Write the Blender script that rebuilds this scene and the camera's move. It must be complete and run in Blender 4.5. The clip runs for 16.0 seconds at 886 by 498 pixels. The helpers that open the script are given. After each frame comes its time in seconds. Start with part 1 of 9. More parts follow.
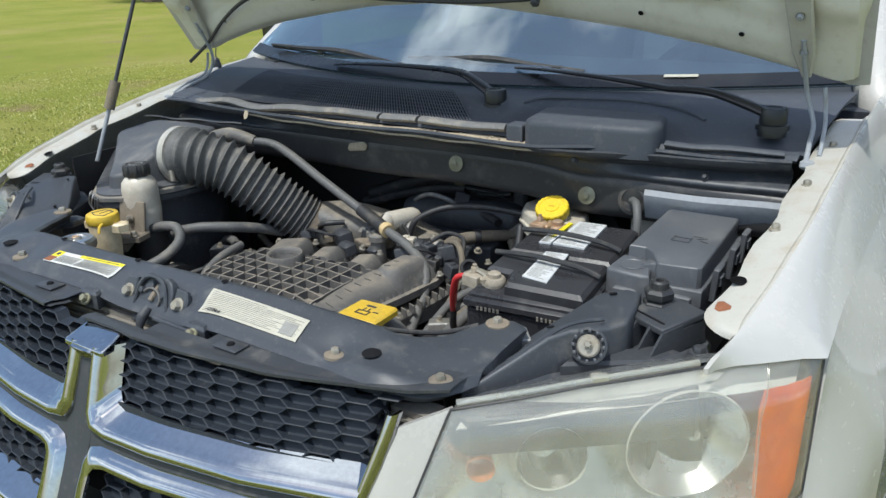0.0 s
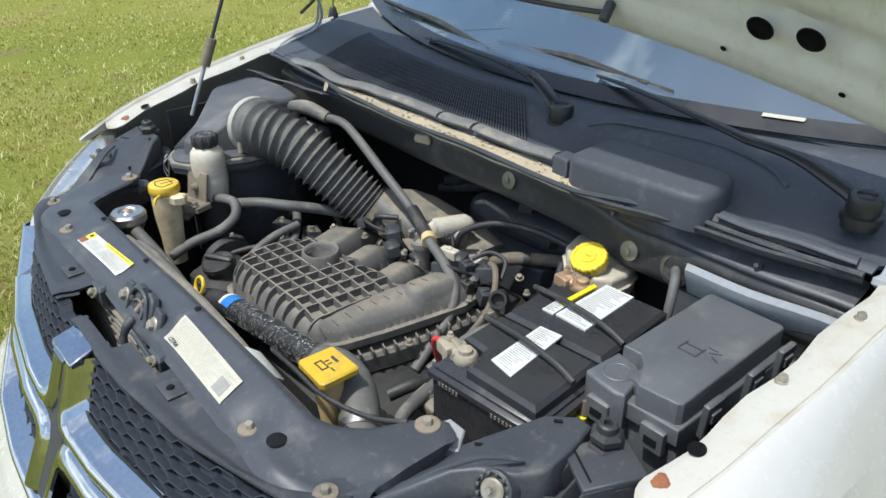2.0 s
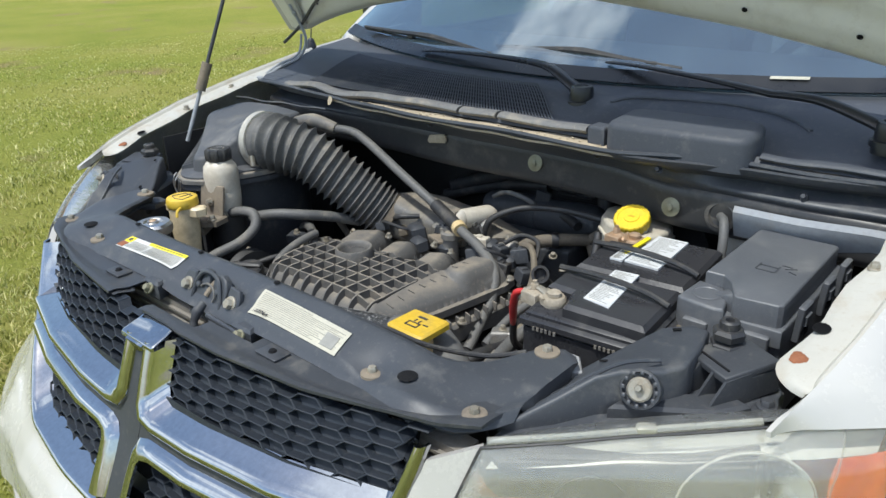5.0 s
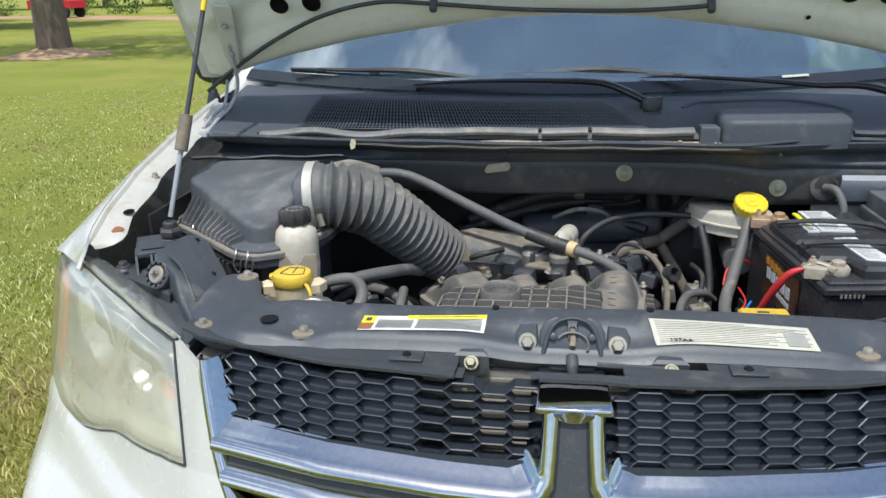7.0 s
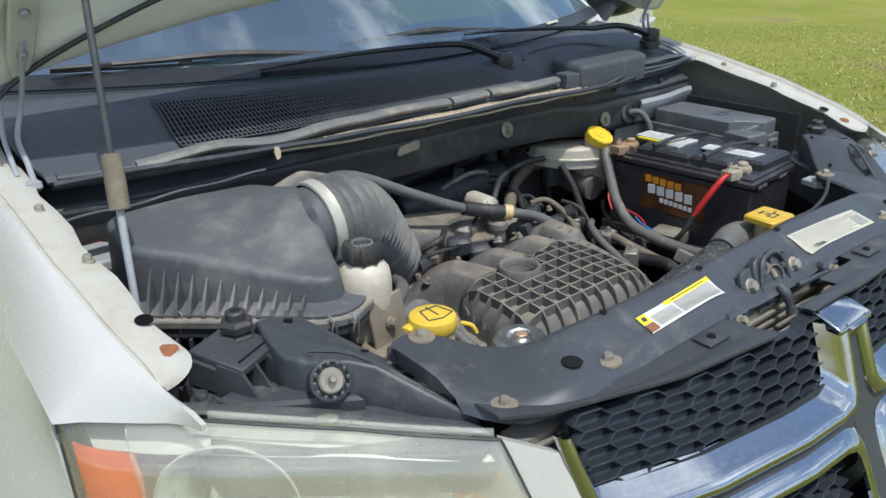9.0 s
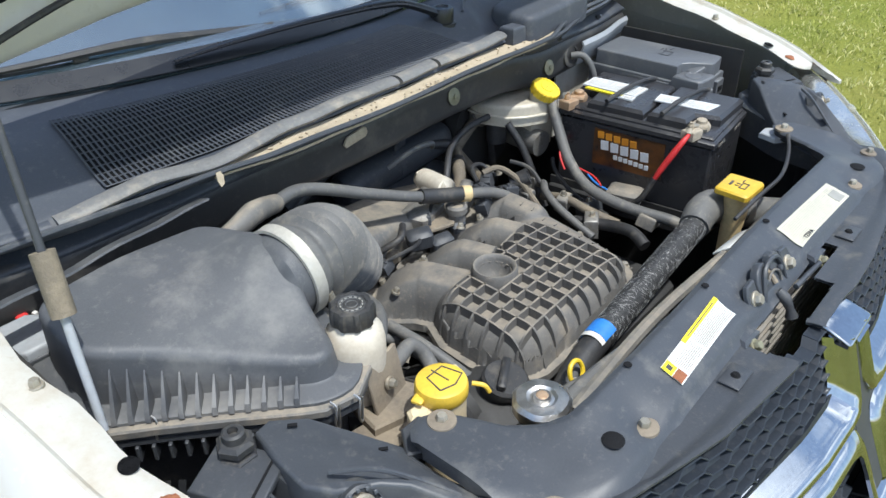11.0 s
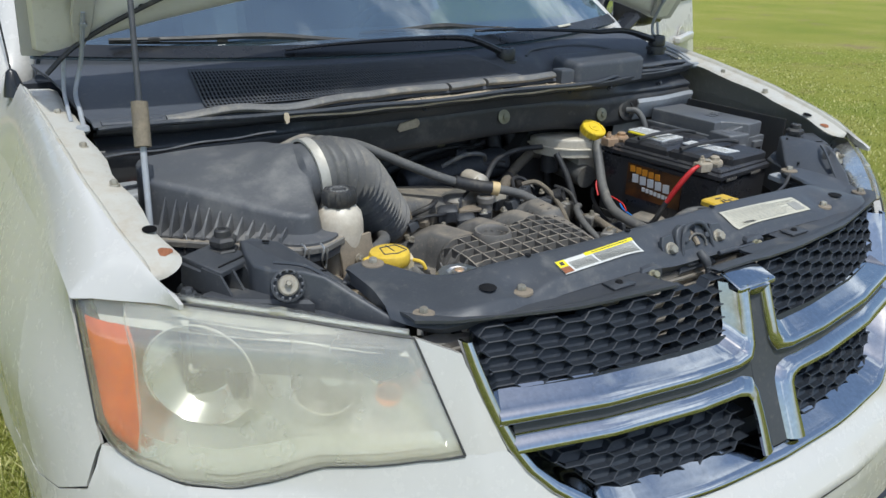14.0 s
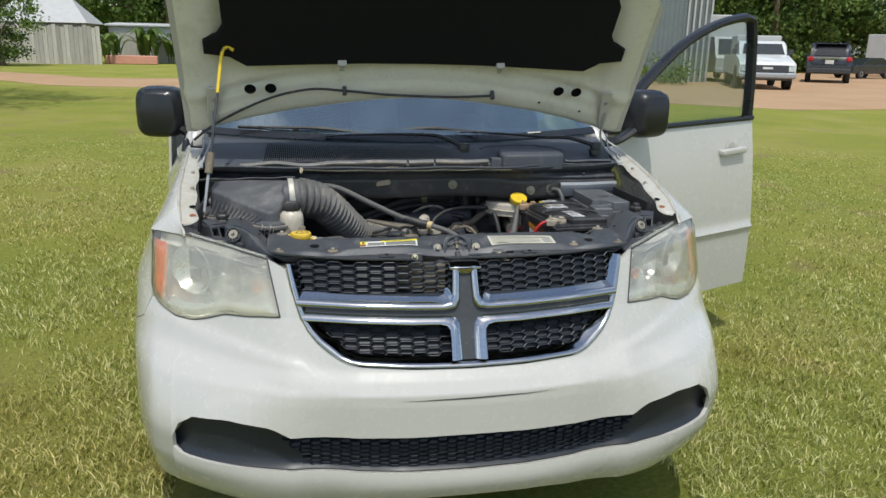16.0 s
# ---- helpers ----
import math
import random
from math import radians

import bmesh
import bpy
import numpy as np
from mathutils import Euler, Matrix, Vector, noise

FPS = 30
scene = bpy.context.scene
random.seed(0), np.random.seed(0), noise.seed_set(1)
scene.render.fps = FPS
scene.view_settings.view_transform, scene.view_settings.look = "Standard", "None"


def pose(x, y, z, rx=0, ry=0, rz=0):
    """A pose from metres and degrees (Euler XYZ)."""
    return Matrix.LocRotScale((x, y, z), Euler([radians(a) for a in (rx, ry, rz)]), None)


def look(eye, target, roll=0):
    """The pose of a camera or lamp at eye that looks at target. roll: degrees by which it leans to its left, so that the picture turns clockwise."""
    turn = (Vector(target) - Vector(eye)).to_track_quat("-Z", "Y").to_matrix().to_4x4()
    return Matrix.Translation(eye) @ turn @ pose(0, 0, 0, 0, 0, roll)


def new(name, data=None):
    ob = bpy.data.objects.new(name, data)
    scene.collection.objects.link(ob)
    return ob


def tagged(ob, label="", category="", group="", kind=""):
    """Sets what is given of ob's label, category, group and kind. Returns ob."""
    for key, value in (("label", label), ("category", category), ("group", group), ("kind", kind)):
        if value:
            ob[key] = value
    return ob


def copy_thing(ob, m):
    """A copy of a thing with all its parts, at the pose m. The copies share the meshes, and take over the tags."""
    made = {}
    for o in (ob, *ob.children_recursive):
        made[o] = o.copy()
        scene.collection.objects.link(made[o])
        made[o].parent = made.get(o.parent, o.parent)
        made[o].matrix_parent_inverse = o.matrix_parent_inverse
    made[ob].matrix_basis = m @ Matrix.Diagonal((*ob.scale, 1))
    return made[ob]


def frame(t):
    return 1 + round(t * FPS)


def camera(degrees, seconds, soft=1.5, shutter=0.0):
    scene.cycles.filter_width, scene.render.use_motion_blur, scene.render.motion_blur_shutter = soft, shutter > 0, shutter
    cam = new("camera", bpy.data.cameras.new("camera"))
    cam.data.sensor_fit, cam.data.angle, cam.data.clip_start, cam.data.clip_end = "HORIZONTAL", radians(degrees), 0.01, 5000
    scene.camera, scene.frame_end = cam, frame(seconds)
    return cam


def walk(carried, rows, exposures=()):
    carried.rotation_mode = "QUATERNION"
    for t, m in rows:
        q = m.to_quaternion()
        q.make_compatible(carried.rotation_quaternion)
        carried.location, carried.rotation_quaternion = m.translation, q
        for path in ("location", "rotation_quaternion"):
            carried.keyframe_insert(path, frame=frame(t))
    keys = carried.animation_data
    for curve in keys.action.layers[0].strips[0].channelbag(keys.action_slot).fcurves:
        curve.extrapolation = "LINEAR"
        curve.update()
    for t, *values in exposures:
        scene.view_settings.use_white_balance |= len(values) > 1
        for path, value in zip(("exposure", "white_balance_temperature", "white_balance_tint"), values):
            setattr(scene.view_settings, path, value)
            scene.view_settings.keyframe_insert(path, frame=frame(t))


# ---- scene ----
cam = camera(60.1, 16.0)
# seconds, eye (x across the van, y towards its windscreen, z up), turn
ROWS = [
    (0.0, 0.9328, -0.521, 1.4397, 69.01, 1.68, 32.72),
    (0.5, 1.0412, -0.3694, 1.4523, 68.61, 1.46, 41.07),
    (1.0, 1.0901, -0.255, 1.5266, 66.91, 1.08, 45.99),
    (1.5, 1.0739, -0.1842, 1.5743, 64.04, 0.66, 48.5),
    (2.0, 1.0497, -0.162, 1.6116, 61.4, 0.47, 49.99),
    (2.5, 1.0387, -0.1564, 1.6145, 59.68, 0.62, 50.88),
    (3.0, 1.04, -0.1554, 1.6177, 59.01, 0.94, 51.47),
    (3.5, 1.0372, -0.1529, 1.6198, 59.86, 1.36, 51.78),
    (6.0, 0.6437, -0.6385, 1.3922, 71.09, 1.8, 27.38),
    (6.5, 0.3335, -0.7065, 1.397, 71.15, 1.24, 18.29),
    (7.0, -0.0382, -0.7754, 1.4084, 70.94, 1.13, 7.56),
    (7.5, -0.3443, -0.7224, 1.4024, 70.65, 1.26, -5.06),
    (8.0, -0.6239, -0.659, 1.4107, 70.2, 1.24, -18.64),
    (8.5, -0.8673, -0.5568, 1.4278, 69.06, 1.08, -30.4),
    (9.0, -0.9646, -0.3569, 1.4379, 66.91, 0.82, -39.12),
    (11.5, -0.9207, -0.1136, 1.6011, 56.49, 0.87, -49.29),
    (12.0, -0.9227, -0.1211, 1.601, 56.44, 1.23, -49.1),
    (12.5, -0.9238, -0.1331, 1.6015, 57.47, 1.44, -48.78),
    (13.0, -0.9498, -0.1848, 1.5763, 60.4, 1.28, -47.15),
    (13.5, -0.9669, -0.3357, 1.4948, 65.08, 0.25, -41.5),
    (14.0, -0.9593, -0.6182, 1.4216, 67.87, -0.85, -32.99),
    (14.5, -0.8768, -0.9434, 1.415, 69.63, -1.63, -24.4),
    (15.0, -0.7143, -1.2936, 1.4587, 71.4, -2.07, -17.98),
    (15.5, -0.6059, -1.6396, 1.5069, 73.38, -1.95, -13.68),
    (16.0, -0.4368, -1.9571, 1.53, 75.2, -1.18, -10.56),
]
EXPOSURE = [(0.0, 0.20, 6300, 5), (1.0, 0.36, 6350, 5), (3.0, 0.42, 6350, 5), (4.0, 0.42, 6350, 5), (6.0, 0.22, 6300, 6), (6.5, 0.34, 6250, 6), (7.0, 0.36, 6250, 6), (9.0, 0.2, 6250, 6), (11.5, 0.66, 6200, 6), (12.5, 0.64, 6200, 6), (13.5, 0.43, 6200, 6), (14.0, 0.06, 6200, 6), (14.5, -0.24, 6400, 7), (15.0, -0.22, 6450, 7), (16.0, -0.04, 6550, 6)]
walk(cam, [(t, pose(*row)) for t, *row in ROWS], EXPOSURE)

# ---- daylight ----
SUN_UP, SUN_TURN = 68.5, 6.0      # elevation; degrees to the left of straight ahead of the van
world = bpy.data.worlds.new("sky")
scene.world = world
world.use_nodes = True
wn, wl = world.node_tree.nodes, world.node_tree.links
wn.clear()
sky = wn.new("ShaderNodeTexSky")
sky.sky_type = "NISHITA"
sky.sun_disc = False
sky.sun_elevation = radians(SUN_UP)
sky.sun_rotation = radians(180 + SUN_TURN)
sky.dust_density = 1.6
wtc = wn.new("ShaderNodeTexCoord")
wmap = wn.new("ShaderNodeMapping")
wmap.inputs["Scale"].default_value = (1.0, 1.0, 2.2)
wmap.inputs["Location"].default_value = (3.1, 1.7, 0.4)
wnoise = wn.new("ShaderNodeTexNoise")
wnoise.inputs["Scale"].default_value = 2.3
wnoise.inputs["Detail"].default_value = 8
wnoise.inputs["Roughness"].default_value = 0.58
wramp = wn.new("ShaderNodeValToRGB")
wramp.color_ramp.elements[0].position = 0.53
wramp.color_ramp.elements[1].position = 0.70
wmix = wn.new("ShaderNodeMix")
wmix.data_type = "RGBA"
wmix.inputs["B"].default_value = (9.5, 9.9, 10.4, 1)
wbg = wn.new("ShaderNodeBackground")
wbg.inputs["Strength"].default_value = 0.165
wout = wn.new("ShaderNodeOutputWorld")
wl.new(wtc.outputs["Generated"], wmap.inputs["Vector"])
wl.new(wmap.outputs["Vector"], wnoise.inputs["Vector"])
wl.new(wnoise.outputs["Fac"], wramp.inputs["Fac"])
wl.new(wramp.outputs["Color"], wmix.inputs["Factor"])
wl.new(sky.outputs["Color"], wmix.inputs["A"])
wl.new(wmix.outputs["Result"], wbg.inputs["Color"])
wl.new(wbg.outputs["Background"], wout.inputs["Surface"])

sun = new("sun", bpy.data.lights.new("sun", "SUN"))
sun.data.energy, sun.data.angle, sun.data.color = 3.0, radians(0.55), (1.0, 0.97, 0.925)
to_sun = Vector((-math.sin(radians(SUN_TURN)) * math.cos(radians(SUN_UP)), -math.cos(radians(SUN_TURN)) * math.cos(radians(SUN_UP)), math.sin(radians(SUN_UP))))
sun.matrix_world = look(to_sun * 20, (0, 0, 0))

# ---- materials ----
def material(name, base, rough=0.5, metal=0.0, other=None, scale=8.0, spread=0.5, fine=120.0, relief=0.0, dirt=None, dirt_scale=14.0, dirt_amount=0.5,
             coat=0.0, each=0.0, gloss_spread=0.12, spec=0.5, stretch=(1, 1, 1), grain=0.30, settle=0.0):
    """A surface with patches of a second colour, dust or stains, fine grain and relief; each: how far one piece differs from the next; settle: dust lying on what faces up."""
    m = bpy.data.materials.new(name)
    m.use_nodes = True
    n, l = m.node_tree.nodes, m.node_tree.links
    b = n["Principled BSDF"]
    tc = n.new("ShaderNodeTexCoord")
    mp = n.new("ShaderNodeMapping")
    mp.inputs["Scale"].default_value = stretch
    l.new(tc.outputs["Object"], mp.inputs["Vector"])

    def noise_tex(sc, detail, rough_=0.6):
        t = n.new("ShaderNodeTexNoise")
        t.inputs["Scale"].default_value, t.inputs["Detail"].default_value, t.inputs["Roughness"].default_value = sc, detail, rough_
        l.new(mp.outputs["Vector"], t.inputs["Vector"])
        return t.outputs["Fac"]

    def ramp(src, lo, hi):
        r = n.new("ShaderNodeMapRange")
        r.inputs["From Min"].default_value, r.inputs["From Max"].default_value = lo, hi
        l.new(src, r.inputs["Value"])
        return r.outputs["Result"]

    def mix(fac, a, c):
        x = n.new("ShaderNodeMix")
        x.data_type = "RGBA"
        if isinstance(fac, float):
            x.inputs["Factor"].default_value = fac
        else:
            l.new(fac, x.inputs["Factor"])
        for key, v in (("A", a), ("B", c)):
            if isinstance(v, tuple):
                x.inputs[key].default_value = (*v, 1)
            else:
                l.new(v, x.inputs[key])
        return x.outputs["Result"]

    def times(a, k):
        q = n.new("ShaderNodeMath")
        q.operation = "MULTIPLY"
        l.new(a, q.inputs[0])
        q.inputs[1].default_value = k
        return q.outputs[0]

    big, small = noise_tex(scale, 5), noise_tex(fine, 3)
    second = other or tuple(c * 0.7 for c in base)
    col = mix(times(ramp(big, 0.35, 0.68), spread), base, second)
    col = mix(times(ramp(small, 0.3, 0.75), grain), col, tuple(min(1, c * 1.5 + 0.006) for c in base))
    rr = ramp(big, 0.3, 0.7)
    mr = n.new("ShaderNodeMapRange")
    mr.inputs["To Min"].default_value, mr.inputs["To Max"].default_value = max(0.02, rough - gloss_spread), min(1, rough + gloss_spread)
    l.new(rr, mr.inputs["Value"])
    rough_out = mr.outputs["Result"]
    if dirt:
        d = noise_tex(dirt_scale, 9, 0.68)
        amount = times(ramp(d, 0.66 - 0.3 * dirt_amount, 0.86 - 0.2 * dirt_amount), min(1.0, 0.4 + dirt_amount * 0.6))
        specks = times(ramp(noise_tex(dirt_scale * 7, 6, 0.75), 0.55, 0.78), 0.22 + 0.5 * dirt_amount)
        most = n.new("ShaderNodeMath")
        most.operation = "MAXIMUM"
        l.new(amount, most.inputs[0])
        l.new(specks, most.inputs[1])
        amount = most.outputs[0]
        if settle:
            geo, sep, up = n.new("ShaderNodeNewGeometry"), n.new("ShaderNodeSeparateXYZ"), n.new("ShaderNodeMath")
            l.new(geo.outputs["Normal"], sep.inputs[0])
            lying = times(ramp(sep.outputs["Z"], 0.75, 1.0), settle)
            film = n.new("ShaderNodeMath")
            film.operation = "MULTIPLY"
            l.new(lying, film.inputs[0])
            l.new(ramp(noise_tex(dirt_scale * 2.2, 8, 0.7), 0.3, 0.7), film.inputs[1])
            up.operation = "MAXIMUM"
            l.new(amount, up.inputs[0])
            l.new(film.outputs[0], up.inputs[1])
            amount = up.outputs[0]
        col = mix(amount, col, dirt)
        hi = n.new("ShaderNodeMix")
        l.new(amount, hi.inputs["Factor"])
        l.new(rough_out, hi.inputs["A"])
        hi.inputs["B"].default_value = 0.9
        rough_out = hi.outputs["Result"]
    if each:
        oi = n.new("ShaderNodeObjectInfo")
        sc = n.new("ShaderNodeMapRange")
        sc.inputs["To Min"].default_value, sc.inputs["To Max"].default_value = 1 - each, 1 + each
        l.new(oi.outputs["Random"], sc.inputs["Value"])
        hs = n.new("ShaderNodeHueSaturation")
        l.new(sc.outputs["Result"], hs.inputs["Value"])
        l.new(col, hs.inputs["Color"])
        col = hs.outputs["Color"]
    l.new(col, b.inputs["Base Color"])
    l.new(rough_out, b.inputs["Roughness"])
    b.inputs["Metallic"].default_value = metal
    b.inputs["Coat Weight"].default_value = coat
    b.inputs["Coat Roughness"].default_value = 0.04
    b.inputs["Specular IOR Level"].default_value = spec
    if relief:
        bp = n.new("ShaderNodeBump")
        bp.inputs["Strength"].default_value = min(1.0, relief)
        bp.inputs["Distance"].default_value = 0.002
        l.new(small, bp.inputs["Height"])
        l.new(bp.outputs["Normal"], b.inputs["Normal"])
    return m


lid_plastic = material("dusty_lid", (0.074, 0.077, 0.084), 0.55, other=(0.098, 0.100, 0.104), scale=7, spread=0.9, fine=420, relief=0.12, dirt=(0.27, 0.26, 0.24), dirt_scale=7, dirt_amount=0.5, spec=0.4, gloss_spread=0.06)
mesh_plastic = material("grille_plastic", (0.019, 0.023, 0.030), 0.40, other=(0.019, 0.023, 0.030), scale=6, fine=300, relief=0.05, dirt=(0.16, 0.152, 0.135), dirt_scale=18, dirt_amount=0.1, spec=0.35)
seal_grey = material("seal_rubber", (0.16, 0.158, 0.155), 0.55, other=(0.11, 0.108, 0.105), scale=14, spread=0.9, fine=200, relief=0.15, dirt=(0.50, 0.43, 0.32), dirt_scale=12, dirt_amount=0.45)
manifold_plastic = material("manifold_plastic", (0.104, 0.102, 0.100), 0.58, other=(0.155, 0.147, 0.133), scale=10, spread=0.8, fine=240, relief=0.2, dirt=(0.47, 0.39, 0.285), dirt_scale=13, dirt_amount=0.32, spec=0.35, settle=0.5)
beam_black = material("beam_black", (0.024, 0.025, 0.028), 0.42, other=(0.036, 0.037, 0.04), scale=5, spread=0.8, fine=260, relief=0.06, dirt=(0.11, 0.10, 0.085), dirt_scale=8, dirt_amount=0.3)
rail_grey = material("rail_grey", (0.036, 0.036, 0.037), 0.42, other=(0.06, 0.058, 0.055), scale=6, spread=0.8, fine=220, relief=0.08, dirt=(0.2, 0.18, 0.15), dirt_scale=9, dirt_amount=0.4)
washer_yellow = material("washer_cap_yellow", (0.68, 0.46, 0.05), 0.42, other=(0.56, 0.37, 0.04), scale=26, spread=0.8, fine=200, relief=0.08, dirt=(0.34, 0.25, 0.12), dirt_scale=30, dirt_amount=0.3)
clamp_cream = material("clamp_cream", (0.52, 0.50, 0.45), 0.45, 0.35, other=(0.42, 0.39, 0.33), scale=20, spread=0.8, fine=200, dirt=(0.3, 0.25, 0.18), dirt_scale=25, dirt_amount=0.4)
DUST = (0.30, 0.25, 0.18)
white_paint = material("white_paint", (0.525, 0.508, 0.475), 0.26, other=(0.50, 0.482, 0.447), scale=1.2, spread=0.5, fine=60, coat=0.7, gloss_spread=0.05, dirt=(0.45, 0.42, 0.36), dirt_scale=6, dirt_amount=0.10, grain=0.04)
jamb_paint = material("jamb_paint", (0.47, 0.457, 0.412), 0.42, other=(0.43, 0.41, 0.355), scale=7, spread=0.7, fine=80, dirt=(0.33, 0.255, 0.165), dirt_scale=20, dirt_amount=0.55, grain=0.12)
hood_inner_paint = material("hood_inner_paint", (0.70, 0.68, 0.61), 0.38, other=(0.66, 0.63, 0.54), scale=3.2, spread=0.8, fine=60, dirt=(0.36, 0.31, 0.22), dirt_scale=5, dirt_amount=0.4, grain=0.08)
grey_metal = material("grey_painted_metal", (0.32, 0.335, 0.355), 0.42, other=(0.22, 0.23, 0.24), scale=9, dirt=DUST, dirt_amount=0.35)
black_plastic = material("black_plastic", (0.042, 0.045, 0.051), 0.48, other=(0.056, 0.059, 0.065), scale=8, fine=300, relief=0.1, dirt=(0.21, 0.195, 0.165), dirt_scale=16, dirt_amount=0.32, spec=0.4, gloss_spread=0.07)
cover_plastic = material("cover_plastic", (0.043, 0.047, 0.055), 0.46, other=(0.055, 0.060, 0.069), scale=7, spread=0.8, fine=420, relief=0.10, dirt=(0.24, 0.23, 0.205), dirt_scale=12, dirt_amount=0.30, spec=0.5, gloss_spread=0.07)
cowl_plastic = material("cowl_plastic", (0.058, 0.064, 0.077), 0.52, other=(0.068, 0.074, 0.087), scale=6, fine=420, relief=0.12, dirt=(0.25, 0.245, 0.23), dirt_scale=11, dirt_amount=0.28, spec=0.35, gloss_spread=0.06)
dusty_plastic = material("dusty_plastic", (0.10, 0.098, 0.094), 0.6, other=(0.18, 0.168, 0.148), scale=9, spread=0.9, fine=220, relief=0.15, dirt=(0.47, 0.39, 0.28), dirt_scale=16, dirt_amount=0.5, spec=0.5, settle=0.6)
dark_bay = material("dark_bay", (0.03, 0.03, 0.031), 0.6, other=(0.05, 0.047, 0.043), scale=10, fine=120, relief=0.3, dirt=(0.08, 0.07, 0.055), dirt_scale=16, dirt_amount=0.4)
rubber = material("rubber", (0.022, 0.022, 0.024), 0.52, other=(0.045, 0.044, 0.042), scale=14, fine=300, relief=0.1, dirt=(0.2, 0.175, 0.135), dirt_scale=24, dirt_amount=0.38, spec=0.55)
hose_rubber = material("hose_rubber", (0.095, 0.095, 0.094), 0.58, other=(0.15, 0.145, 0.134), scale=12, spread=0.8, fine=240, relief=0.1, dirt=(0.42, 0.37, 0.29), dirt_scale=22, dirt_amount=0.42, spec=0.45)
loom = material("wire_loom", (0.13, 0.11, 0.085), 0.8, other=(0.2, 0.165, 0.115), scale=20, spread=0.9, fine=300, relief=0.6, dirt=(0.3, 0.25, 0.18), dirt_scale=40, dirt_amount=0.5)
chrome = material("chrome", (0.44, 0.45, 0.465), 0.06, 1.0, other=(0.39, 0.40, 0.415), scale=4, spread=0.4, gloss_spread=0.03, dirt=(0.5, 0.47, 0.4), dirt_scale=40, dirt_amount=0.08)
steel = material("steel", (0.55, 0.54, 0.52), 0.38, 1.0, other=(0.4, 0.37, 0.33), scale=30, fine=200, relief=0.2, dirt=(0.28, 0.2, 0.13), dirt_scale=60, dirt_amount=0.35)
zinc = material("zinc_bolt", (0.36, 0.335, 0.28), 0.5, 0.6, other=(0.30, 0.25, 0.18), scale=60, fine=300, dirt=(0.3, 0.22, 0.14), dirt_scale=90, dirt_amount=0.45, each=0.2)
old_zinc = material("olive_zinc", (0.26, 0.25, 0.17), 0.5, 0.4, other=(0.2, 0.17, 0.11), scale=60, fine=300, dirt=(0.3, 0.24, 0.16), dirt_scale=60, dirt_amount=0.4)
cast = material("cast_aluminium", (0.35, 0.34, 0.32), 0.55, 0.8, other=(0.22, 0.2, 0.17), scale=20, fine=200, relief=0.5, dirt=(0.2, 0.16, 0.11), dirt_scale=30, dirt_amount=0.5)
yellow_cap = material("yellow_plastic", (0.78, 0.54, 0.03), 0.4, other=(0.62, 0.41, 0.03), scale=30, fine=200, relief=0.1, dirt=(0.3, 0.22, 0.08), dirt_scale=40, dirt_amount=0.25)
tan_plastic = material("yellowed_plastic", (0.62, 0.47, 0.24), 0.5, other=(0.5, 0.37, 0.19), scale=18, dirt=(0.25, 0.18, 0.1), dirt_scale=26, dirt_amount=0.4)
milky = material("milky_plastic", (0.54, 0.50, 0.42), 0.42, other=(0.44, 0.37, 0.28), scale=12, spread=0.8, dirt=(0.36, 0.27, 0.17), dirt_scale=18, dirt_amount=0.42)
filler_cream = material("filler_cream", (0.66, 0.55, 0.36), 0.45, other=(0.55, 0.44, 0.27), scale=14, spread=0.8, dirt=(0.28, 0.21, 0.13), dirt_scale=20, dirt_amount=0.4)
tank_cream = material("tank_cream", (0.50, 0.455, 0.37), 0.45, other=(0.40, 0.35, 0.27), scale=12, spread=0.8, dirt=(0.33, 0.26, 0.17), dirt_scale=16, dirt_amount=0.45)
braid_grey = material("braid_grey", (0.24, 0.24, 0.235), 0.4)
paper = material("white_label", (0.60, 0.60, 0.575), 0.5, other=(0.56, 0.53, 0.46), scale=16, dirt=(0.45, 0.4, 0.3), dirt_scale=22, dirt_amount=0.25)
sand = material("tan_dust", (0.46, 0.385, 0.28), 0.9, other=(0.36, 0.30, 0.21), scale=16, spread=0.9, fine=180, relief=0.5, dirt=(0.16, 0.14, 0.12), dirt_scale=9, dirt_amount=0.45)
tan_grime = material("tan_grime", (0.22, 0.18, 0.13), 0.8, other=(0.11, 0.095, 0.08), scale=18, spread=0.9, fine=180, relief=0.4, dirt=(0.34, 0.28, 0.2), dirt_scale=12, dirt_amount=0.4)
mustard = material("mustard_plastic", (0.62, 0.41, 0.035), 0.45, other=(0.52, 0.33, 0.03), scale=22, spread=0.8, fine=200, relief=0.1, dirt=(0.3, 0.22, 0.1), dirt_scale=26, dirt_amount=0.35)
corroded = material("corroded_lead", (0.27, 0.23, 0.17), 0.7, other=(0.40, 0.35, 0.28), scale=60, spread=1.0, fine=240, relief=0.6, dirt=(0.30, 0.22, 0.13), dirt_scale=50, dirt_amount=0.5)
battery_paper = material("battery_label", (0.62, 0.63, 0.63), 0.4, other=(0.50, 0.50, 0.49), scale=60, spread=0.9, dirt=(0.33, 0.31, 0.28), dirt_scale=40, dirt_amount=0.35)
old_paper = material("yellowed_label", (0.46, 0.44, 0.36), 0.55, other=(0.44, 0.41, 0.32), scale=14, dirt=(0.42, 0.36, 0.25), dirt_scale=22, dirt_amount=0.3)
ink = material("ink", (0.05, 0.05, 0.055), 0.6)
pale_ink = material("pale_ink", (0.28, 0.275, 0.25), 0.6)
yellow_ink = material("yellow_ink", (0.85, 0.68, 0.02), 0.5)
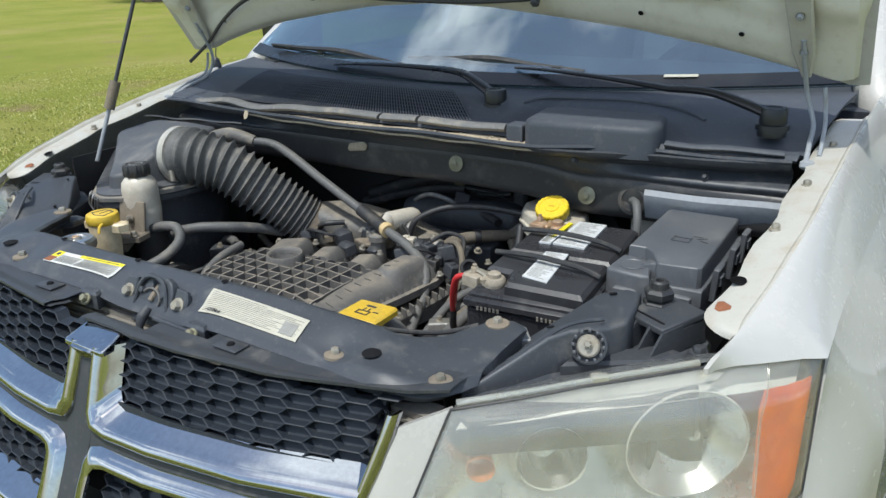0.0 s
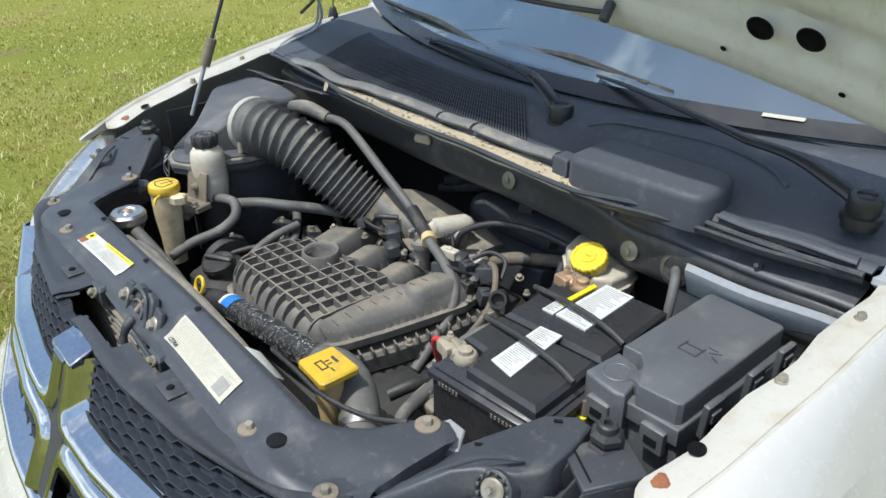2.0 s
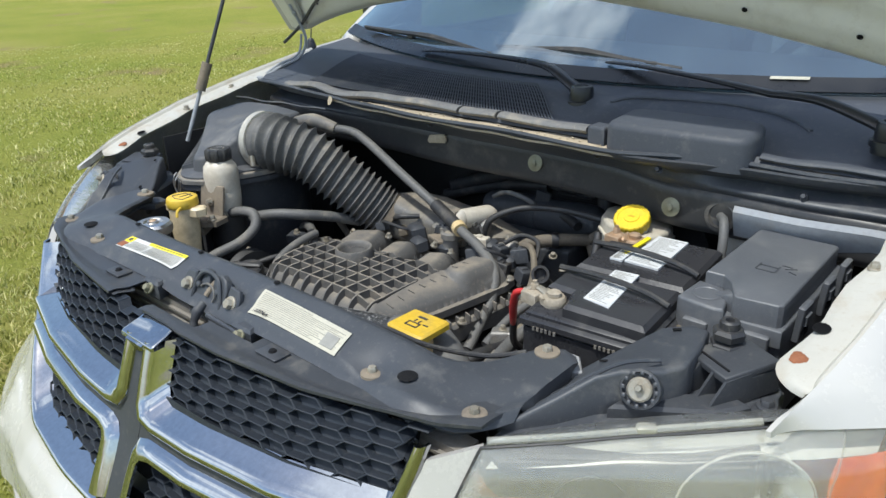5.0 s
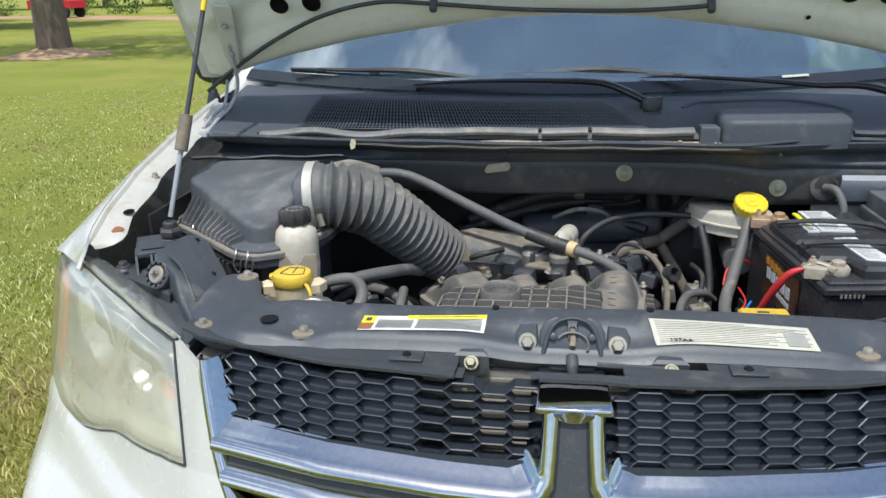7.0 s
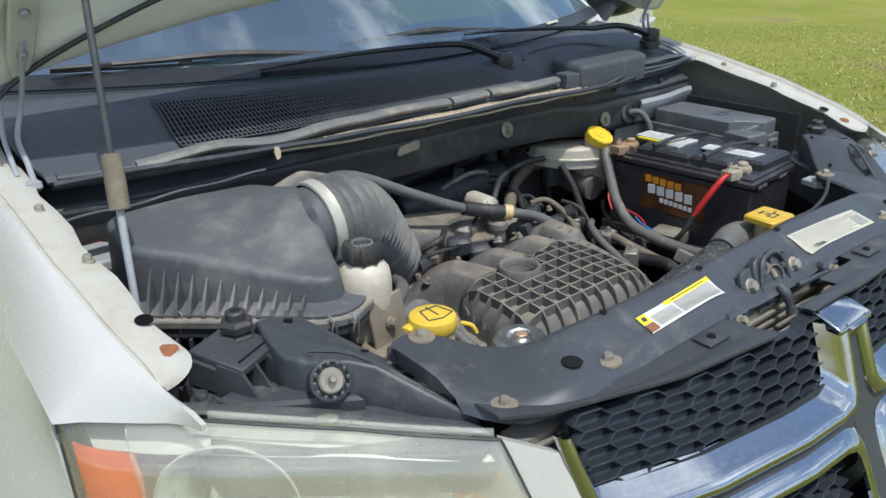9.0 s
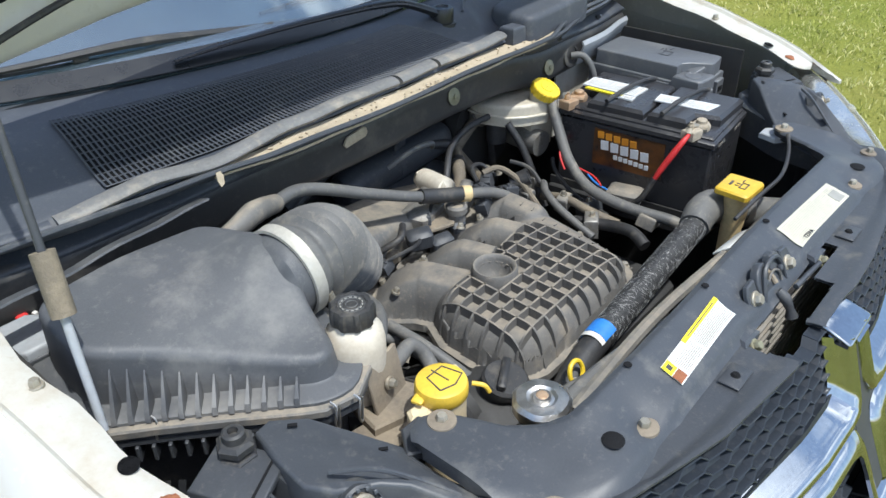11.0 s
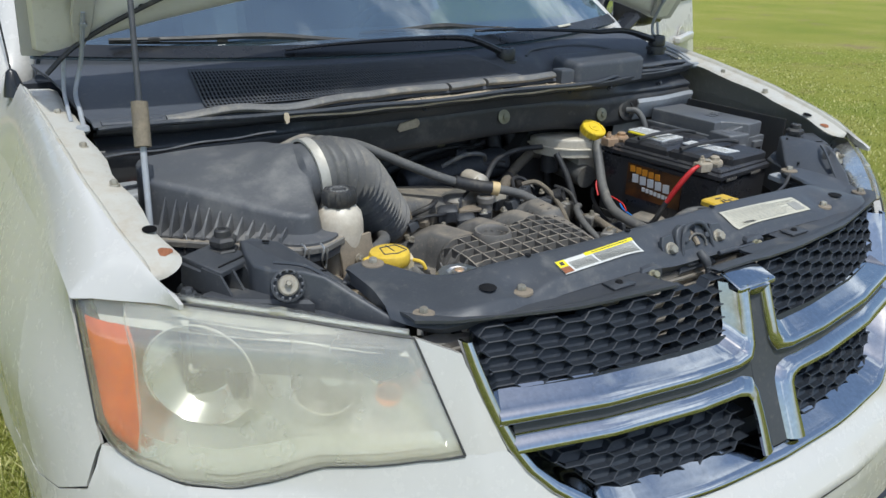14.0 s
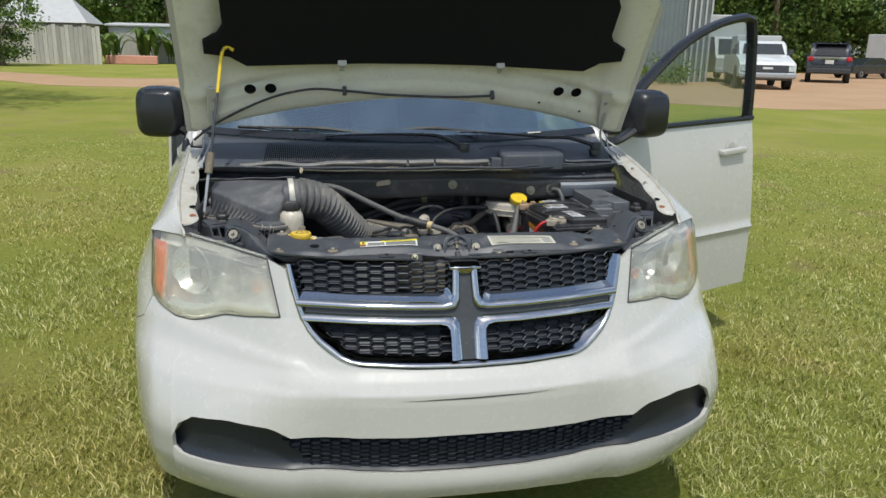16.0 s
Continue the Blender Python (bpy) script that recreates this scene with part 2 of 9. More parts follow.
orange_ink = material("orange_ink", (0.62, 0.25, 0.02), 0.45, other=(0.4, 0.14, 0.01), scale=30, spread=0.9)
flame_panel = material("flame_panel", (0.012, 0.008, 0.006), 0.35, other=(0.30, 0.10, 0.012), scale=17, spread=0.6)
silver_ink = material("silver_ink", (0.62, 0.62, 0.62), 0.4)
red_plastic = material("red_cover", (0.55, 0.03, 0.03), 0.45, other=(0.42, 0.03, 0.03), scale=40)
blue_tape = material("blue_tape", (0.03, 0.2, 0.62), 0.5)
rust = material("rust", (0.27, 0.10, 0.045), 0.85, other=(0.16, 0.06, 0.03), scale=60, relief=0.6, fine=400)
copper_green = material("corroded_copper", (0.42, 0.27, 0.16), 0.6, 0.6, other=(0.5, 0.45, 0.36), scale=50, relief=0.5)
# Black of the bonnet felt; also painted in for shade inside openings.
liner = material("felt_and_shade_black", (0.008, 0.008, 0.009), 0.95, other=(0.014, 0.014, 0.015), scale=8, fine=500, relief=0.6, spec=0.2)
tyre = material("tyre_rubber", (0.02, 0.02, 0.02), 0.8, other=(0.04, 0.038, 0.035), scale=12, relief=0.3)
trim_black = material("mirror_plastic", (0.012, 0.013, 0.015), 0.32, other=(0.02, 0.021, 0.023), scale=8, fine=400, relief=0.1)
interior = material("interior_cloth", (0.10, 0.105, 0.115), 0.85, other=(0.07, 0.072, 0.08), scale=12, fine=300, relief=0.4)
fins = material("radiator_fins", (0.30, 0.28, 0.25), 0.6, 0.4, other=(0.2, 0.17, 0.13), scale=12, dirt=(0.28, 0.22, 0.15), dirt_scale=20, dirt_amount=0.5)
bulb_orange = material("amber_plastic", (0.92, 0.17, 0.008), 0.22, other=(0.55, 0.07, 0.01), scale=16, spread=0.9, coat=0.5)
bulb_dull = material("dull_amber", (0.66, 0.24, 0.08), 0.35, other=(0.42, 0.22, 0.14), scale=40)
reflector = material("lamp_reflector", (0.92, 0.92, 0.91), 0.28, 1.0, other=(0.75, 0.75, 0.73), scale=14, gloss_spread=0.06)
lamp_liner = material("lamp_liner", (0.78, 0.79, 0.76), 0.24, 0.85, other=(0.55, 0.56, 0.54), scale=16, spread=0.9, fine=26, relief=0.9, gloss_spread=0.1)


pale_metal_rim = material("lamp_rim", (0.68, 0.68, 0.64), 0.25, 0.2, other=(0.55, 0.55, 0.5), scale=10)


def glassy(name, tint, rough, straight=0.04, haze=0.0, haze_colour=(0.7, 0.7, 0.62), glow_through=0.0):
    """Thin glass or clear plastic: a share of clear light, gloss on top, and a weathered haze."""
    m = bpy.data.materials.new(name)
    m.use_nodes = True
    n, l = m.node_tree.nodes, m.node_tree.links
    n.clear()
    tr, gl, df = n.new("ShaderNodeBsdfTransparent"), n.new("ShaderNodeBsdfGlossy"), n.new("ShaderNodeBsdfDiffuse")
    tr.inputs["Color"].default_value = (*tint, 1)
    gl.inputs["Roughness"].default_value = rough
    df.inputs["Color"].default_value = (*haze_colour, 1)
    lw, pw, fr = n.new("ShaderNodeLayerWeight"), n.new("ShaderNodeMath"), n.new("ShaderNodeMapRange")
    lw.inputs["Blend"].default_value = 0.5
    pw.operation = "POWER"
    pw.inputs[1].default_value = 4.0
    l.new(lw.outputs["Facing"], pw.inputs[0])
    l.new(pw.outputs[0], fr.inputs["Value"])
    fr.inputs["To Min"].default_value, fr.inputs["To Max"].default_value = straight, 1.0
    tc = n.new("ShaderNodeTexCoord")
    nz = n.new("ShaderNodeTexNoise")
    nz.inputs["Scale"].default_value, nz.inputs["Detail"].default_value = 9.0, 7
    l.new(tc.outputs["Object"], nz.inputs["Vector"])
    mr = n.new("ShaderNodeMapRange")
    mr.inputs["From Min"].default_value, mr.inputs["From Max"].default_value = 0.3, 0.72
    mr.inputs["To Min"].default_value, mr.inputs["To Max"].default_value = haze * 0.65, min(1, haze * 1.4)
    l.new(nz.outputs["Fac"], mr.inputs["Value"])
    a, c, out = n.new("ShaderNodeMixShader"), n.new("ShaderNodeMixShader"), n.new("ShaderNodeOutputMaterial")
    l.new(mr.outputs["Result"], a.inputs["Fac"])
    l.new(tr.outputs[0], a.inputs[1])
    tl, both = n.new("ShaderNodeBsdfTranslucent"), n.new("ShaderNodeMixShader")
    tl.inputs["Color"].default_value = (*haze_colour, 1)
    both.inputs["Fac"].default_value = glow_through
    l.new(df.outputs[0], both.inputs[1])
    l.new(tl.outputs[0], both.inputs[2])
    l.new(both.outputs[0], a.inputs[2])
    l.new(fr.outputs[0], c.inputs["Fac"])
    l.new(a.outputs[0], c.inputs[1])
    l.new(gl.outputs[0], c.inputs[2])
    l.new(c.outputs[0], out.inputs["Surface"])
    return m


window_glass = glassy("window_glass", (0.80, 0.86, 0.86), 0.02, 0.05, 0.02, (0.5, 0.52, 0.52))
screen_glass = glassy("windscreen_glass", (0.46, 0.59, 0.66), 0.015, 0.28, 0.06, (0.42, 0.56, 0.62))
lens_side = glassy("clearer_lens", (0.93, 0.93, 0.88), 0.07, 0.07, 0.13, (0.84, 0.82, 0.74), 0.5)
lens_plastic = glassy("weathered_lens", (0.95, 0.95, 0.91), 0.10, 0.10, 0.28, (0.88, 0.85, 0.74), 0.5)
lens_clearer = glassy("lightly_weathered_lens", (0.95, 0.95, 0.92), 0.07, 0.08, 0.22, (0.86, 0.84, 0.76), 0.5)

# ---- shapes ----
class Shape:
    """Gathers vertices and faces of one mesh."""

    def __init__(self):
        self.v, self.f = [], []

    def add(self, verts, faces):
        k = len(self.v)
        self.v += [tuple(p) for p in verts]
        self.f += [tuple(i + k for i in f) for f in faces]
        return self

    def box(self, centre, size, turn=(0, 0, 0), bevel=0.0, top=(1, 1)):
        """A chamfered box; top: how far its top narrows in x and y."""
        m = pose(*centre, *turn)
        sx, sy, sz = (s / 2 for s in size)
        b = min(bevel, sx * 0.9, sy * 0.9, sz * 0.9)
        if b <= 0:
            rings = [(-sz, 0), (sz, 0)]
        else:
            rings = [(-sz, b), (-sz + b, 0), (sz - b, 0), (sz, b)]
        vs = []
        for z, inset in rings:
            k = (z + sz) / (2 * sz)
            ax, ay = sx * (1 + (top[0] - 1) * k), sy * (1 + (top[1] - 1) * k)
            x, y, c = ax - inset, ay - inset, b * 0.6
            vs += [(-x, -y + c, z), (-x + c, -y, z), (x - c, -y, z), (x, -y + c, z), (x, y - c, z), (x - c, y, z), (-x + c, y, z), (-x, y - c, z)]
        n = len(rings)
        fs = [(r * 8 + i, r * 8 + (i + 1) % 8, r * 8 + 8 + (i + 1) % 8, r * 8 + 8 + i) for r in range(n - 1) for i in range(8)]
        fs += [tuple(range(7, -1, -1)), tuple((n - 1) * 8 + i for i in range(8))]
        return self.add([m @ Vector(p) for p in vs], fs)

    def lathe(self, rings, place=(0, 0, 0), turn=(0, 0, 0), n=24, ripple=0.0, teeth=0, caps=True):
        """Rings of (radius, height) turned round z."""
        m = pose(*place, *turn)
        vs, fs = [], []
        for r, z in rings:
            for i in range(n):
                a = 2 * math.pi * i / n
                k = 1 + (ripple * (1 if math.cos(teeth * a) > 0 else -1) if teeth else 0)
                vs.append(m @ Vector((r * k * math.cos(a), r * k * math.sin(a), z)))
        for j in range(len(rings) - 1):
            for i in range(n):
                fs.append((j * n + i, j * n + (i + 1) % n, (j + 1) * n + (i + 1) % n, (j + 1) * n + i))
        if caps and rings[0][0] > 1e-6:
            fs.append(tuple(range(n - 1, -1, -1)))
        if caps and rings[-1][0] > 1e-6:
            fs.append(tuple((len(rings) - 1) * n + i for i in range(n)))
        return self.add(vs, fs)

    def tube(self, points, radius, n=10, steps=6, caps=True, flat=1.0):
        """A hose along a smooth line through the points; radius: one, or one for each point."""
        pts = [Vector(p) for p in points]
        rad = list(radius) if isinstance(radius, (list, tuple)) else [radius] * len(pts)
        line, rr = [], []
        if len(pts) == 2 or steps == 1:
            line, rr = pts, rad
        else:
            for i in range(len(pts) - 1):
                p0, p1, p2, p3 = pts[max(i - 1, 0)], pts[i], pts[i + 1], pts[min(i + 2, len(pts) - 1)]
                for s in range(steps):
                    t = s / steps
                    line.append(0.5 * ((2 * p1) + (p2 - p0) * t + (2 * p0 - 5 * p1 + 4 * p2 - p3) * t * t + (3 * p1 - p0 - 3 * p2 + p3) * t ** 3))
                    rr.append(rad[i] + (rad[i + 1] - rad[i]) * t)
            line.append(pts[-1])
            rr.append(rad[-1])
        return self.sweep(line, rr, n, caps, flat)

    def sweep(self, line, rr, n=10, caps=True, flat=1.0):
        up = Vector((0, 0, 1))
        first = (line[1] - line[0]).normalized()
        side = first.cross(up)
        if side.length < 0.1:
            side = first.cross(Vector((0, 1, 0)))
        side.normalize()
        vs, fs = [], []
        for i, p in enumerate(line):
            d = (line[min(i + 1, len(line) - 1)] - line[max(i - 1, 0)]).normalized()
            side = (side - d * side.dot(d)).normalized()
            over = side.cross(d)
            for k in range(n):
                a = 2 * math.pi * k / n
                vs.append(p + side * math.cos(a) * rr[i] + over * math.sin(a) * rr[i] * flat)
        for j in range(len(line) - 1):
            for k in range(n):
                fs.append((j * n + k, (j + 1) * n + k, (j + 1) * n + (k + 1) % n, j * n + (k + 1) % n))
        if caps:
            fs += [tuple(range(n)), tuple((len(line) - 1) * n + k for k in range(n - 1, -1, -1))]
        return self.add(vs, fs)

    def slab(self, outline, low, high, bevel=0.0, m=None):
        """A plate of that outline (x, y; anticlockwise), between two heights, numbers or functions of (x, y)."""
        m = m or Matrix()
        area = sum(a[0] * b[1] - b[0] * a[1] for a, b in zip(outline, outline[1:] + outline[:1]))
        pts = [Vector(p) for p in (outline if area > 0 else outline[::-1])]
        n = len(pts)
        lo = low if callable(low) else (lambda x, y: low)
        hi = high if callable(high) else (lambda x, y: high)
        inner = []
        for i, p in enumerate(pts):
            a, b = (p - pts[i - 1]).normalized(), (pts[(i + 1) % n] - p).normalized()
            nrm = Vector((-(a.y + b.y), a.x + b.x))
            nrm = nrm.normalized() if nrm.length > 1e-6 else Vector((-a.y, a.x))
            inner.append(p + nrm * bevel / max(0.5, nrm.dot(Vector((-a.y, a.x)))))
        vs = [m @ Vector((p.x, p.y, lo(p.x, p.y))) for p in pts]
        vs += [m @ Vector((p.x, p.y, hi(p.x, p.y) - bevel)) for p in pts]
        fs = [(i, (i + 1) % n, n + (i + 1) % n, n + i) for i in range(n)]
        if bevel > 0:
            vs += [m @ Vector((p.x, p.y, hi(p.x, p.y))) for p in inner]
            fs += [(n + i, n + (i + 1) % n, 2 * n + (i + 1) % n, 2 * n + i) for i in range(n)]
            fs.append(tuple(2 * n + i for i in range(n)))
        else:
            fs.append(tuple(n + i for i in range(n)))
        fs.append(tuple(range(n - 1, -1, -1)))
        return self.add(vs, fs)

    def cushion(self, outline, low, high, r, n=4, m=None):
        """A moulded plate of that outline, its top edge rounded by r; heights: numbers or functions of (x, y)."""
        m = m or Matrix()
        area = sum(a[0] * b[1] - b[0] * a[1] for a, b in zip(outline, outline[1:] + outline[:1]))
        pts = [Vector(p) for p in (outline if area > 0 else outline[::-1])]
        c = len(pts)
        lo = low if callable(low) else (lambda x, y: low)
        hi = high if callable(high) else (lambda x, y: high)
        inward = []
        for i, p in enumerate(pts):
            a, b = (p - pts[i - 1]).normalized(), (pts[(i + 1) % c] - p).normalized()
            nrm = Vector((-(a.y + b.y), a.x + b.x))
            nrm = nrm.normalized() if nrm.length > 1e-6 else Vector((-a.y, a.x))
            inward.append(nrm / max(0.6, nrm.dot(Vector((-a.y, a.x)))))
        vs = [m @ Vector((p.x, p.y, lo(p.x, p.y))) for p in pts]
        for k in range(n + 1):
            a = k / n * math.pi / 2
            for p, q in zip(pts, inward):
                w = p + q * r * (1 - math.cos(a))
                vs.append(m @ Vector((w.x, w.y, hi(p.x, p.y) - r * (1 - math.sin(a)))))
        fs = [(j * c + i, j * c + (i + 1) % c, (j + 1) * c + (i + 1) % c, (j + 1) * c + i) for j in range(n + 1) for i in range(c)]
        fs += [tuple((n + 1) * c + i for i in range(c)), tuple(range(c - 1, -1, -1))]
        return self.add(vs, fs)

    def sheet(self, fn, us, ws, thick=0.0):
        """A surface fn(u, w) over a grid; thick: its depth along the far side of its normals."""
        nu, nw = len(us), len(ws)
        P = [[Vector(fn(u, w)) for w in ws] for u in us]
        vs = [p for row in P for p in row]
        fs = [(i * nw + j, (i + 1) * nw + j, (i + 1) * nw + j + 1, i * nw + j + 1) for i in range(nu - 1) for j in range(nw - 1)]
        if thick:
            back = []
            for i in range(nu):
                for j in range(nw):
                    du = P[min(i + 1, nu - 1)][j] - P[max(i - 1, 0)][j]
                    dw = P[i][min(j + 1, nw - 1)] - P[i][max(j - 1, 0)]
                    nr = du.cross(dw)
                    nr = nr.normalized() if nr.length > 1e-9 else Vector((0, 0, 1))
                    back.append(P[i][j] - nr * thick)
            k = len(vs)
            vs += back
            fs += [(k + a[0], k + a[3], k + a[2], k + a[1]) for a in fs]
            rim = [(i, 0) for i in range(nu)] + [(nu - 1, j) for j in range(1, nw)] + [(i, nw - 1) for i in range(nu - 2, -1, -1)] + [(0, j) for j in range(nw - 2, 0, -1)]
            for a, b in zip(rim, rim[1:] + rim[:1]):
                ia, ib = a[0] * nw + a[1], b[0] * nw + b[1]
                fs.append((ib, ia, k + ia, k + ib))
        return self.add(vs, fs)

    def bolt(self, place, r=0.011, turn=(0, 0, 0), washer=1.45):
        r *= .74
        self.lathe([(r * washer, 0), (r * washer, 0.002), (r * 1.35, 0.003)], place, turn, 16)
        return self.lathe([(r, 0.002), (r, 0.008), (r * 0.8, 0.010)], place, turn, 6)


def crack_angle(me, degrees=38):
    me.shade_smooth()
    me.set_sharp_from_angle(angle=radians(degrees))


def mesh_of(name, shape, mat, sharp=38):
    me = bpy.data.meshes.new(name)
    me.from_pydata([tuple(p) for p in shape.v], [], shape.f)
    me.validate()
    if mat:
        me.materials.append(mat)
    crack_angle(me, sharp)
    return me


def part(name, shape, mat, parent=None, label="", sharp=38):
    """One mesh under a thing or a part."""
    ob = new(name, mesh_of(name, shape, mat, sharp))
    if parent:
        ob.parent = parent
        ob.matrix_parent_inverse = parent.matrix_world.inverted()
    if label:
        ob["label"] = label
    return ob


def thing(name, label, category, place=(0, 0, 0), group="", kind=""):
    """An empty at a thing's base, which carries its parts."""
    ob = new(name)
    ob.empty_display_size = 0.05
    ob.matrix_world = pose(*place)
    bpy.context.view_layer.update()
    return tagged(ob, label, category, group, kind)


def solid(name, shape, mat, label, category, group="", kind="", sharp=38):
    return tagged(part(name, shape, mat, None, "", sharp), label, category, group, kind)


def duct(rings):
    """A lofted duct: rings of (centre, half width along y, half height, squareness), across x."""
    s, n = Shape(), 28
    for (cx, cy, cz), hy, hz_, sq in rings:
        for i in range(n):
            a = 2 * math.pi * i / n
            c_, s_ = math.cos(a), math.sin(a)
            s.v.append((cx, cy + hy * math.copysign(abs(c_) ** sq, c_), cz + hz_ * math.copysign(abs(s_) ** sq, s_)))
    for j in range(len(rings) - 1):
        s.f += [(j * n + i, j * n + (i + 1) % n, (j + 1) * n + (i + 1) % n, (j + 1) * n + i) for i in range(n)]
    s.f += [tuple(range(n - 1, -1, -1)), tuple((len(rings) - 1) * n + i for i in range(n))]
    return s


def lerp(x, xs, ys):
    return float(np.interp(x, xs, ys))


def steps(a, b, n):
    return [a + (b - a) * i / (n - 1) for i in range(n)]

# ---- the van: outer skin ----
PLAN_X = [0, .15, .3, .477, .52, .6, .7, .8, .86, .9, .93, .95, .965, .972]
PLAN_Y = [0, .004, .022, .066, .092, .145, .222, .305, .362, .412, .475, .56, .70, .85]
RISE_Z = [.28, .33, .42, .5, .615, .645, .675, .7, .82, .953, 1.02]
RISE_Y = [-.05, -.09, -.145, -.158, -.152, -.148, -.128, -.107, -.05, 0, .03]


def ease(x, a, b):
    t = min(1.0, max(0.0, (x - a) / (b - a)))
    return t * t * (3 - 2 * t)


def front(x, z):
    """How far back the nose lies at that place across and that height."""
    return lerp(abs(x), PLAN_X, PLAN_Y) + lerp(z, RISE_Z, RISE_Y) - .12 * ease(abs(x), .35, .8) * ease(-z, -.78, -.5) * (1 - .8 * ease(abs(x), .84, .95))


def on_front(x, z, out=0.0):
    return (x, front(x, z) - out, z)


GRILLE_X = [0, .15, .29, .346, .403, .446, .469, .480]
GRILLE_Z = [.700, .702, .709, .724, .762, .822, .895, .958]
LAMP_LOW_X = [.495, .575, .65, .70, .745, .80, .84, .862, .873]
LAMP_LOW_Z = [.820, .807, .800, .780, .766, .767, .782, .800, .83]
LAMP_TOP_X = [.527, .646, .761, .861, .873]
LAMP_TOP_Z = [.962, .980, .991, .991, .985]


def fascia_top(x):
    a = abs(x)
    if a < .446:
        return lerp(a, GRILLE_X, GRILLE_Z)
    if a < .495:
        return .82
    if a < .873:
        return lerp(a, LAMP_LOW_X, LAMP_LOW_Z)
    return lerp(a, [.873, .90, .95], [.80, .74, .70])


def mouth_top(x):
    return lerp(abs(x), [0, .2, .476, .526, .643, .735, .775, .795], [.532, .530, .532, .555, .566, .56, .535, .49])


def mouth_low(x):
    return lerp(abs(x), [0, .204, .457, .649, .773, .795], [.419, .420, .430, .434, .442, .46])


def lip_low(x):
    return lerp(abs(x), [0, .2, .444, .663, .832, .95], [.333, .331, .308, .306, .312, .35])


van = thing("minivan", "white minivan, bonnet propped open, driver door open, on grass", "car", (0, 2.0, 0))


def shoulder_line(x, z):
    """The soft pressed line that falls from below the lamp to the grille's foot."""
    d = z - (.698 + .15 * (abs(x) - .40))
    return .008 * ease(abs(x), .36, .48) * ease(d, -.06, 0) * (1 - ease(d, 0, .022))


def fascia():
    s = Shape()
    span = sorted(set([round(-.795 + i * .795 / 40, 4) for i in range(81)] + [-.873, .446, .495, -.446, -.495, .575, -.575, .29, -.29]))
    span = [x for x in span if abs(x) <= .795]
    ts = steps(0, 1, 40)
    
    def skin(x, z):
        return on_front(x, z, shoulder_line(x, z))
    s.sheet(lambda x, t: skin(x, mouth_top(x) + (fascia_top(x) - mouth_top(x)) * t), span, ts, .012)
    s.sheet(lambda x, t: on_front(x, lip_low(x) + (mouth_low(x) - lip_low(x)) * t, .012 * math.sin(math.pi * t) + .038 * (1 - t) * (1 - ease(abs(x), .5, .79))), span, steps(0, 1, 7), .012)
    for k in (-1, 1):
        side = [.795, .81, .83, .85, .862, .873, .885, .9, .915, .93, .94, .95, .958, .965]
        side = side if k > 0 else [-x for x in side[::-1]]
        s.sheet(lambda x, t: skin(x, lip_low(x) + (fascia_top(x) - lip_low(x)) * t), side, steps(0, 1, 34), .012)
        us = steps(0, 1, 7) if k > 0 else steps(1, 0, 7)

        def strip(u, z):
            inner = lerp(z, GRILLE_Z, GRILLE_X)
            outer = lerp(z, [.82, .962], [.497, .529])
            return on_front(k * (inner + (outer - inner) * u), z - .020 * (1 - u) * ease(z, .90, .962))
        s.sheet(strip, us, steps(.82, .962, 10), .012)
    ob = part("bumper_fascia", s, white_paint, van, "white painted bumper with a long scuff", 50)
    scuff = Shape()
    scuff.sheet(lambda x, w: on_front(x, .632 + .012 * (x + .2) + w * .0035 * math.sin(math.pi * (x + .20) / .44), .0015), steps(-.20, .24, 30), [-.5, .5])
    part("scuff", scuff, rubber, ob, "dark scuff mark")
    return ob


bumper = fascia()


def band(s, line_a, line_b, bulge, n=9, back=.0, tilt=.0):
    """A rounded strip on the nose between two lines of (x, z)."""
    pts = len(line_a)

    def fn(i, t):
        (xa, za), (xb, zb) = line_a[i], line_b[i]
        x, z = xa + (xb - xa) * t, za + (zb - za) * t
        return on_front(x, z, bulge * math.sin(math.pi * t) ** 0.7 - back + tilt * (1 - 2 * t))
    s.sheet(fn, range(pts), steps(0, 1, n), .006)


def ledge_band(s, line_a, line_b, deep):
    """A proud rounded bead along line_a with a steep ledge falling back to line_b."""
    def fn(i, t):
        (xa, za), (xb, zb) = line_a[i], line_b[i]
        return on_front(xa + (xb - xa) * t, za + (zb - za) * t, lerp(t, [0, .06, .15, .26, .36, .46, .56, 1], [-.004, .003, .0065, .0075, .0065, .003, -.003, -deep]))
    prof = [0, .03, .06, .1, .15, .2, .26, .31, .36, .41, .46, .51, .56, .7, .85, 1]
    s.sheet(fn, range(len(line_a)), prof, .004)


def fine_line(pts, n=8):
    out = []
    for (x0, z0), (x1, z1) in zip(pts, pts[1:]):
        out += [(x0 + (x1 - x0) * i / n, z0 + (z1 - z0) * i / n) for i in range(n)]
    return out + [pts[-1]]


def flip(pts, k):
    return [(k * x, z) for x, z in pts]


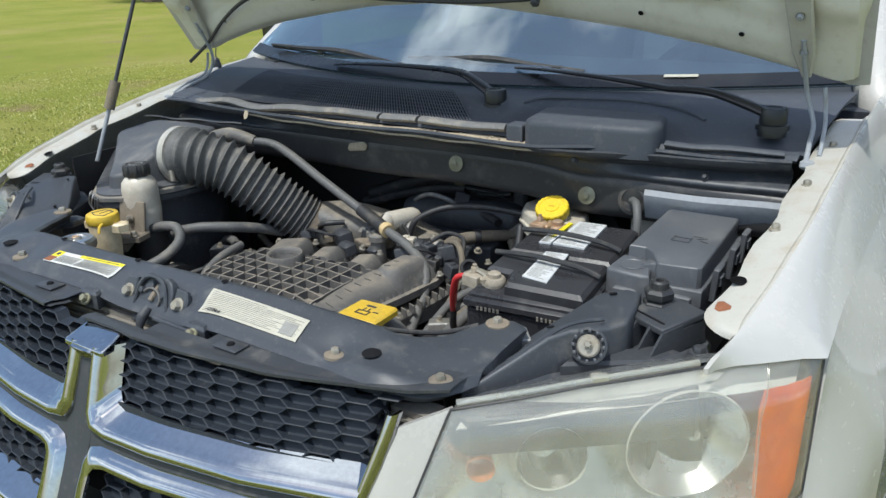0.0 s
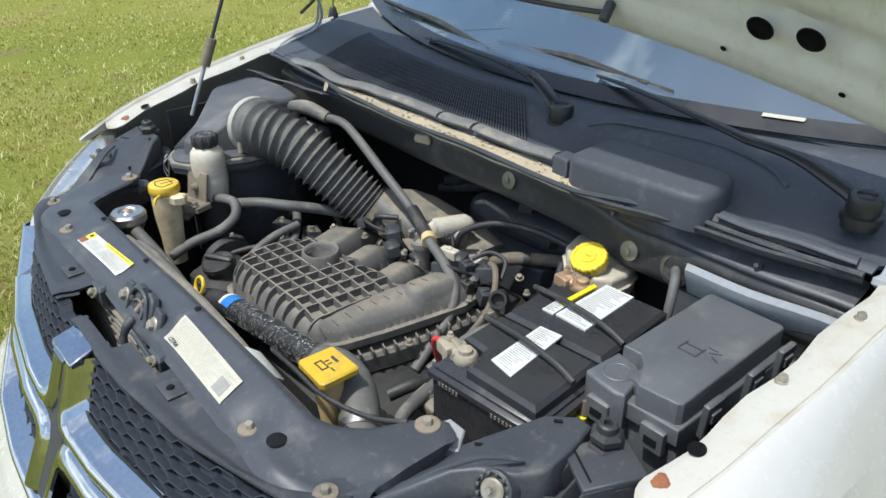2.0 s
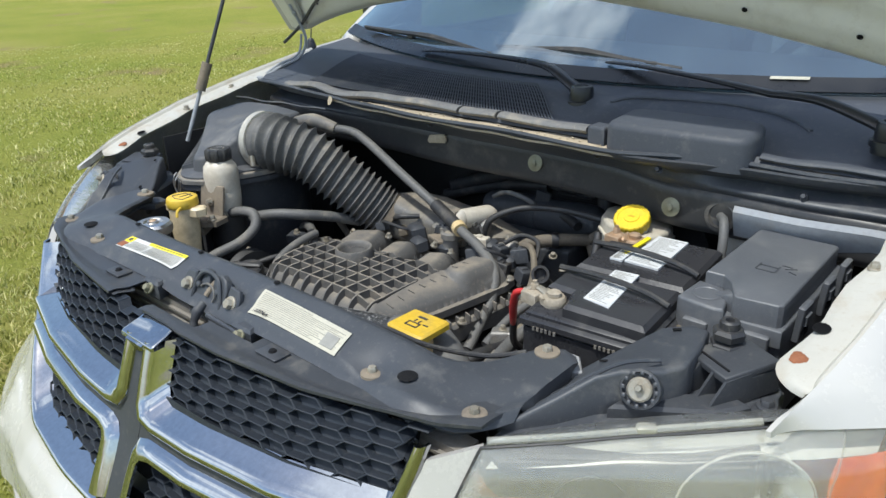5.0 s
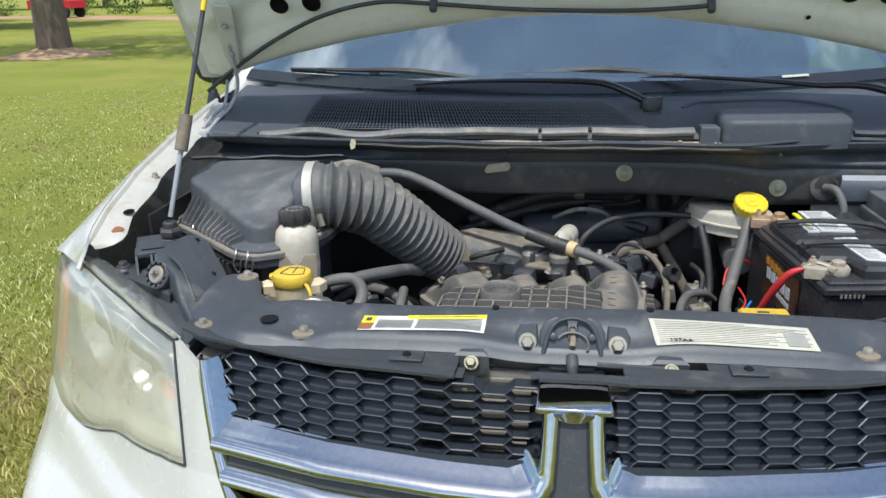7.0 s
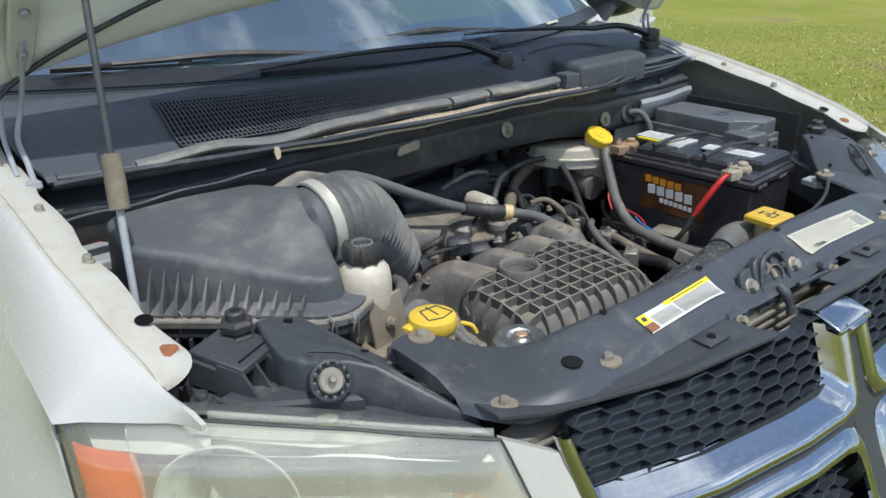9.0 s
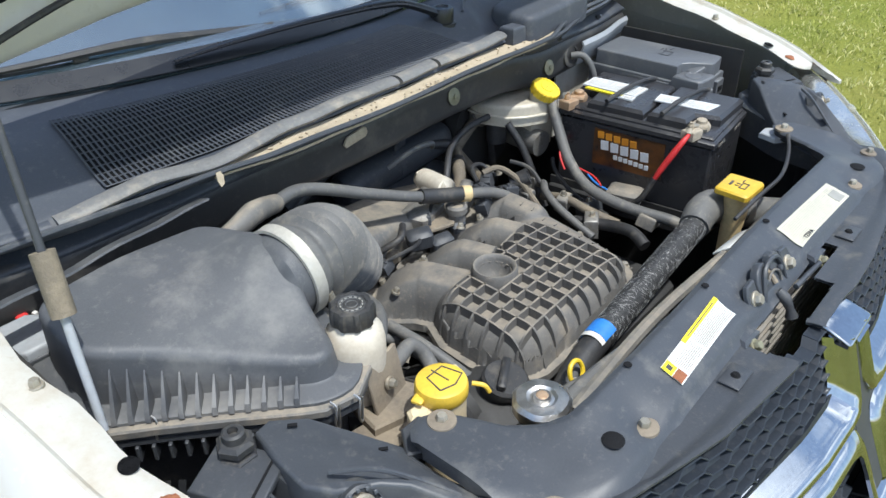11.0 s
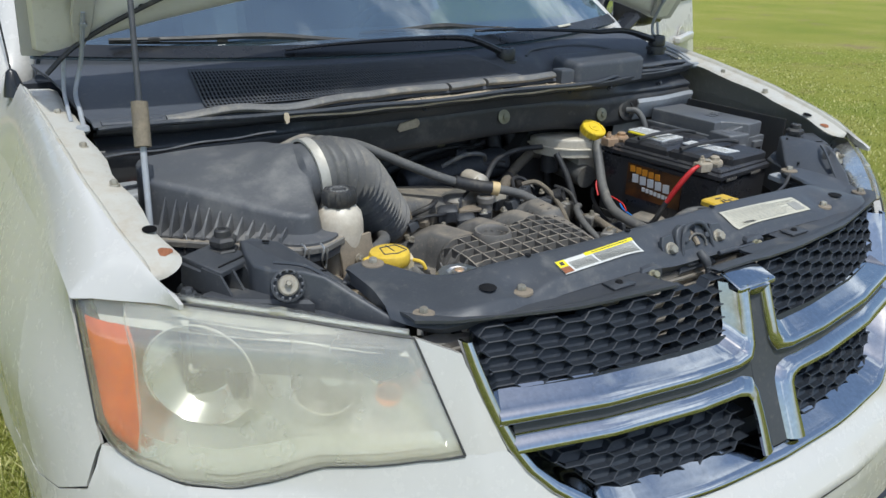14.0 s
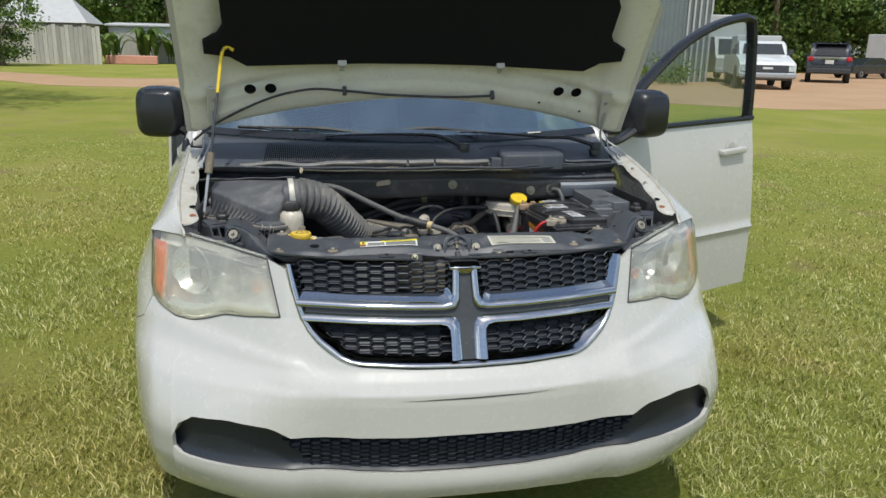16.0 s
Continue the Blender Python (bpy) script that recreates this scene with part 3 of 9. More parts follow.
def honeycomb(s, inside, x0, x1, z0, z1, out, pitch=.0735, rise=.0182, deep=.020, thick=.0022, blind=lambda x, z: True):
    """Walls of flat-topped cells; inside(x, z) tells which stand, blind(x, z) which have a slanting floor."""
    flat, done = pitch * .175, set()
    ni, nj = int((x1 - x0) / (pitch / 2)) + 2, int((z1 - z0) / rise) + 3
    for i in range(-1, ni):
        for j in range(-1, nj):
            cx, cz = x0 + i * pitch / 2, z0 + j * rise + (rise / 2 if i % 2 else 0)
            w = pitch / 2 - flat
            hexa = [(cx - flat, cz - rise / 2), (cx + flat, cz - rise / 2), (cx + w, cz), (cx + flat, cz + rise / 2), (cx - flat, cz + rise / 2), (cx - w, cz)]
            if blind(cx, cz) and all(inside(*p) for p in hexa):
                s.add([(x, front(x, z) - out + lerp(z - cz, [-rise / 2, rise / 2], [.0095, .016]), z) for x, z in hexa], [(0, 1, 2, 3, 4, 5)])
            for a, b in zip(hexa, hexa[1:] + hexa[:1]):
                key = tuple(sorted([(round(a[0], 3), round(a[1], 3)), (round(b[0], 3), round(b[1], 3))]))
                if key in done or not (inside(*a) and inside(*b)):
                    continue
                done.add(key)
                dx, dz = b[0] - a[0], b[1] - a[1]
                ln = math.hypot(dx, dz)
                nx, nz = -dz / ln * thick / 2, dx / ln * thick / 2
                vs = []
                for (x, z) in (a, b):
                    y = front(x, z) - out
                    vs += [(x + nx, y + .0012, z + nz), (x - nx, y + .0012, z - nz), (x + nx * 1.6, y + deep, z + nz * 1.6), (x - nx * 1.6, y + deep, z - nz * 1.6), (x, y, z)]
                s.add(vs, [(0, 4, 9, 5), (4, 1, 6, 9), (1, 3, 8, 6), (2, 0, 5, 7), (0, 2, 3, 1, 4), (5, 9, 6, 8, 7)])


def grille():
    g = thing("grille", "", "", (0, 0, 0))
    g.parent = van
    g.matrix_parent_inverse = van.matrix_world.inverted()
    for k in (-1, 1):
        sur = Shape()
        outer = [(.480, .958), (.476, .93), (.469, .895), (.459, .858), (.446, .822), (.428, .79), (.403, .762), (.376, .741), (.346, .724), (.32, .715), (.29, .711), (.2, .706), (.1, .703), (0, .702)]
        inner = [(.449, .956), (.441, .928), (.430, .893), (.421, .856), (.408, .826), (.392, .802), (.368, .780), (.345, .766), (.324, .747), (.300, .739), (.27, .735), (.19, .732), (.1, .730), (0, .729)]
        a, b = flip(fine_line(outer, 3), k), flip(fine_line(inner, 3), k)
        ledge_band(sur, a, b, .025) if k < 0 else ledge_band(sur, a[::-1], b[::-1], .025)
        part("chrome_surround", sur, chrome, g, "bright chrome surround")
        rec = Shape()
        deeper = [(x - .020 * (z > .75) - .004, z + .018 * (x < .40)) for x, z in inner]
        c_, d_ = flip(fine_line(inner, 3), k), flip(fine_line(deeper, 3), k)

        def recess(i, t, c_=c_, d_=d_):
            (xa, za), (xb, zb) = c_[i], d_[i]
            return on_front(xa + (xb - xa) * t, za + (zb - za) * t, -.034 - .003 * t)
        rec.sheet(recess, range(len(c_)) if k < 0 else range(len(c_) - 1, -1, -1), steps(0, 1, 4), .003)
        part("grille_recess", rec, mesh_plastic, g, "glossy black grille edge")
        bar = Shape()
        up_a = flip(fine_line([(.452, .852), (.3, .850), (.15, .847), (.06, .845), (.03, .849), (.021, .865), (.019, .90), (.017, .955)], 4), k)
        up_b = flip(fine_line([(.448, .883), (.3, .879), (.15, .875), (.075, .873), (.057, .880), (.050, .895), (.048, .92), (.046, .955)], 4), k)
        ledge_band(bar, up_a, up_b, .023) if k > 0 else ledge_band(bar, up_a[::-1], up_b[::-1], .023)
        part("chrome_bar", bar, chrome, g, "bright chrome crossbar")
        low = Shape()
        lo_a = flip(fine_line([(.440, .831), (.3, .829), (.15, .825), (.05, .823), (.032, .818), (.024, .806), (.022, .78), (.021, .721)], 4), k)
        lo_b = flip(fine_line([(.434, .818), (.3, .816), (.15, .812), (.075, .811), (.055, .806), (.048, .797), (.046, .775), (.047, .721)], 4), k)
        band(low, lo_b, lo_a, .004, 9, .001, .005) if k > 0 else band(low, lo_a, lo_b, .004, 9, .001, -.005)
        part("chrome_bar", low, chrome, g, "bright chrome crossbar")
        up = Shape()
        honeycomb(up, lambda x, z: .022 < abs(x) < lerp(z, [.88, .955], [.445, .468]) and .856 < z < .9665, *( (.05, .46) if k > 0 else (-.46, -.05)), .8518, .974, -.016, blind=lambda x, z: not (-.17 < x < -.05 and z > .885))
        tagged(part("grille_mesh", up, mesh_plastic, g, "black honeycomb insert"), kind="stuff")
        rim_ = Shape().sheet(lambda x, z: on_front(x, z, -.0155), steps(.055, .44, 20) if k > 0 else steps(-.44, -.055, 20), steps(.868, .8825, 3), .012)
        part("mesh_rim", rim_, mesh_plastic, g, "black rim of the mesh")
        dn = Shape()
        honeycomb(dn, lambda x, z: .035 < abs(x) and lerp(abs(x), [.1, .27, .297, .345, .392, .415], [.700, .700, .705, .716, .748, .790]) < z < .822, *((.035, .46) if k > 0 else (-.46, -.035)), .6996, .82, -.019)
        tagged(part("grille_mesh", dn, mesh_plastic, g, "black honeycomb insert"), kind="stuff")
        # Added black sheets: they hide bright gaps and stand for shade behind the mesh.
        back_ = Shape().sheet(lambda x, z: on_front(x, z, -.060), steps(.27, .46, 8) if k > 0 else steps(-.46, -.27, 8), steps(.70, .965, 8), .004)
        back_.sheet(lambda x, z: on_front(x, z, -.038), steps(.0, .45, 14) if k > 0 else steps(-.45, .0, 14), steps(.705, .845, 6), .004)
        part("grille_backing", back_, liner, g, "added black sheet for the shade behind the mesh")
    ch = Shape()
    ch.sheet(lambda x, z: on_front(x, z, -.002), steps(-.43, .43, 40), steps(.820, .856, 4), .004)
    ch.sheet(lambda x, z: on_front(x, z, -.0015), steps(-.026, .026, 5), steps(.722, .955, 16), .004)
    part("cross_channel", ch, black_plastic, g, "matt black cross channel")
    return g


grille_ob = grille()
cap = Shape()
cap.cushion([(-.0435, -.009), (-.040, -.012), (.040, -.012), (.0435, -.009), (.040, .028), (-.040, .028)], .948, lambda x, y: .9545 + .32 * (y + .013), .003)
bridge = part("grille_bridge", cap, chrome, grille_ob, "chrome cap joining the two uprights", 40)
part("bridge_arch", Shape().sheet(lambda u, w: (u * .022, front(0, .94) - .011 + .004 * w, .951 - .014 * w + .006 * u * u * w), steps(-1, 1, 9), steps(1, 0, 5), .008), chrome, bridge, "chrome arch below the cap", 60)


def lower_grille():
    s = Shape()
    s.sheet(lambda x, t: on_front(x, mouth_low(x) + (mouth_top(x) - mouth_low(x)) * t, -.012 - .028 * math.sin(math.pi * t) ** .5), steps(-.795, .795, 70), steps(0, 1, 12), .01)
    ob = part("lower_intake", s, mesh_plastic, van, "matt black lower bumper insert")
    h = Shape()
    honeycomb(h, lambda x, z: abs(x) < .43 + .9 * (z - .437) and .430 < z < .520, -.49, .49, .434, .522, -.020, .052, .0150, .02, .0018)
    tagged(part("lower_mesh", h, mesh_plastic, ob, "black honeycomb insert"), kind="stuff")


lower_grille()


def headlight(k):
    lamp = thing("headlight", "", "", (0, 0, 0))
    lamp.parent = van
    lamp.matrix_parent_inverse = van.matrix_world.inverted()
    us, ws = steps(0, 1, 26), steps(0, 1, 26)

    def amber_from(w):
        return lerp(w, [0, .07, .3, .55, .75, .86, 1], [.915, .905, .872, .858, .846, .852, .86])

    def flat(u, w):
        x = (.497 + .031 * w) * (1 - u) + (.873 - .004 * w) * u
        lo, hi = lerp(x, LAMP_LOW_X, LAMP_LOW_Z) + .002, lerp(x, LAMP_TOP_X, LAMP_TOP_Z) - .001
        if x < .53:
            lo = lerp(x, [.495, .527, .53], [.82, .8155, .8155])
            hi = .9615
        return k * x, lo + (hi - lo) * w
    order = us if k > 0 else us[::-1]
    lens = Shape()
    def clear(u, w):
        x, z = flat(u, w)
        bow = (w / .14) ** .5 if w < .14 else (1 if w < .80 else 1 - ((w - .80) / .20) ** 2)
        swell = max(0, math.sin(math.pi * u)) ** .35 * max(0, bow) * (.015 + .012 * u * u)
        return Vector(on_front(x, z, .003)) + Vector((k * lerp(u, [0, .5, 1], [.2, .4, .75]), -.8, 0)) * swell
    ou = steps(0, 1, 24)
    lens.sheet(lambda u, w: clear(u * (amber_from(w) - .012), w), ou if k > 0 else ou[::-1], ws, .004)
    edge_lens = Shape()
    eu = steps(0, 1, 8)
    edge_lens.sheet(lambda u, w: clear(amber_from(w) - .012 + (1.012 - amber_from(w)) * u, w), eu if k > 0 else eu[::-1], ws, .004)
    eo = part("lens", edge_lens, lens_side, lamp, "clearer side of the plastic lens")
    eo.visible_shadow = False
    ob = part("lens", lens, lens_plastic if k < 0 else lens_clearer, lamp, "hazy weathered clear plastic lens" if k < 0 else "slightly hazy clear plastic lens")
    ob.visible_shadow = False
    house = Shape()
    house.sheet(lambda u, w: on_front(*flat(u, w), -.012 - .085 * (math.sin(math.pi * min(1, max(0, u))) * math.sin(math.pi * w)) ** .35), order, ws, .004)
    part("housing", house, lamp_liner, lamp, "grey lamp housing")
    for x, z, r, turn, mat, name in ((.749, .891, .073, 39, reflector, "reflector"), (.622, .889, .042, 37, reflector, "reflector"), (.555, .880, .017, 33, bulb_dull, "indicator_bulb")):
        bowl = Shape()
        sunk = on_front(k * x, z, -.030)
        bowl.lathe([(.0001, -.052), (r * .12, -.055), (r * .3, -.051), (r * .45, -.045), (r * .6, -.036), (r * .75, -.025), (r * .88, -.011), (r, .003), (r, -.001), (r * .8, -.028)], sunk, (90, 0, k * turn), 40, caps=mat is not reflector)
        b = part(name, bowl, mat, lamp, "", 60)
        if mat is reflector:
            part("bulb_shield", Shape().lathe([(.0001, .012), (r * .10, .006), (r * .13, -.006), (r * .13, -.02)], on_front(k * x, z, -.055), (90, 0, k * turn), 16, caps=False), pale_metal_rim, b, "bright bulb shield")
            low, high = (-.6, 4.4) if r > .05 else (3.6, 5.9)
            m = pose(*sunk, 90, 0, k * turn)
            arc = [m @ Vector((k * r * 1.02 * math.cos(a), r * 1.02 * math.sin(a), .004)) for a in steps(low, high, 44)]
            part("reflector_rim", Shape().sweep(arc, [.0004] + [.0014] * 42 + [.0004], 6), pale_metal_rim, b, "thin bright rim")
    brow = Shape()
    bu = steps(.03, .93, 26)
    brow.sheet(lambda u, w: on_front(*flat(u, .825 + .095 * w + .015 * u), -.006 - .026 * w), bu if k > 0 else bu[::-1], steps(0, 1, 5), .002)
    part("bright_brow", brow, pale_metal_rim, lamp, "bright shelf along the lamp top")
    sill_ = Shape()
    sill_.sheet(lambda u, w: on_front(*flat(u, w), -.014 - .03 * w), bu if k > 0 else bu[::-1], steps(.03, .16, 4), .002)
    part("bright_sill", sill_, reflector, lamp, "bright strip along the lamp foot")
    amber = Shape()
    au = steps(0, 1, 12)
    amber.sheet(lambda u, w: clear(amber_from(w) + (.985 - amber_from(w)) * u, w) + Vector((-k * .010, .0095 + .0016 * math.sin(u * 17) * math.sin(w * 34), 0)), au if k > 0 else au[::-1], steps(.07, .86, 24), .002)
    part("side_marker", amber, bulb_orange, lamp, "amber side reflector")
    seal = Shape()
    ring = [flat(u, 0) for u in us] + [flat(1, w) for w in ws[1:]] + [flat(u, 1) for u in us[::-1][1:]] + [flat(0, w) for w in ws[::-1][1:]]
    seal.sweep([Vector(on_front(x, z, .002)) for x, z in ring], [.0019] * len(ring), 6, False)
    part("seal", seal, rubber, lamp, "dark lens seal")
    top = Shape()
    top.tube([on_front(k * x, z, -.004) for x, z in ((.53, .966), (.6, .976), (.68, .986), (.75, .993))], .0045, 8)
    top.box(on_front(k * .66, .985, -.004), (.022, .012, .012), (0, 0, k * 36), .003)
    part("lens_rim", top, lens_plastic, lamp, "clear plastic flange")


for side in (-1, 1):
    headlight(side)

SEAM_Y = [.262, .36, .42, .56, .75, .95, 1.15, 1.42]
SEAM_X = [.765, .790, .800, .815, .824, .832, .84, .85]
SEAM_Z = [.990, 1.028, 1.046, 1.080, 1.115, 1.145, 1.165, 1.18]


def arch(y):
    d = abs(y - .89)
    return .34 + math.sqrt(max(0, .37 ** 2 - d * d)) if d < .365 else .30


def fender(k):
    s = Shape()
    ys = [.264, .28, .30, .32, .34, .36, .375, .39, .41, .45, .5, .56, .63, .7, .78, .86, .95, 1.05, 1.2, 1.42]
    order = ys if k > 0 else ys[::-1]

    def out_x(y):
        return lerp(y - .007, PLAN_Y + [1.42], PLAN_X + [.976])

    def crease(y):
        """The sharp shoulder line from the lamp's outer corner back."""
        fade = ease(y, 1.0, 1.4)
        x = out_x(y) if y < .375 else lerp(y, [.375, .49, .655, .98, 1.42], [.8735, .873, .877, .887, .90])
        z = lerp(y, [.262, .375, .49, .655, .98, 1.42], [.992, .989, 1.004, 1.013, 1.036, 1.05])
        return x + (out_x(y) - x) * fade, z + (.988 - z) * fade

    def pulled(p):
        """Draws the upper wing in to the shoulder line."""
        x, y, z = p
        a = max(0, min(1, (z - .80) / .188))
        a *= a ** .5
        xc, zc = crease(max(y, .375))
        return (x + (k * xc - x) * a, y, z + (zc - .988) * a)

    def top(y, f):
        xs, zs = lerp(y, SEAM_Y, SEAM_X), lerp(y, SEAM_Y, SEAM_Z) + .008
        xo, zo = crease(y)
        xo = max(xo, xs + .001)
        return (k * (xs + (xo - xs) * f), y, zo + (zs - zo) * (1 - f ** 1.25) + .005 * math.sin(math.pi * f) * ease(y, .3, .45))
    s.sheet(top, order, steps(1, 0, 11), .006)
    wrap = [.8745, .88, .89, .9, .915, .93, .942, .95]
    wrap = wrap if k > 0 else [-x for x in wrap[::-1]]
    s.sheet(lambda x, t: pulled(on_front(x, (.80 if abs(x) < .876 else lerp(abs(x), [.876, .9, .95], [.80, .742, .702])) * (1 - t) + .988 * t)), wrap, steps(0, 1, 12), .006)

    def side_skin(d, t):
        y_mid = front(.95, .78) + d
        low = .66 if y_mid < .60 else max(arch(y_mid), .30)
        z = low + (.988 - low) * t
        y = front(.95, z) + d
        x = lerp(y - lerp(z, RISE_Z, RISE_Y), PLAN_Y + [1.5], PLAN_X + [.978])
        return pulled((k * (x + .010 * math.exp(-((z - low) / .05) ** 2) * ease(y, .55, .7)), y, z))
    ss = [0, .04, .08, .11, .14, .17, .2, .24, .28, .33, .38, .43, .48, .53, .58, .63, .68, .73, .8, .9]
    s.sheet(side_skin, ss if k > 0 else ss[::-1], steps(0, 1, 14), .006)
    ob = part("fender", s, white_paint, van, "white front wing", 45)
    fl = Shape()

    def flange(y, f):
        xs, zs = lerp(y, SEAM_Y, SEAM_X), lerp(y, SEAM_Y, SEAM_Z)
        w = .054 * math.sqrt(max(0, 1 - (1 - min(1, (y - .3345) / .035)) ** 2)) + .002 + .004 * math.sin(y * 40)
        return (k * (xs + .003 - w * f), y, zs - .004 + .006 * (f < .12) - .004 * ease(f, .8, 1) - .004 * f)
    fy = [.335, .337, .340, .344, .349, .355, .362, .37, .385, .40, .42, .45, .48, .52, .56, .6, .65, .7, .75, .8, .85, .9, .95, 1.0]
    fl.sheet(flange, fy if k > 0 else fy[::-1], [1, .9, .8, .6, .4, .2, .1, .05, 0], .004)
    f_ob = part("fender_flange", fl, jamb_paint, ob, "dirty white inner flange")
    for y, x in ((.556, .772), (.70, .786), (.86, .797)):
        b = Shape().bolt((k * x, y, lerp(y, SEAM_Y, SEAM_Z) - .006), .008)
        part("bolt", b, zinc, ob, "zinc plated bolt")
    h = Shape().lathe([(.0, .0), (.0100, .0)], (k * .757, .423, lerp(.423, SEAM_Y, SEAM_Z) - .0036), (13.6, 0, 0), 20)
    h.v = [(x, y, z + .002) for x, y, z in h.v]
    part("access_hole", h, liner, ob, "dark round hole")
    r = Shape().lathe([(.0, .0030), (.005, .0030), (.008, .0015), (.0100, 0)], (k * .752, .372, lerp(.372, SEAM_Y, SEAM_Z) - .0030), (13.6, 0, 0), 30, .10, 3)
    part("rust_spot", r, rust, ob, "rusted fastener")


for side in (-1, 1):
    fender(side)


# ---- the open bonnet ----
SLOPE = math.atan2(1, .63)
UPWARD = Vector((0, -math.cos(SLOPE), math.sin(SLOPE)))
OUTWARD = Vector((0, math.sin(SLOPE), math.cos(SLOPE)))       # away from the engine


def on_bonnet(x, v, out=0.0):
    return Vector((x, .945, 1.2)) + UPWARD * v + OUTWARD * out


def bonnet_low(x):
    return lerp(abs(x), [0, .15, .3, .45, .6, .7, .78, .83], [.158, .15, .128, .103, .066, .035, .005, .02])


def bonnet_high(x):
    return lerp(abs(x), [0, .15, .3, .48, .6, .7, .78, .83], [.985, .975, .95, .90, .82, .735, .64, .55])


def bonnet():
    xs = sorted(steps(-.80, .80, 41) + [-.83, .83, -.82, .82])
    s = Shape()
    s.sheet(lambda x, t: on_bonnet(x, bonnet_low(x) + (bonnet_high(x) - bonnet_low(x)) * t, .035 + .05 * math.sin(math.pi * t) * (1 - (x / .83) ** 2) - .028 * ease(abs(x), .74, .83)), xs, steps(1, 0, 20), .004)
    hood = part("bonnet", s, white_paint, van, "open white bonnet", 50)
    i = Shape()

    def inner(x, t):
        v = bonnet_low(x) + (bonnet_high(x) - bonnet_low(x)) * t
        edge = min(v - bonnet_low(x), bonnet_high(x) - v, (.83 - abs(x)) * 1.0)
        rail = ease(edge, 0, .02) * (1 - ease(edge, .11, .15))
        swell = .012 * math.exp(-((v - bonnet_low(x) - .165) / .025) ** 2)
        return on_bonnet(x, v, .024 - .024 * rail + .012 * ease(edge, .06, .1) - swell)
    i.sheet(inner, steps(-.826, .826, 81), steps(0, 1, 60), .003)
    part("bonnet_frame", i, hood_inner_paint, hood, "cream white inner bonnet frame")
    pad = Shape()
    outline = [(-.60, .30), (-.655, .335), (-.735, .345), (-.735, .395), (-.69, .415), (-.668, .45), (-.67, .56), (-.60, .70), (-.42, .80), (-.2, .86), (0, .875),
               (.2, .86), (.42, .80), (.60, .70), (.67, .56), (.668, .45), (.69, .415), (.735, .395), (.735, .345), (.655, .335), (.60, .30), (.4, .31), (.2, .318), (0, .32), (-.2, .318), (-.4, .31)]
    m = Matrix.Translation((0, .945, 1.2)) @ Matrix(((1, 0, 0), tuple([0, UPWARD.y, -OUTWARD.y]), tuple([0, UPWARD.z, -OUTWARD.z]))).to_4x4()
    pad.slab(outline, -.02, .008, .006, m)
    part("insulation_pad", pad, liner, hood, "black felt insulation pad")
    for x, v in ((-.28, .325), (.28, .325)):
        clip = Shape().box(on_bonnet(x, v, -.012), (.03, .012, .03), (-32, 0, 0), .003)
        clip.box(on_bonnet(x, v - .018, -.006), (.018, .016, .03), (-32, 0, 0), .003)
        part("pad_clip", clip, jamb_paint, hood, "pale pad clip")
    for x, v in ((-.595, .208), (-.525, .212), (.595, .208), (.525, .212)):
        h = Shape().lathe([(0, .0), (.017, .0), (.0185, .0015), (.020, 0)], (0, 0, 0), (0, 0, 0), 20)
        h.v = [tuple(m @ (Vector(p) + Vector((x, v, .004)))) for p in h.v]
        part("grommet_hole", h, liner, hood, "black round hole")
    for x, v in ((-.63, .12), (.63, .12), (.46, .16)):
        h = Shape().lathe([(0, .0), (.005, .0)], (0, 0, 0), (0, 0, 0), 12)
        h.v = [tuple(m @ (Vector(p) + Vector((x, v, .003)))) for p in h.v]
        part("pin_hole", h, liner, hood, "small dark hole")
    hose = Shape()
    line = [(-.80, .02, .05), (-.735, .055, .012), (-.62, .13, .012), (-.5, .19, .014), (-.38, .218, .014), (-.27, .212, .014), (-.1, .195, .012), (.1, .188, .012), (.24, .195, .014), (.27, .2, .014)]
    hose.tube([on_bonnet(x, v, -o) for x, v, o in line], .0045, 8, 8)
    hob = part("washer_hose", hose, rubber, hood, "black washer hose")
    for x, v in ((-.27, .212), (.27, .2)):
        part("hose_clip", Shape().box(on_bonnet(x, v, -.014), (.014, .014, .035), (-32, 0, 0), .003), black_plastic, hob, "black hose clip")
    for k in (-1, 1):
        plate = Shape()
        plate.slab([(-.008, -.01), (.006, -.01), (.017, .04), (.021, .16), (.014, .167), (-.014, .167), (-.021, .16), (-.019, .04)], 0, .009, .003, Matrix.Translation(on_bonnet(k * .735, .05, -.004)) @ m.to_3x3().to_4x4() @ pose(0, 0, 0, 0, 0, k * 6))
        p = part("hinge_plate", plate, jamb_paint, hood, "cream painted hinge plate")
        for d in (.045, .115):
            b = Shape().bolt((0, 0, 0), .008)
            b.v = [tuple(m @ (Vector(q) + Vector((k * .735 - k * d * .1, .05 + d, .010)))) for q in b.v]
            part("bolt", b, grey_metal, p, "painted hinge bolt")
        arm = Shape()
        arm.tube([on_bonnet(k * .73, .12, -.014), on_bonnet(k * .738, .02, -.02), (k * .757, .905, 1.154), (k * .764, .835, 1.132), (k * .768, .79, 1.112)], .0042, 8, 6)
        arm.tube([on_bonnet(k * .765, .02, -.01), (k * .774, .915, 1.158), (k * .781, .85, 1.138), (k * .784, .81, 1.12)], .0036, 8, 6)
        arm.box((k * .772, .795, 1.108), (.022, .04, .016), (-15, 0, 0), .004)
        part("hinge_arm", arm, grey_metal, hood, "grey steel hinge arm")
    return hood


bonnet()

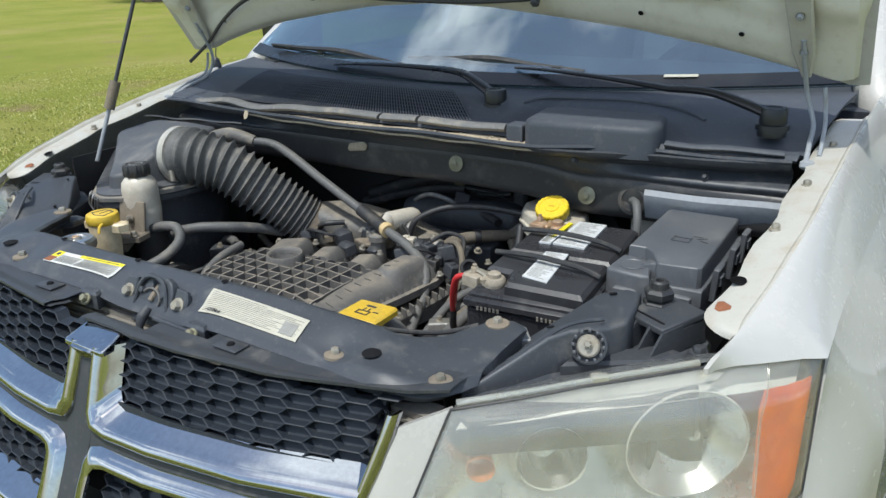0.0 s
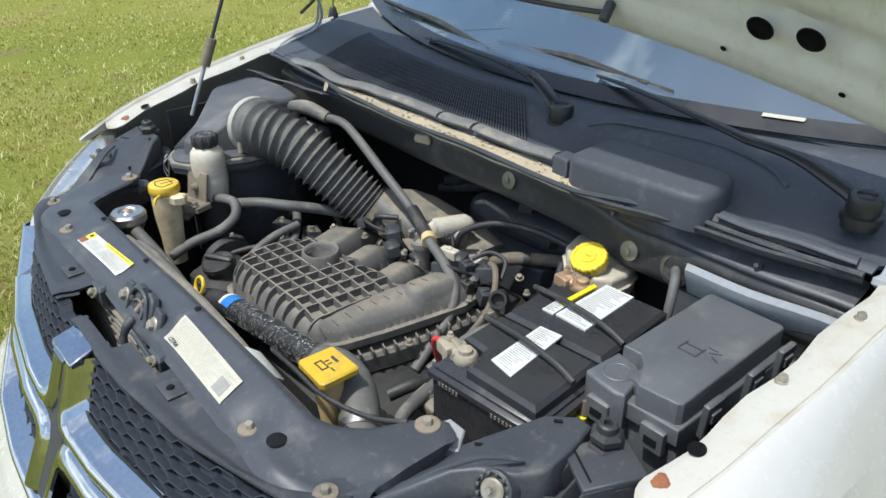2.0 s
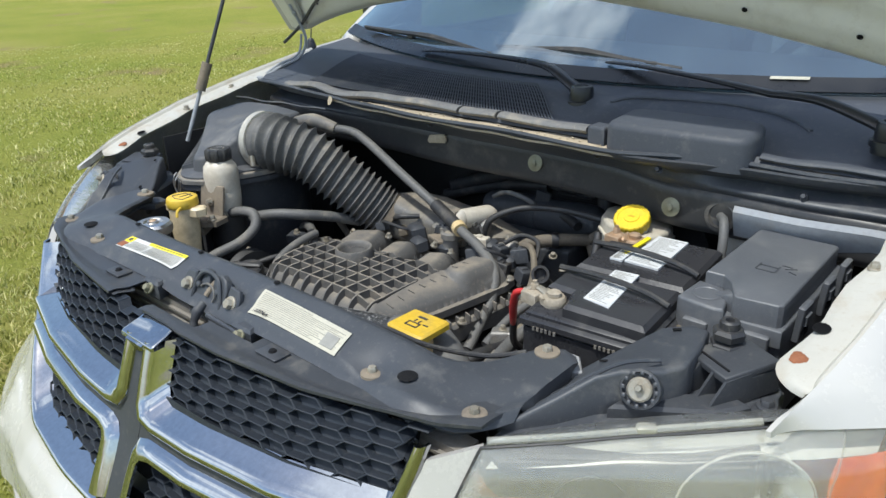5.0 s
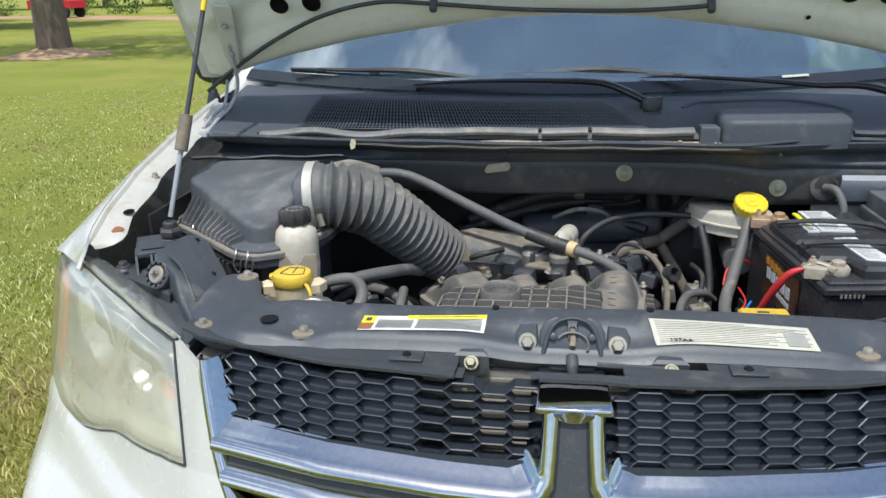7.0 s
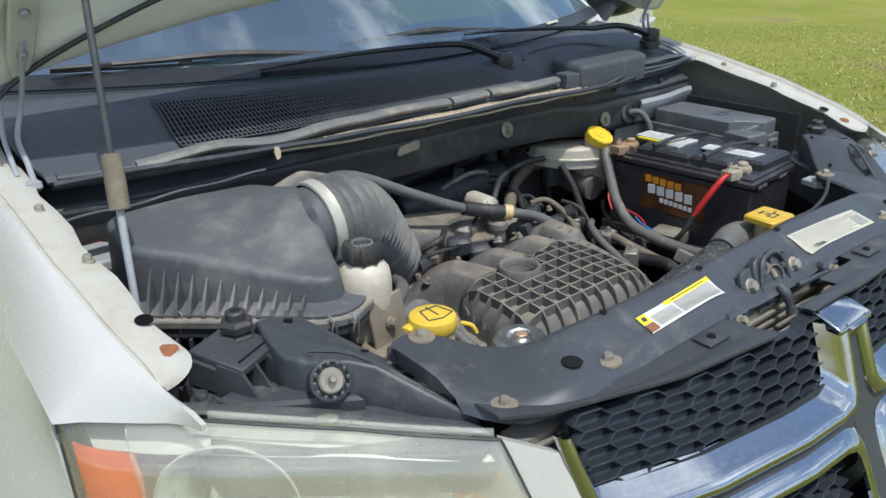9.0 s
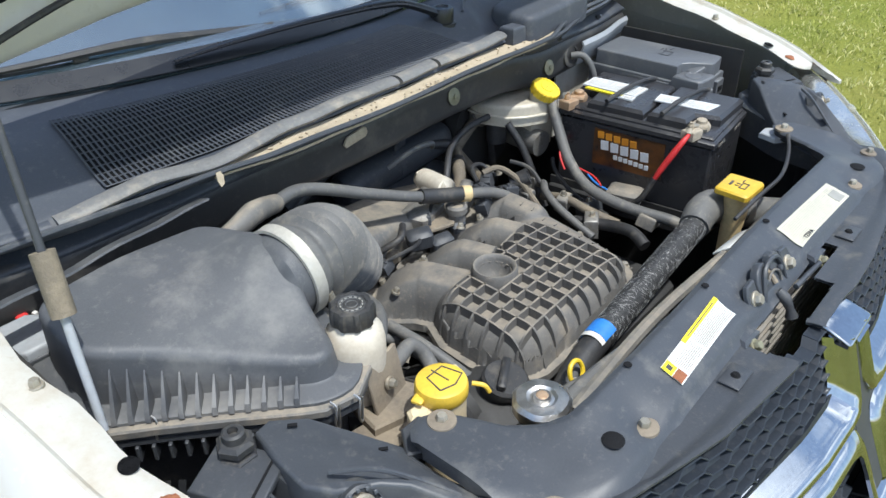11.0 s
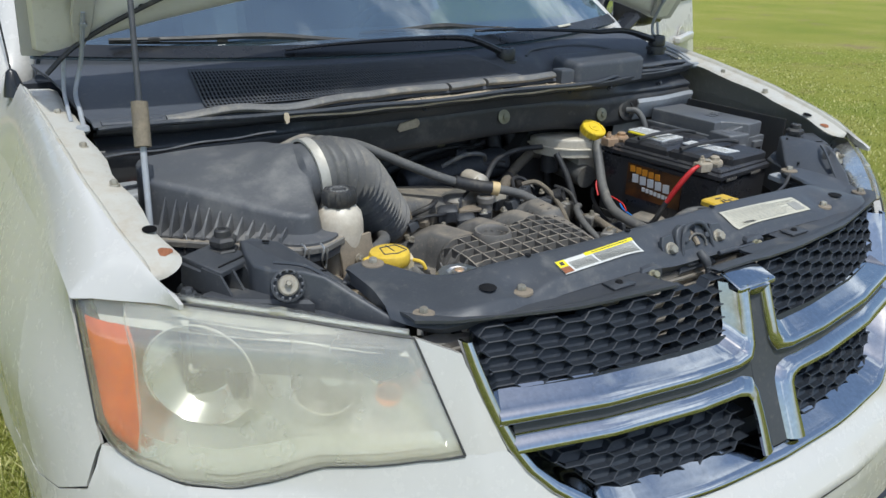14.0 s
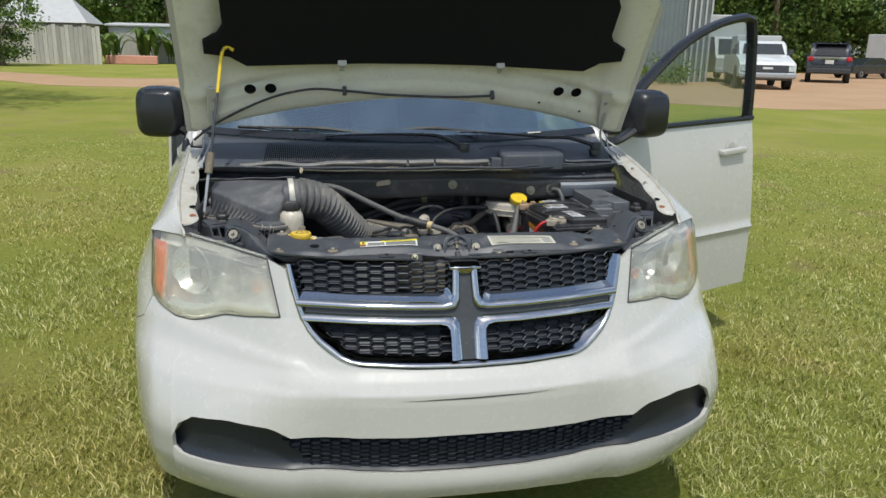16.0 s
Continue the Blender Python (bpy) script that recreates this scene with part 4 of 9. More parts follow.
rod = Shape()
foot, head = Vector((-.736, .525, 1.005)), Vector((-.672, .722, 1.505))
rod.tube([foot, foot.lerp(head, .5), head], .0045, 10, 4)
rod.tube([head, head + Vector((.01, .010, .008)), head + Vector((.03, .018, .002))], .0045, 10)
lower_rod = Shape().tube([foot, foot.lerp(head, .236)], .0049, 10)
rod_ob = part("prop_rod", rod, black_plastic, van, "thin black bonnet prop rod")
part("lower_rod", lower_rod, grey_metal, rod_ob, "bare grey lower rod")
part("rod_grip", Shape().tube([foot.lerp(head, .235), foot.lerp(head, .36)], .0125, 12), loom, rod_ob, "brown foam grip")
part("rod_tip", Shape().tube([foot.lerp(head, .73), foot.lerp(head, .97), head + Vector((.012, .012, .008)), head + Vector((.034, .018, .0))], .0056, 10), yellow_cap, rod_ob, "bright yellow rod tip")

# ---- windscreen, cowl, pillars, roof and rear body ----


def screen(u, w):
    """u from -1 to 1 across, w from 0 at the base to 1 at the roof."""
    half = .80 - .16 * w
    return Vector((u * half, .905 + .22 * u * u * (1 - .35 * w) + .92 * w, 1.178 + .012 * u * u + .575 * w - .03 * w * w))


ws = part("windscreen", Shape().sheet(screen, steps(-1, 1, 25), steps(0, 1, 16), .005), screen_glass, van, "tinted windscreen reflecting clouds")
ws.visible_shadow = False
band_s = Shape().sheet(lambda u, w: screen(u, w) + Vector((0, -.003, .004)), steps(-1, 1, 25), [0, .035], .002)
part("windscreen_edge", band_s, trim_black, ws, "black edge band")
st = Shape().sheet(lambda u, w: screen(u, w) + Vector((0, -.005, .007)), steps(.585, .662, 4), [.0245, .0315], .001)
part("sticker", st, old_paper, ws, "small white sticker")


def cowl_y(u):
    return .905 + .22 * u * u


def seal_y(x):
    return lerp(x, [-.75, -.6, -.5, -.41, -.3, .2, .3, .5, .62, .75], [.775, .760, .752, .745, .750, .752, .757, .770, .776, .79])


def seal_z(x):
    return 1.127 - .009 * math.exp(-((x + .40) / .07) ** 2) - .010 * ease(-x, .5, .62) - .004 * ease(x, .5, .6)


def lip_y(x):
    return lerp(x, [-.75, -.6, -.45, -.41, -.35, -.2, .34, .44, .53, .62, .75], [.766, .750, .740, .733, .716, .708, .706, .740, .762, .768, .782])


def cowl(u, t):
    """From the bay's edge (t 0) back to the glass (t 1)."""
    x = u * lerp(t, [0, 1], [.755, .80])
    y0 = seal_y(x)
    y = y0 + (cowl_y(u) - y0) * t
    z = lerp(t, [0, .04, .12, .22, .35, .5, .65, .8, 1], [1.114, 1.124, 1.126, 1.132, 1.145, 1.159, 1.167, 1.170, 1.176])
    z -= .010 * ease(x, .20, .28) * ease(t, .02, .1) * (1 - ease(t, .55, .85))
    z += .006 * math.exp(-((x - .205 - .09 * t) / .018) ** 2) * ease(t, .1, .3) * (1 - ease(t, .8, .95))
    z += .007 * ease(x, .56, .62) * (1 - ease(x, .66, .70)) * math.exp(-((t - .10) / .08) ** 2)
    return (x, y, z)


cw = part("cowl_panel", Shape().sheet(cowl, steps(-1, 1, 121), [0, .02, .04, .07, .1, .14, .18, .22, .28, .35, .42, .5, .58, .65, .72, .8, .9, .96, 1], .006), cowl_plastic, van, "matt black cowl panel below the windscreen", 60)
for x0, x1 in ((-.742, -.642), (-.636, -.055), (-.048, .042), (.050, .245), (.545, .735)):
    line = [(x, seal_y(x) + .006 + .001 * math.sin(x * 60), seal_z(x) + .0012 * math.sin(x * 31)) for x in steps(x0, x1, max(4, int((x1 - x0) * 50)))]
    outer = x0 < -.7 or x1 > .7
    part("cowl_seal", Shape().tube(line, .011 if outer else .0155, 14, 2, True, .5), cowl_plastic if outer else seal_grey, cw, "black end of the bay seal" if outer else "grey rounded bay seal")
ledge = Shape().sheet(lambda x, t: (x, seal_y(x) + .004 + (lip_y(x) - seal_y(x) - .004) * t, 1.110 - .003 * t + .0012 * math.sin(x * 43 + t * 5)), steps(-.43, .66, 80), steps(1, 0, 5), .004)
part("dusty_ledge", ledge, sand, cw, "ledge thick with tan dust")
crumbs = Shape()
rc_ = random.Random(12)
for _ in range(90):
    x = rc_.uniform(-.36, .58)
    y = lip_y(x) + (seal_y(x) - lip_y(x)) * rc_.uniform(.15, .9)
    g_ = rc_.uniform(.0012, .0032)
    crumbs.box((x, y, 1.111), (g_ * 2, g_, g_), (rc_.uniform(0, 90), 0, rc_.uniform(0, 180)), g_ * .2)
tagged(part("leaf_litter", crumbs, sand, cw, "bits of dry leaf litter"), kind="stuff")
lip_line = [(x, lip_y(x) - .002, 1.1135 + .0020 * math.sin(x * 17)) for x in steps(-.75, .75, 70)]
part("bay_lip", Shape().tube(lip_line, .0045, 8, 1), cover_plastic, cw, "thin pressed lip")


def vent_at(x, t, up=0.0):
    p = Vector(cowl(x / (.755 + .045 * t), t))
    return p + Vector((0, 0, up))


def vent_ends(t):
    return lerp(t, [.08, .70], [-.560, -.545]), lerp(t, [.08, .70], [.165, .06])


# Black sheet on the unbroken cowl: its colour is the shade between the slats.
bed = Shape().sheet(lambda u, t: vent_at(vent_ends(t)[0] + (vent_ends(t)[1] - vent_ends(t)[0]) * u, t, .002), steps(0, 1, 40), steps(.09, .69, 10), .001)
part("vent_bed", bed, liner, cw, "black sheet for the shade between the vent slats")
ribs = Shape()
vt = steps(.085, .70, 9)
for i in range(98):
    u = i / 97
    ribs.sweep([vent_at(vent_ends(t)[0] + (vent_ends(t)[1] - vent_ends(t)[0]) * u, t, .0060) for t in vt], [.0016] * 9, 4)
for t in steps(.085, .70, 12):
    a, b = vent_ends(t)
    ribs.sweep([vent_at(x, t, .0048) for x in steps(a, b, 30)], [.0009] * 30, 4)
part("vent_slats", ribs, cowl_plastic, cw, "fine black air intake slats")
lid = Shape()
lid.cushion([(.292, .745), (.298, .731), (.312, .724), (.50, .736), (.525, .742), (.535, .755), (.536, .80), (.528, .832), (.505, .845), (.34, .838), (.305, .828), (.294, .815)], 1.10, lambda x, y: 1.157 + .006 * ease(y, .74, .84), .013)
part("cowl_cover", lid, cowl_plastic, cw, "raised black cowl cover", 50)
part("cowl_contour", Shape().tube([vent_at(x, t, .001) for x, t in ((.235, .55), (.27, .68), (.34, .76), (.44, .74), (.53, .62), (.58, .46))], .0035, 8, 6), cowl_plastic, cw, "raised moulding line")
for x0, x1 in ((.255, .29),):
    part("seal_clip", Shape().cushion([(x0, .738), (x1, .734), (x1, .768), (x0, .772)], 1.11, 1.142, .006), cowl_plastic, cw, "black seal clip")
part("bay_flange", Shape().sheet(lambda x, t: (x, lerp(x, [-.77, -.67, -.55, -.45], [.698, .704, .721, .728]) + .026 * t, 1.080 - .010 * t + .0015 * math.sin(x * 50)), steps(-.77, -.45, 24), steps(1, 0, 4), .003), lid_plastic, cw, "grey pressed flange behind the filter housing")
part("leaf", Shape().slab([(-.005, -.016), (.002, -.014), (.006, -.004), (.004, .004), (-.004, .005), (-.007, -.006)], 0, .0012, 0, pose(-.428, .7285, 1.110, 72, 0, 12)), sand, cw, "dry leaf scrap")

wall = Shape()


def beam(x, t):
    y = lerp(t, [0, .06, .18, .42, .50, 1], [lip_y(x), lip_y(x) + .004, lip_y(x) + .035 + .02 * (x < .4), .774, .783, .80])
    return (x, y - .018 * ease(x, .3, .42) + .015 * ease(abs(x), .6, .75), lerp(t, [0, .06, .18, .42, .50, 1], [1.109, 1.098, 1.084, 1.066, 1.055, .995]))


wall.sheet(beam, steps(-.75, .75, 60), steps(1, 0, 26), .006)
bh = part("bulkhead_beam", wall, cover_plastic, van, "black bulkhead crossbeam", 60)
rail = Shape().sheet(lambda x, t: (x, lerp(t, [0, .12, .22, .34, .75, .88, 1], [.802, .786, .779, .776, .778, .786, .82]) - .018 * ease(x, .3, .42) + .012 * ease(abs(x), .6, .75), lerp(t, [0, .12, .22, .34, .75, .88, 1], [1.074, 1.071, 1.065, 1.054, 1.006, .992, .986]) - .012 * ease(x, .25, .42) + .002 * math.sin(x * 14)), steps(-.75, .75, 60), steps(1, 0, 22), .004)
part("bulkhead_rail", rail, rail_grey, bh, "dusty dark lower rail", 60)
for x, y, z in ((.119, .770, 1.040), (.413, .753, 1.018)):
    w = Shape().lathe([(.0165, 0), (.0165, .002), (.009, .003), (.0055, .005), (.0055, .008), (.0, .009)], (x, y + .004, z), (78, 0, 0), 20)
    part("round_fastener", w, old_zinc, bh, "olive zinc round fastener")
g = Shape().lathe([(.027, 0), (.027, .006), (.02, .008), (.018, .002), (.0, .001)], (.50, .762, 1.02), (78, 0, 0), 22)
part("cable_grommet", g, rubber, bh, "black rubber cable grommet")
pl = Shape().sheet(lambda x, t: (x, .745 + .022 * ease(abs(x), .6, .75) + lerp(t, [0, .2, 1], [0, -.006, .012]), 1.048 - .055 * t), steps(.525, .755, 8), steps(1, 0, 7), .004)
part("grey_bracket", pl, grey_metal, bh, "bare grey metal bracket")
part("beam_slot", Shape().cushion([(-.165, 1.043), (-.160, 1.037), (-.115, 1.043), (-.110, 1.050), (-.112, 1.058), (-.118, 1.062), (-.158, 1.055)], -.001, .003, .002, 2, pose(0, .773, 0, 90, 0, 0)), sand, bh, "dusty oblong slot in the beam")
for x, z in ((.28, 1.09), (.40, 1.088), (-.12, 1.09), (.62, 1.075)):
    part("bolt", Shape().bolt((x, beam(x, .12)[1] - .002, z), .006, (60, 0, 0)), black_plastic, bh)

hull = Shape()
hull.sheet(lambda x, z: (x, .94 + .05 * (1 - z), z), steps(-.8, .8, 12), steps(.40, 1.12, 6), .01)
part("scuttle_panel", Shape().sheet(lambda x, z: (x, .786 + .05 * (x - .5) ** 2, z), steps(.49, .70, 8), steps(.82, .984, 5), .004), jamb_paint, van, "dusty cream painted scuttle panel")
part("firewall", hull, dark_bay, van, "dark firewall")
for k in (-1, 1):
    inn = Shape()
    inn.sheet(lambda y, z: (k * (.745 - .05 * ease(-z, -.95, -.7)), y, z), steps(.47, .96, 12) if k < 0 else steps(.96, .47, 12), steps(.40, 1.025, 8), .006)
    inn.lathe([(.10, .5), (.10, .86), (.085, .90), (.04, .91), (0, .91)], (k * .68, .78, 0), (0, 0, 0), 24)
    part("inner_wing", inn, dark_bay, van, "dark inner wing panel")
# Added dark sheets that stop daylight showing through the bay's open front sides.
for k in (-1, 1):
    part("side_baffle", Shape().sheet(lambda x, z: (k * x, .20 + .42 * (x - .50), z), steps(.47, .76, 6) if k > 0 else steps(.76, .47, 6), steps(.40, .945, 6), .005), dark_bay, van, "added dark sheet closing a light leak beside the radiator")
    part("arch_liner", Shape().sheet(lambda y, z: (k * .705, y, z), steps(.26, .50, 4) if k < 0 else steps(.50, .26, 4), steps(.40, .90, 4), .005), dark_bay, van, "added dark sheet closing a light leak at the wheel arch")
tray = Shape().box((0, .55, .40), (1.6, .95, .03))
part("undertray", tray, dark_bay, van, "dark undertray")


def wiper(pivot, knee, end, a, b):
    """A capped spindle, a broad pressed arm that bends at the knee, and a framed blade under its end."""
    s = Shape()
    p, q, e = Vector(pivot), Vector(knee), Vector(end)
    s.lathe([(.024, -.03), (.024, -.010), (.021, -.006)], pivot, (0, 0, 0), 22)
    s.tube([p + Vector((0, 0, .002)), p.lerp(q, .25) + Vector((0, 0, .010)), p.lerp(q, .6) + Vector((0, 0, .014)), q], [.015, .015, .013, .0115], 10, 6, True, .55)
    ob = part("wiper", s, trim_black, van, "black wiper arm and blade")
    part("spindle_cap", Shape().lathe([(.028, -.018), (.027, -.010), (.0225, -.008), (.0225, .012), (.020, .018), (.013, .019), (.012, .016), (0, .016)], pivot, (0, 0, 0), 22), trim_black, ob, "round black spindle cap")
    part("long_arm", Shape().tube([q, q.lerp(e, .35) + Vector((0, 0, .004)), q.lerp(e, .75) + Vector((0, 0, .004)), e], [.0115, .0085, .0065, .005], 10, 6, True, .55), trim_black, ob, "long tapering arm")
    a, b = Vector(a), Vector(b)
    m_ = a.lerp(b, .5) + Vector((0, -.005, .012))
    blade = Shape().tube([a, a.lerp(b, .25) + Vector((0, -.002, .005)), m_, a.lerp(b, .75) + Vector((0, -.002, .005)), b], [.0035, .0055, .0075, .0055, .0035], 6, 5)
    for u in (.14, .36, .64, .86):
        c = a.lerp(b, u)
        blade.box(c + Vector((0, -.001, .002)), (.022, .012, .010), (0, 0, math.degrees(math.atan2(b.y - a.y, b.x - a.x))), .002)
    bl = part("blade", blade, rubber, ob, "black wiper blade frame")
    part("blade_edge", Shape().tube([a + Vector((0, .004, -.006)), m_ + Vector((0, .006, -.016)), b + Vector((0, .004, -.006))], .0028, 6, 8), rubber, bl, "thin rubber wiping edge")


wiper((.172, .846, 1.166), (.020, .886, 1.211), (-.335, .948, 1.197), (-.66, 1.065, 1.222), (-.06, .948, 1.198))
wiper((.700, .862, 1.166), (.510, .888, 1.200), (.16, .955, 1.212), (-.14, .985, 1.218), (.305, .985, 1.208))

for k in (-1, 1):
    pil = Shape()
    pil.tube([(k * .86, 1.20, 1.10), (k * .815, 1.23, 1.2), (k * .66, 2.0, 1.72)], [.05, .04, .04], 10, 6)
    part("windscreen_pillar", pil, white_paint, van, "white windscreen pillar")
body = Shape()


def flank(k, y0, y1):
    def fn(y, z):
        return (k * (.968 + .015 * math.sin((z - .25) / .9 * math.pi) - .10 * ease(y, 4.4, 4.95)), y, z)
    ys = steps(y0, y1, 14)
    body.sheet(fn, ys if k > 0 else ys[::-1], steps(.25, 1.14, 10), .01)


flank(-1, 1.42, 4.95)
flank(1, 2.45, 4.95)
body.sheet(lambda x, y: (x, y, 1.735 - .05 * (x / .7) ** 2 - .03 * ((y - 3.2) / 1.7) ** 2), steps(-.70, .70, 13), steps(1.85, 4.85, 16), .015)
body.sheet(lambda x, z: (x, 4.95 - .12 * ease(z, 1.0, 1.7) - .08 * (x / .9) ** 2, z), steps(.88, -.88, 12), steps(.3, 1.70, 10), .01)
for k in (-1, 1):
    for y in (2.42, 3.6, 4.8):
        body.tube([(k * .96, y, 1.12), (k * .70, y + .06, 1.70)], .035, 8)
part("rear_body", body, white_paint, van, "white body shell", 45)
for k in (-1, 1):
    for y0, y1 in ((1.5, 2.4), (2.48, 3.58), (3.65, 4.78)):
        if k > 0 and y0 < 2:
            continue
        gl = Shape().sheet(lambda y, t: (k * (.955 - .25 * t), y + .03 * t, 1.13 + .56 * t), steps(y0, y1, 4) if k > 0 else steps(y1, y0, 4), steps(0, 1, 4), .004)
        o = part("side_window", gl, window_glass, van, "tinted side window")
        o.visible_shadow = False
part("cabin_floor", Shape().box((0, 2.95, .42), (1.86, 3.9, .06)), interior, van, "dark cabin floor")
dash = Shape().sheet(lambda x, t: (x, lerp(t, [0, .5, .8, 1], [1.12, 1.45, 1.60, 1.62]), lerp(t, [0, .5, .8, 1], [1.12, 1.16, 1.10, .8])), steps(-.86, .86, 14), steps(1, 0, 14), .02)
part("dashboard", dash, cowl_plastic, van, "dark dashboard")
sw = Shape().tube([(.38 + .19 * math.cos(a), 1.72 + .06 * math.sin(a), 1.02 + .18 * math.sin(a)) for a in steps(0, 2 * math.pi, 25)], .016, 8, 2)
sw.box((.38, 1.74, 1.02), (.14, .05, .10), (-15, 0, 0), .02)
part("steering_wheel", sw, trim_black, van, "dark steering wheel")
for x in (-.38, .38):
    seat = Shape().box((x, 2.25, .72), (.5, .5, .2), (4, 0, 0), .06).box((x, 2.5, 1.08), (.48, .16, .62), (-14, 0, 0), .06).box((x, 2.58, 1.47), (.26, .1, .18), (-10, 0, 0), .04)
    part("seat", seat, interior, van, "grey cloth front seat")


def wheel(x, y):
    k = 1 if x > 0 else -1
    t = Shape().lathe([(.2, -.10), (.30, -.105), (.325, -.09), (.335, -.05), (.335, .05), (.325, .09), (.30, .105), (.2, .10)], (x, y, .335), (0, 90, 0), 40)
    ob = part("wheel", t, tyre, van, "black road wheel")
    r = Shape().lathe([(.205, -.04), (.215, .07), (.19, .09), (.17, .06), (.06, .075), (.03, .085), (0, .085)], (x, y, .335), (0, 90 * k, 0), 30)
    part("rim", r, cast, ob, "grey steel rim")


for x in (-.82, .82):
    for y in (.89, 3.92):
        wheel(x, y)

# mirrors and the driver's door
DOOR_HINGE, DOOR_OPEN = Vector((.955, 1.36, 0)), 24.0
dm = Matrix.Translation(DOOR_HINGE) @ pose(0, 0, 0, 0, 0, DOOR_OPEN)


def mirror(place, turn, parent):
    s = Shape()
    m = pose(*place, 0, 0, turn)
    rings = []
    for y, k in ((-.06, .72), (-.045, .88), (-.01, .98), (.04, 1.0), (.065, .97)):
        rings.append([(k * (.098 * math.copysign(abs(math.cos(a)) ** .5, math.cos(a))), y, k * (.108 * math.copysign(abs(math.sin(a)) ** .5, math.sin(a)))) for a in steps(0, 2 * math.pi * 23 / 24, 24)])
    vs = [m @ Vector(p) for r in rings for p in r]
    fs = [(j * 24 + i, j * 24 + (i + 1) % 24, (j + 1) * 24 + (i + 1) % 24, (j + 1) * 24 + i) for j in range(4) for i in range(24)]
    fs += [tuple(range(23, -1, -1)), tuple(96 + i for i in range(24))]
    s.add(vs, fs)
    k = 1 if place[0] > 0 else -1
    s.tube([m @ Vector((-k * .08, 0, -.07)), m @ Vector((-k * .16, .01, -.115)), m @ Vector((-k * .22, .02, -.12))], [.035, .03, .045], 8, 5, True, .6)
    ob = part("door_mirror", s, trim_black, parent, "black door mirror")
    gl = Shape().box(m @ Vector((0, .068, 0)), (.18, .004, .17), (0, 0, turn), .001)
    part("mirror_glass", gl, chrome, ob, "mirror glass")


mirror((-1.008, 1.50, 1.238), -6, van)
door = Shape()
door.sheet(lambda u, t: dm @ Vector((u, -.012 * math.sin(t * math.pi) - .062 * (1 - t * t) - .014 * math.exp(-((t - .36) / .02) ** 2), .30 + .86 * t + .03 * u * t)), steps(.0, 1.09, 12), steps(0, 1, 40), .05)
door_ob = part("driver_door", door, white_paint, van, "open white driver door", 45)
fr = Shape()
fr.tube([dm @ Vector(p) for p in ((.02, .03, 1.16), (.25, .03, 1.38), (.5, .03, 1.56), (.72, .03, 1.655), (.92, .03, 1.70), (1.0, .03, 1.70), (1.04, .03, 1.66), (1.075, .03, 1.42), (1.09, .03, 1.18))], .032, 8, 6, True, .7)
fr.tube([dm @ Vector((.0, .0, 1.168)), dm @ Vector((1.09, 0, 1.198))], .014, 8)
part("window_frame", fr, trim_black, door_ob, "black window frame")
pane = Shape()
top_z = lambda u: lerp(u, [.02, .25, .5, .72, .92, 1.06], [1.17, 1.38, 1.56, 1.655, 1.70, 1.69])
pane.sheet(lambda u, t: dm @ Vector((u, .035, 1.16 + (top_z(u) - 1.16) * t)), steps(.02, 1.06, 16), steps(0, 1, 6), .004)
p_ob = part("door_window", pane, window_glass, door_ob, "tinted door glass")
p_ob.visible_shadow = False
hd = Shape()
hd.cushion([(.80, 1.022), (.81, 1.014), (.99, 1.022), (1.0, 1.032), (.998, 1.048), (.99, 1.054), (.81, 1.046), (.80, 1.038)], .018, .040, .008, 4, dm @ pose(0, -.018, 0, 90, 0, 0))
hd.lathe([(.050, 0), (.050, .003), (.045, .004), (.03, .001), (0, .0)], dm @ Vector((.90, -.026, 1.034)), (90, 0, DOOR_OPEN), 28)
for u in (.815, .985):
    hd.box(dm @ Vector((u, -.030, 1.034)), (.02, .03, .022), (0, 0, DOOR_OPEN), .004)
part("door_handle", hd, white_paint, door_ob, "white pull handle")
mirror(tuple(dm @ Vector((.13, -.11, 1.255))), DOOR_OPEN - 6, door_ob)

ant = Shape().lathe([(.02, 0), (.016, .02), (.009, .045), (.003, .05)], (-.845, 1.02, 1.135), (0, 0, 0), 14)
ant.tube([(-.845, 1.02, 1.18), (-.86, 1.16, 1.9)], .0018, 6)
part("aerial", ant, trim_black, van, "black aerial on the wing")

# ---- front end of the engine bay ----
def pierced(fn, us, ws, hole, thick):
    """A sheet with a hole where hole(point) holds."""
    s = Shape()
    s.sheet(fn, us, ws, thick)
    s.f = [f for f in s.f if not hole(sum((Vector(s.v[i]) for i in f), Vector()) / len(f))]
    return s


def rear_edge(x):
    return lerp(abs(x), [0, .37, .40, .425, .45, .465, .48, .50, .52, .53], [.175, .172, .176, .192, .225, .262, .292, .302, .296, .285])


def front_edge(x):
    return lerp(abs(x), [0, .30, .38, .43, .46, .49, .515, .53], [.092, .088, .080, .080, .087, .100, .122, .155])


def cover_z(x, y):
    d0, d1 = y - front_edge(x), rear_edge(x) - y
    z = .985 - .012 * (1 - ease(d0, 0, .016)) - .004 * (1 - ease(d1, 0, .010))
    z -= .010 * math.exp(-((abs(x) - .35) ** 2 + (y - .112) ** 2) / .028 ** 2)
    z -= .012 * math.exp(-(x / .11) ** 4) * ease(-y, -.145, -.115)
    z -= .010 * ease(abs(x), .43, .49) * (1 - ease(y, .14, .22))
    z += .003 * math.sin(x * 9) * ease(d0, .02, .04)
    z += .28 * (min(y, .165) - .105) * (1 - ease(abs(x), .36, .46))
    return z


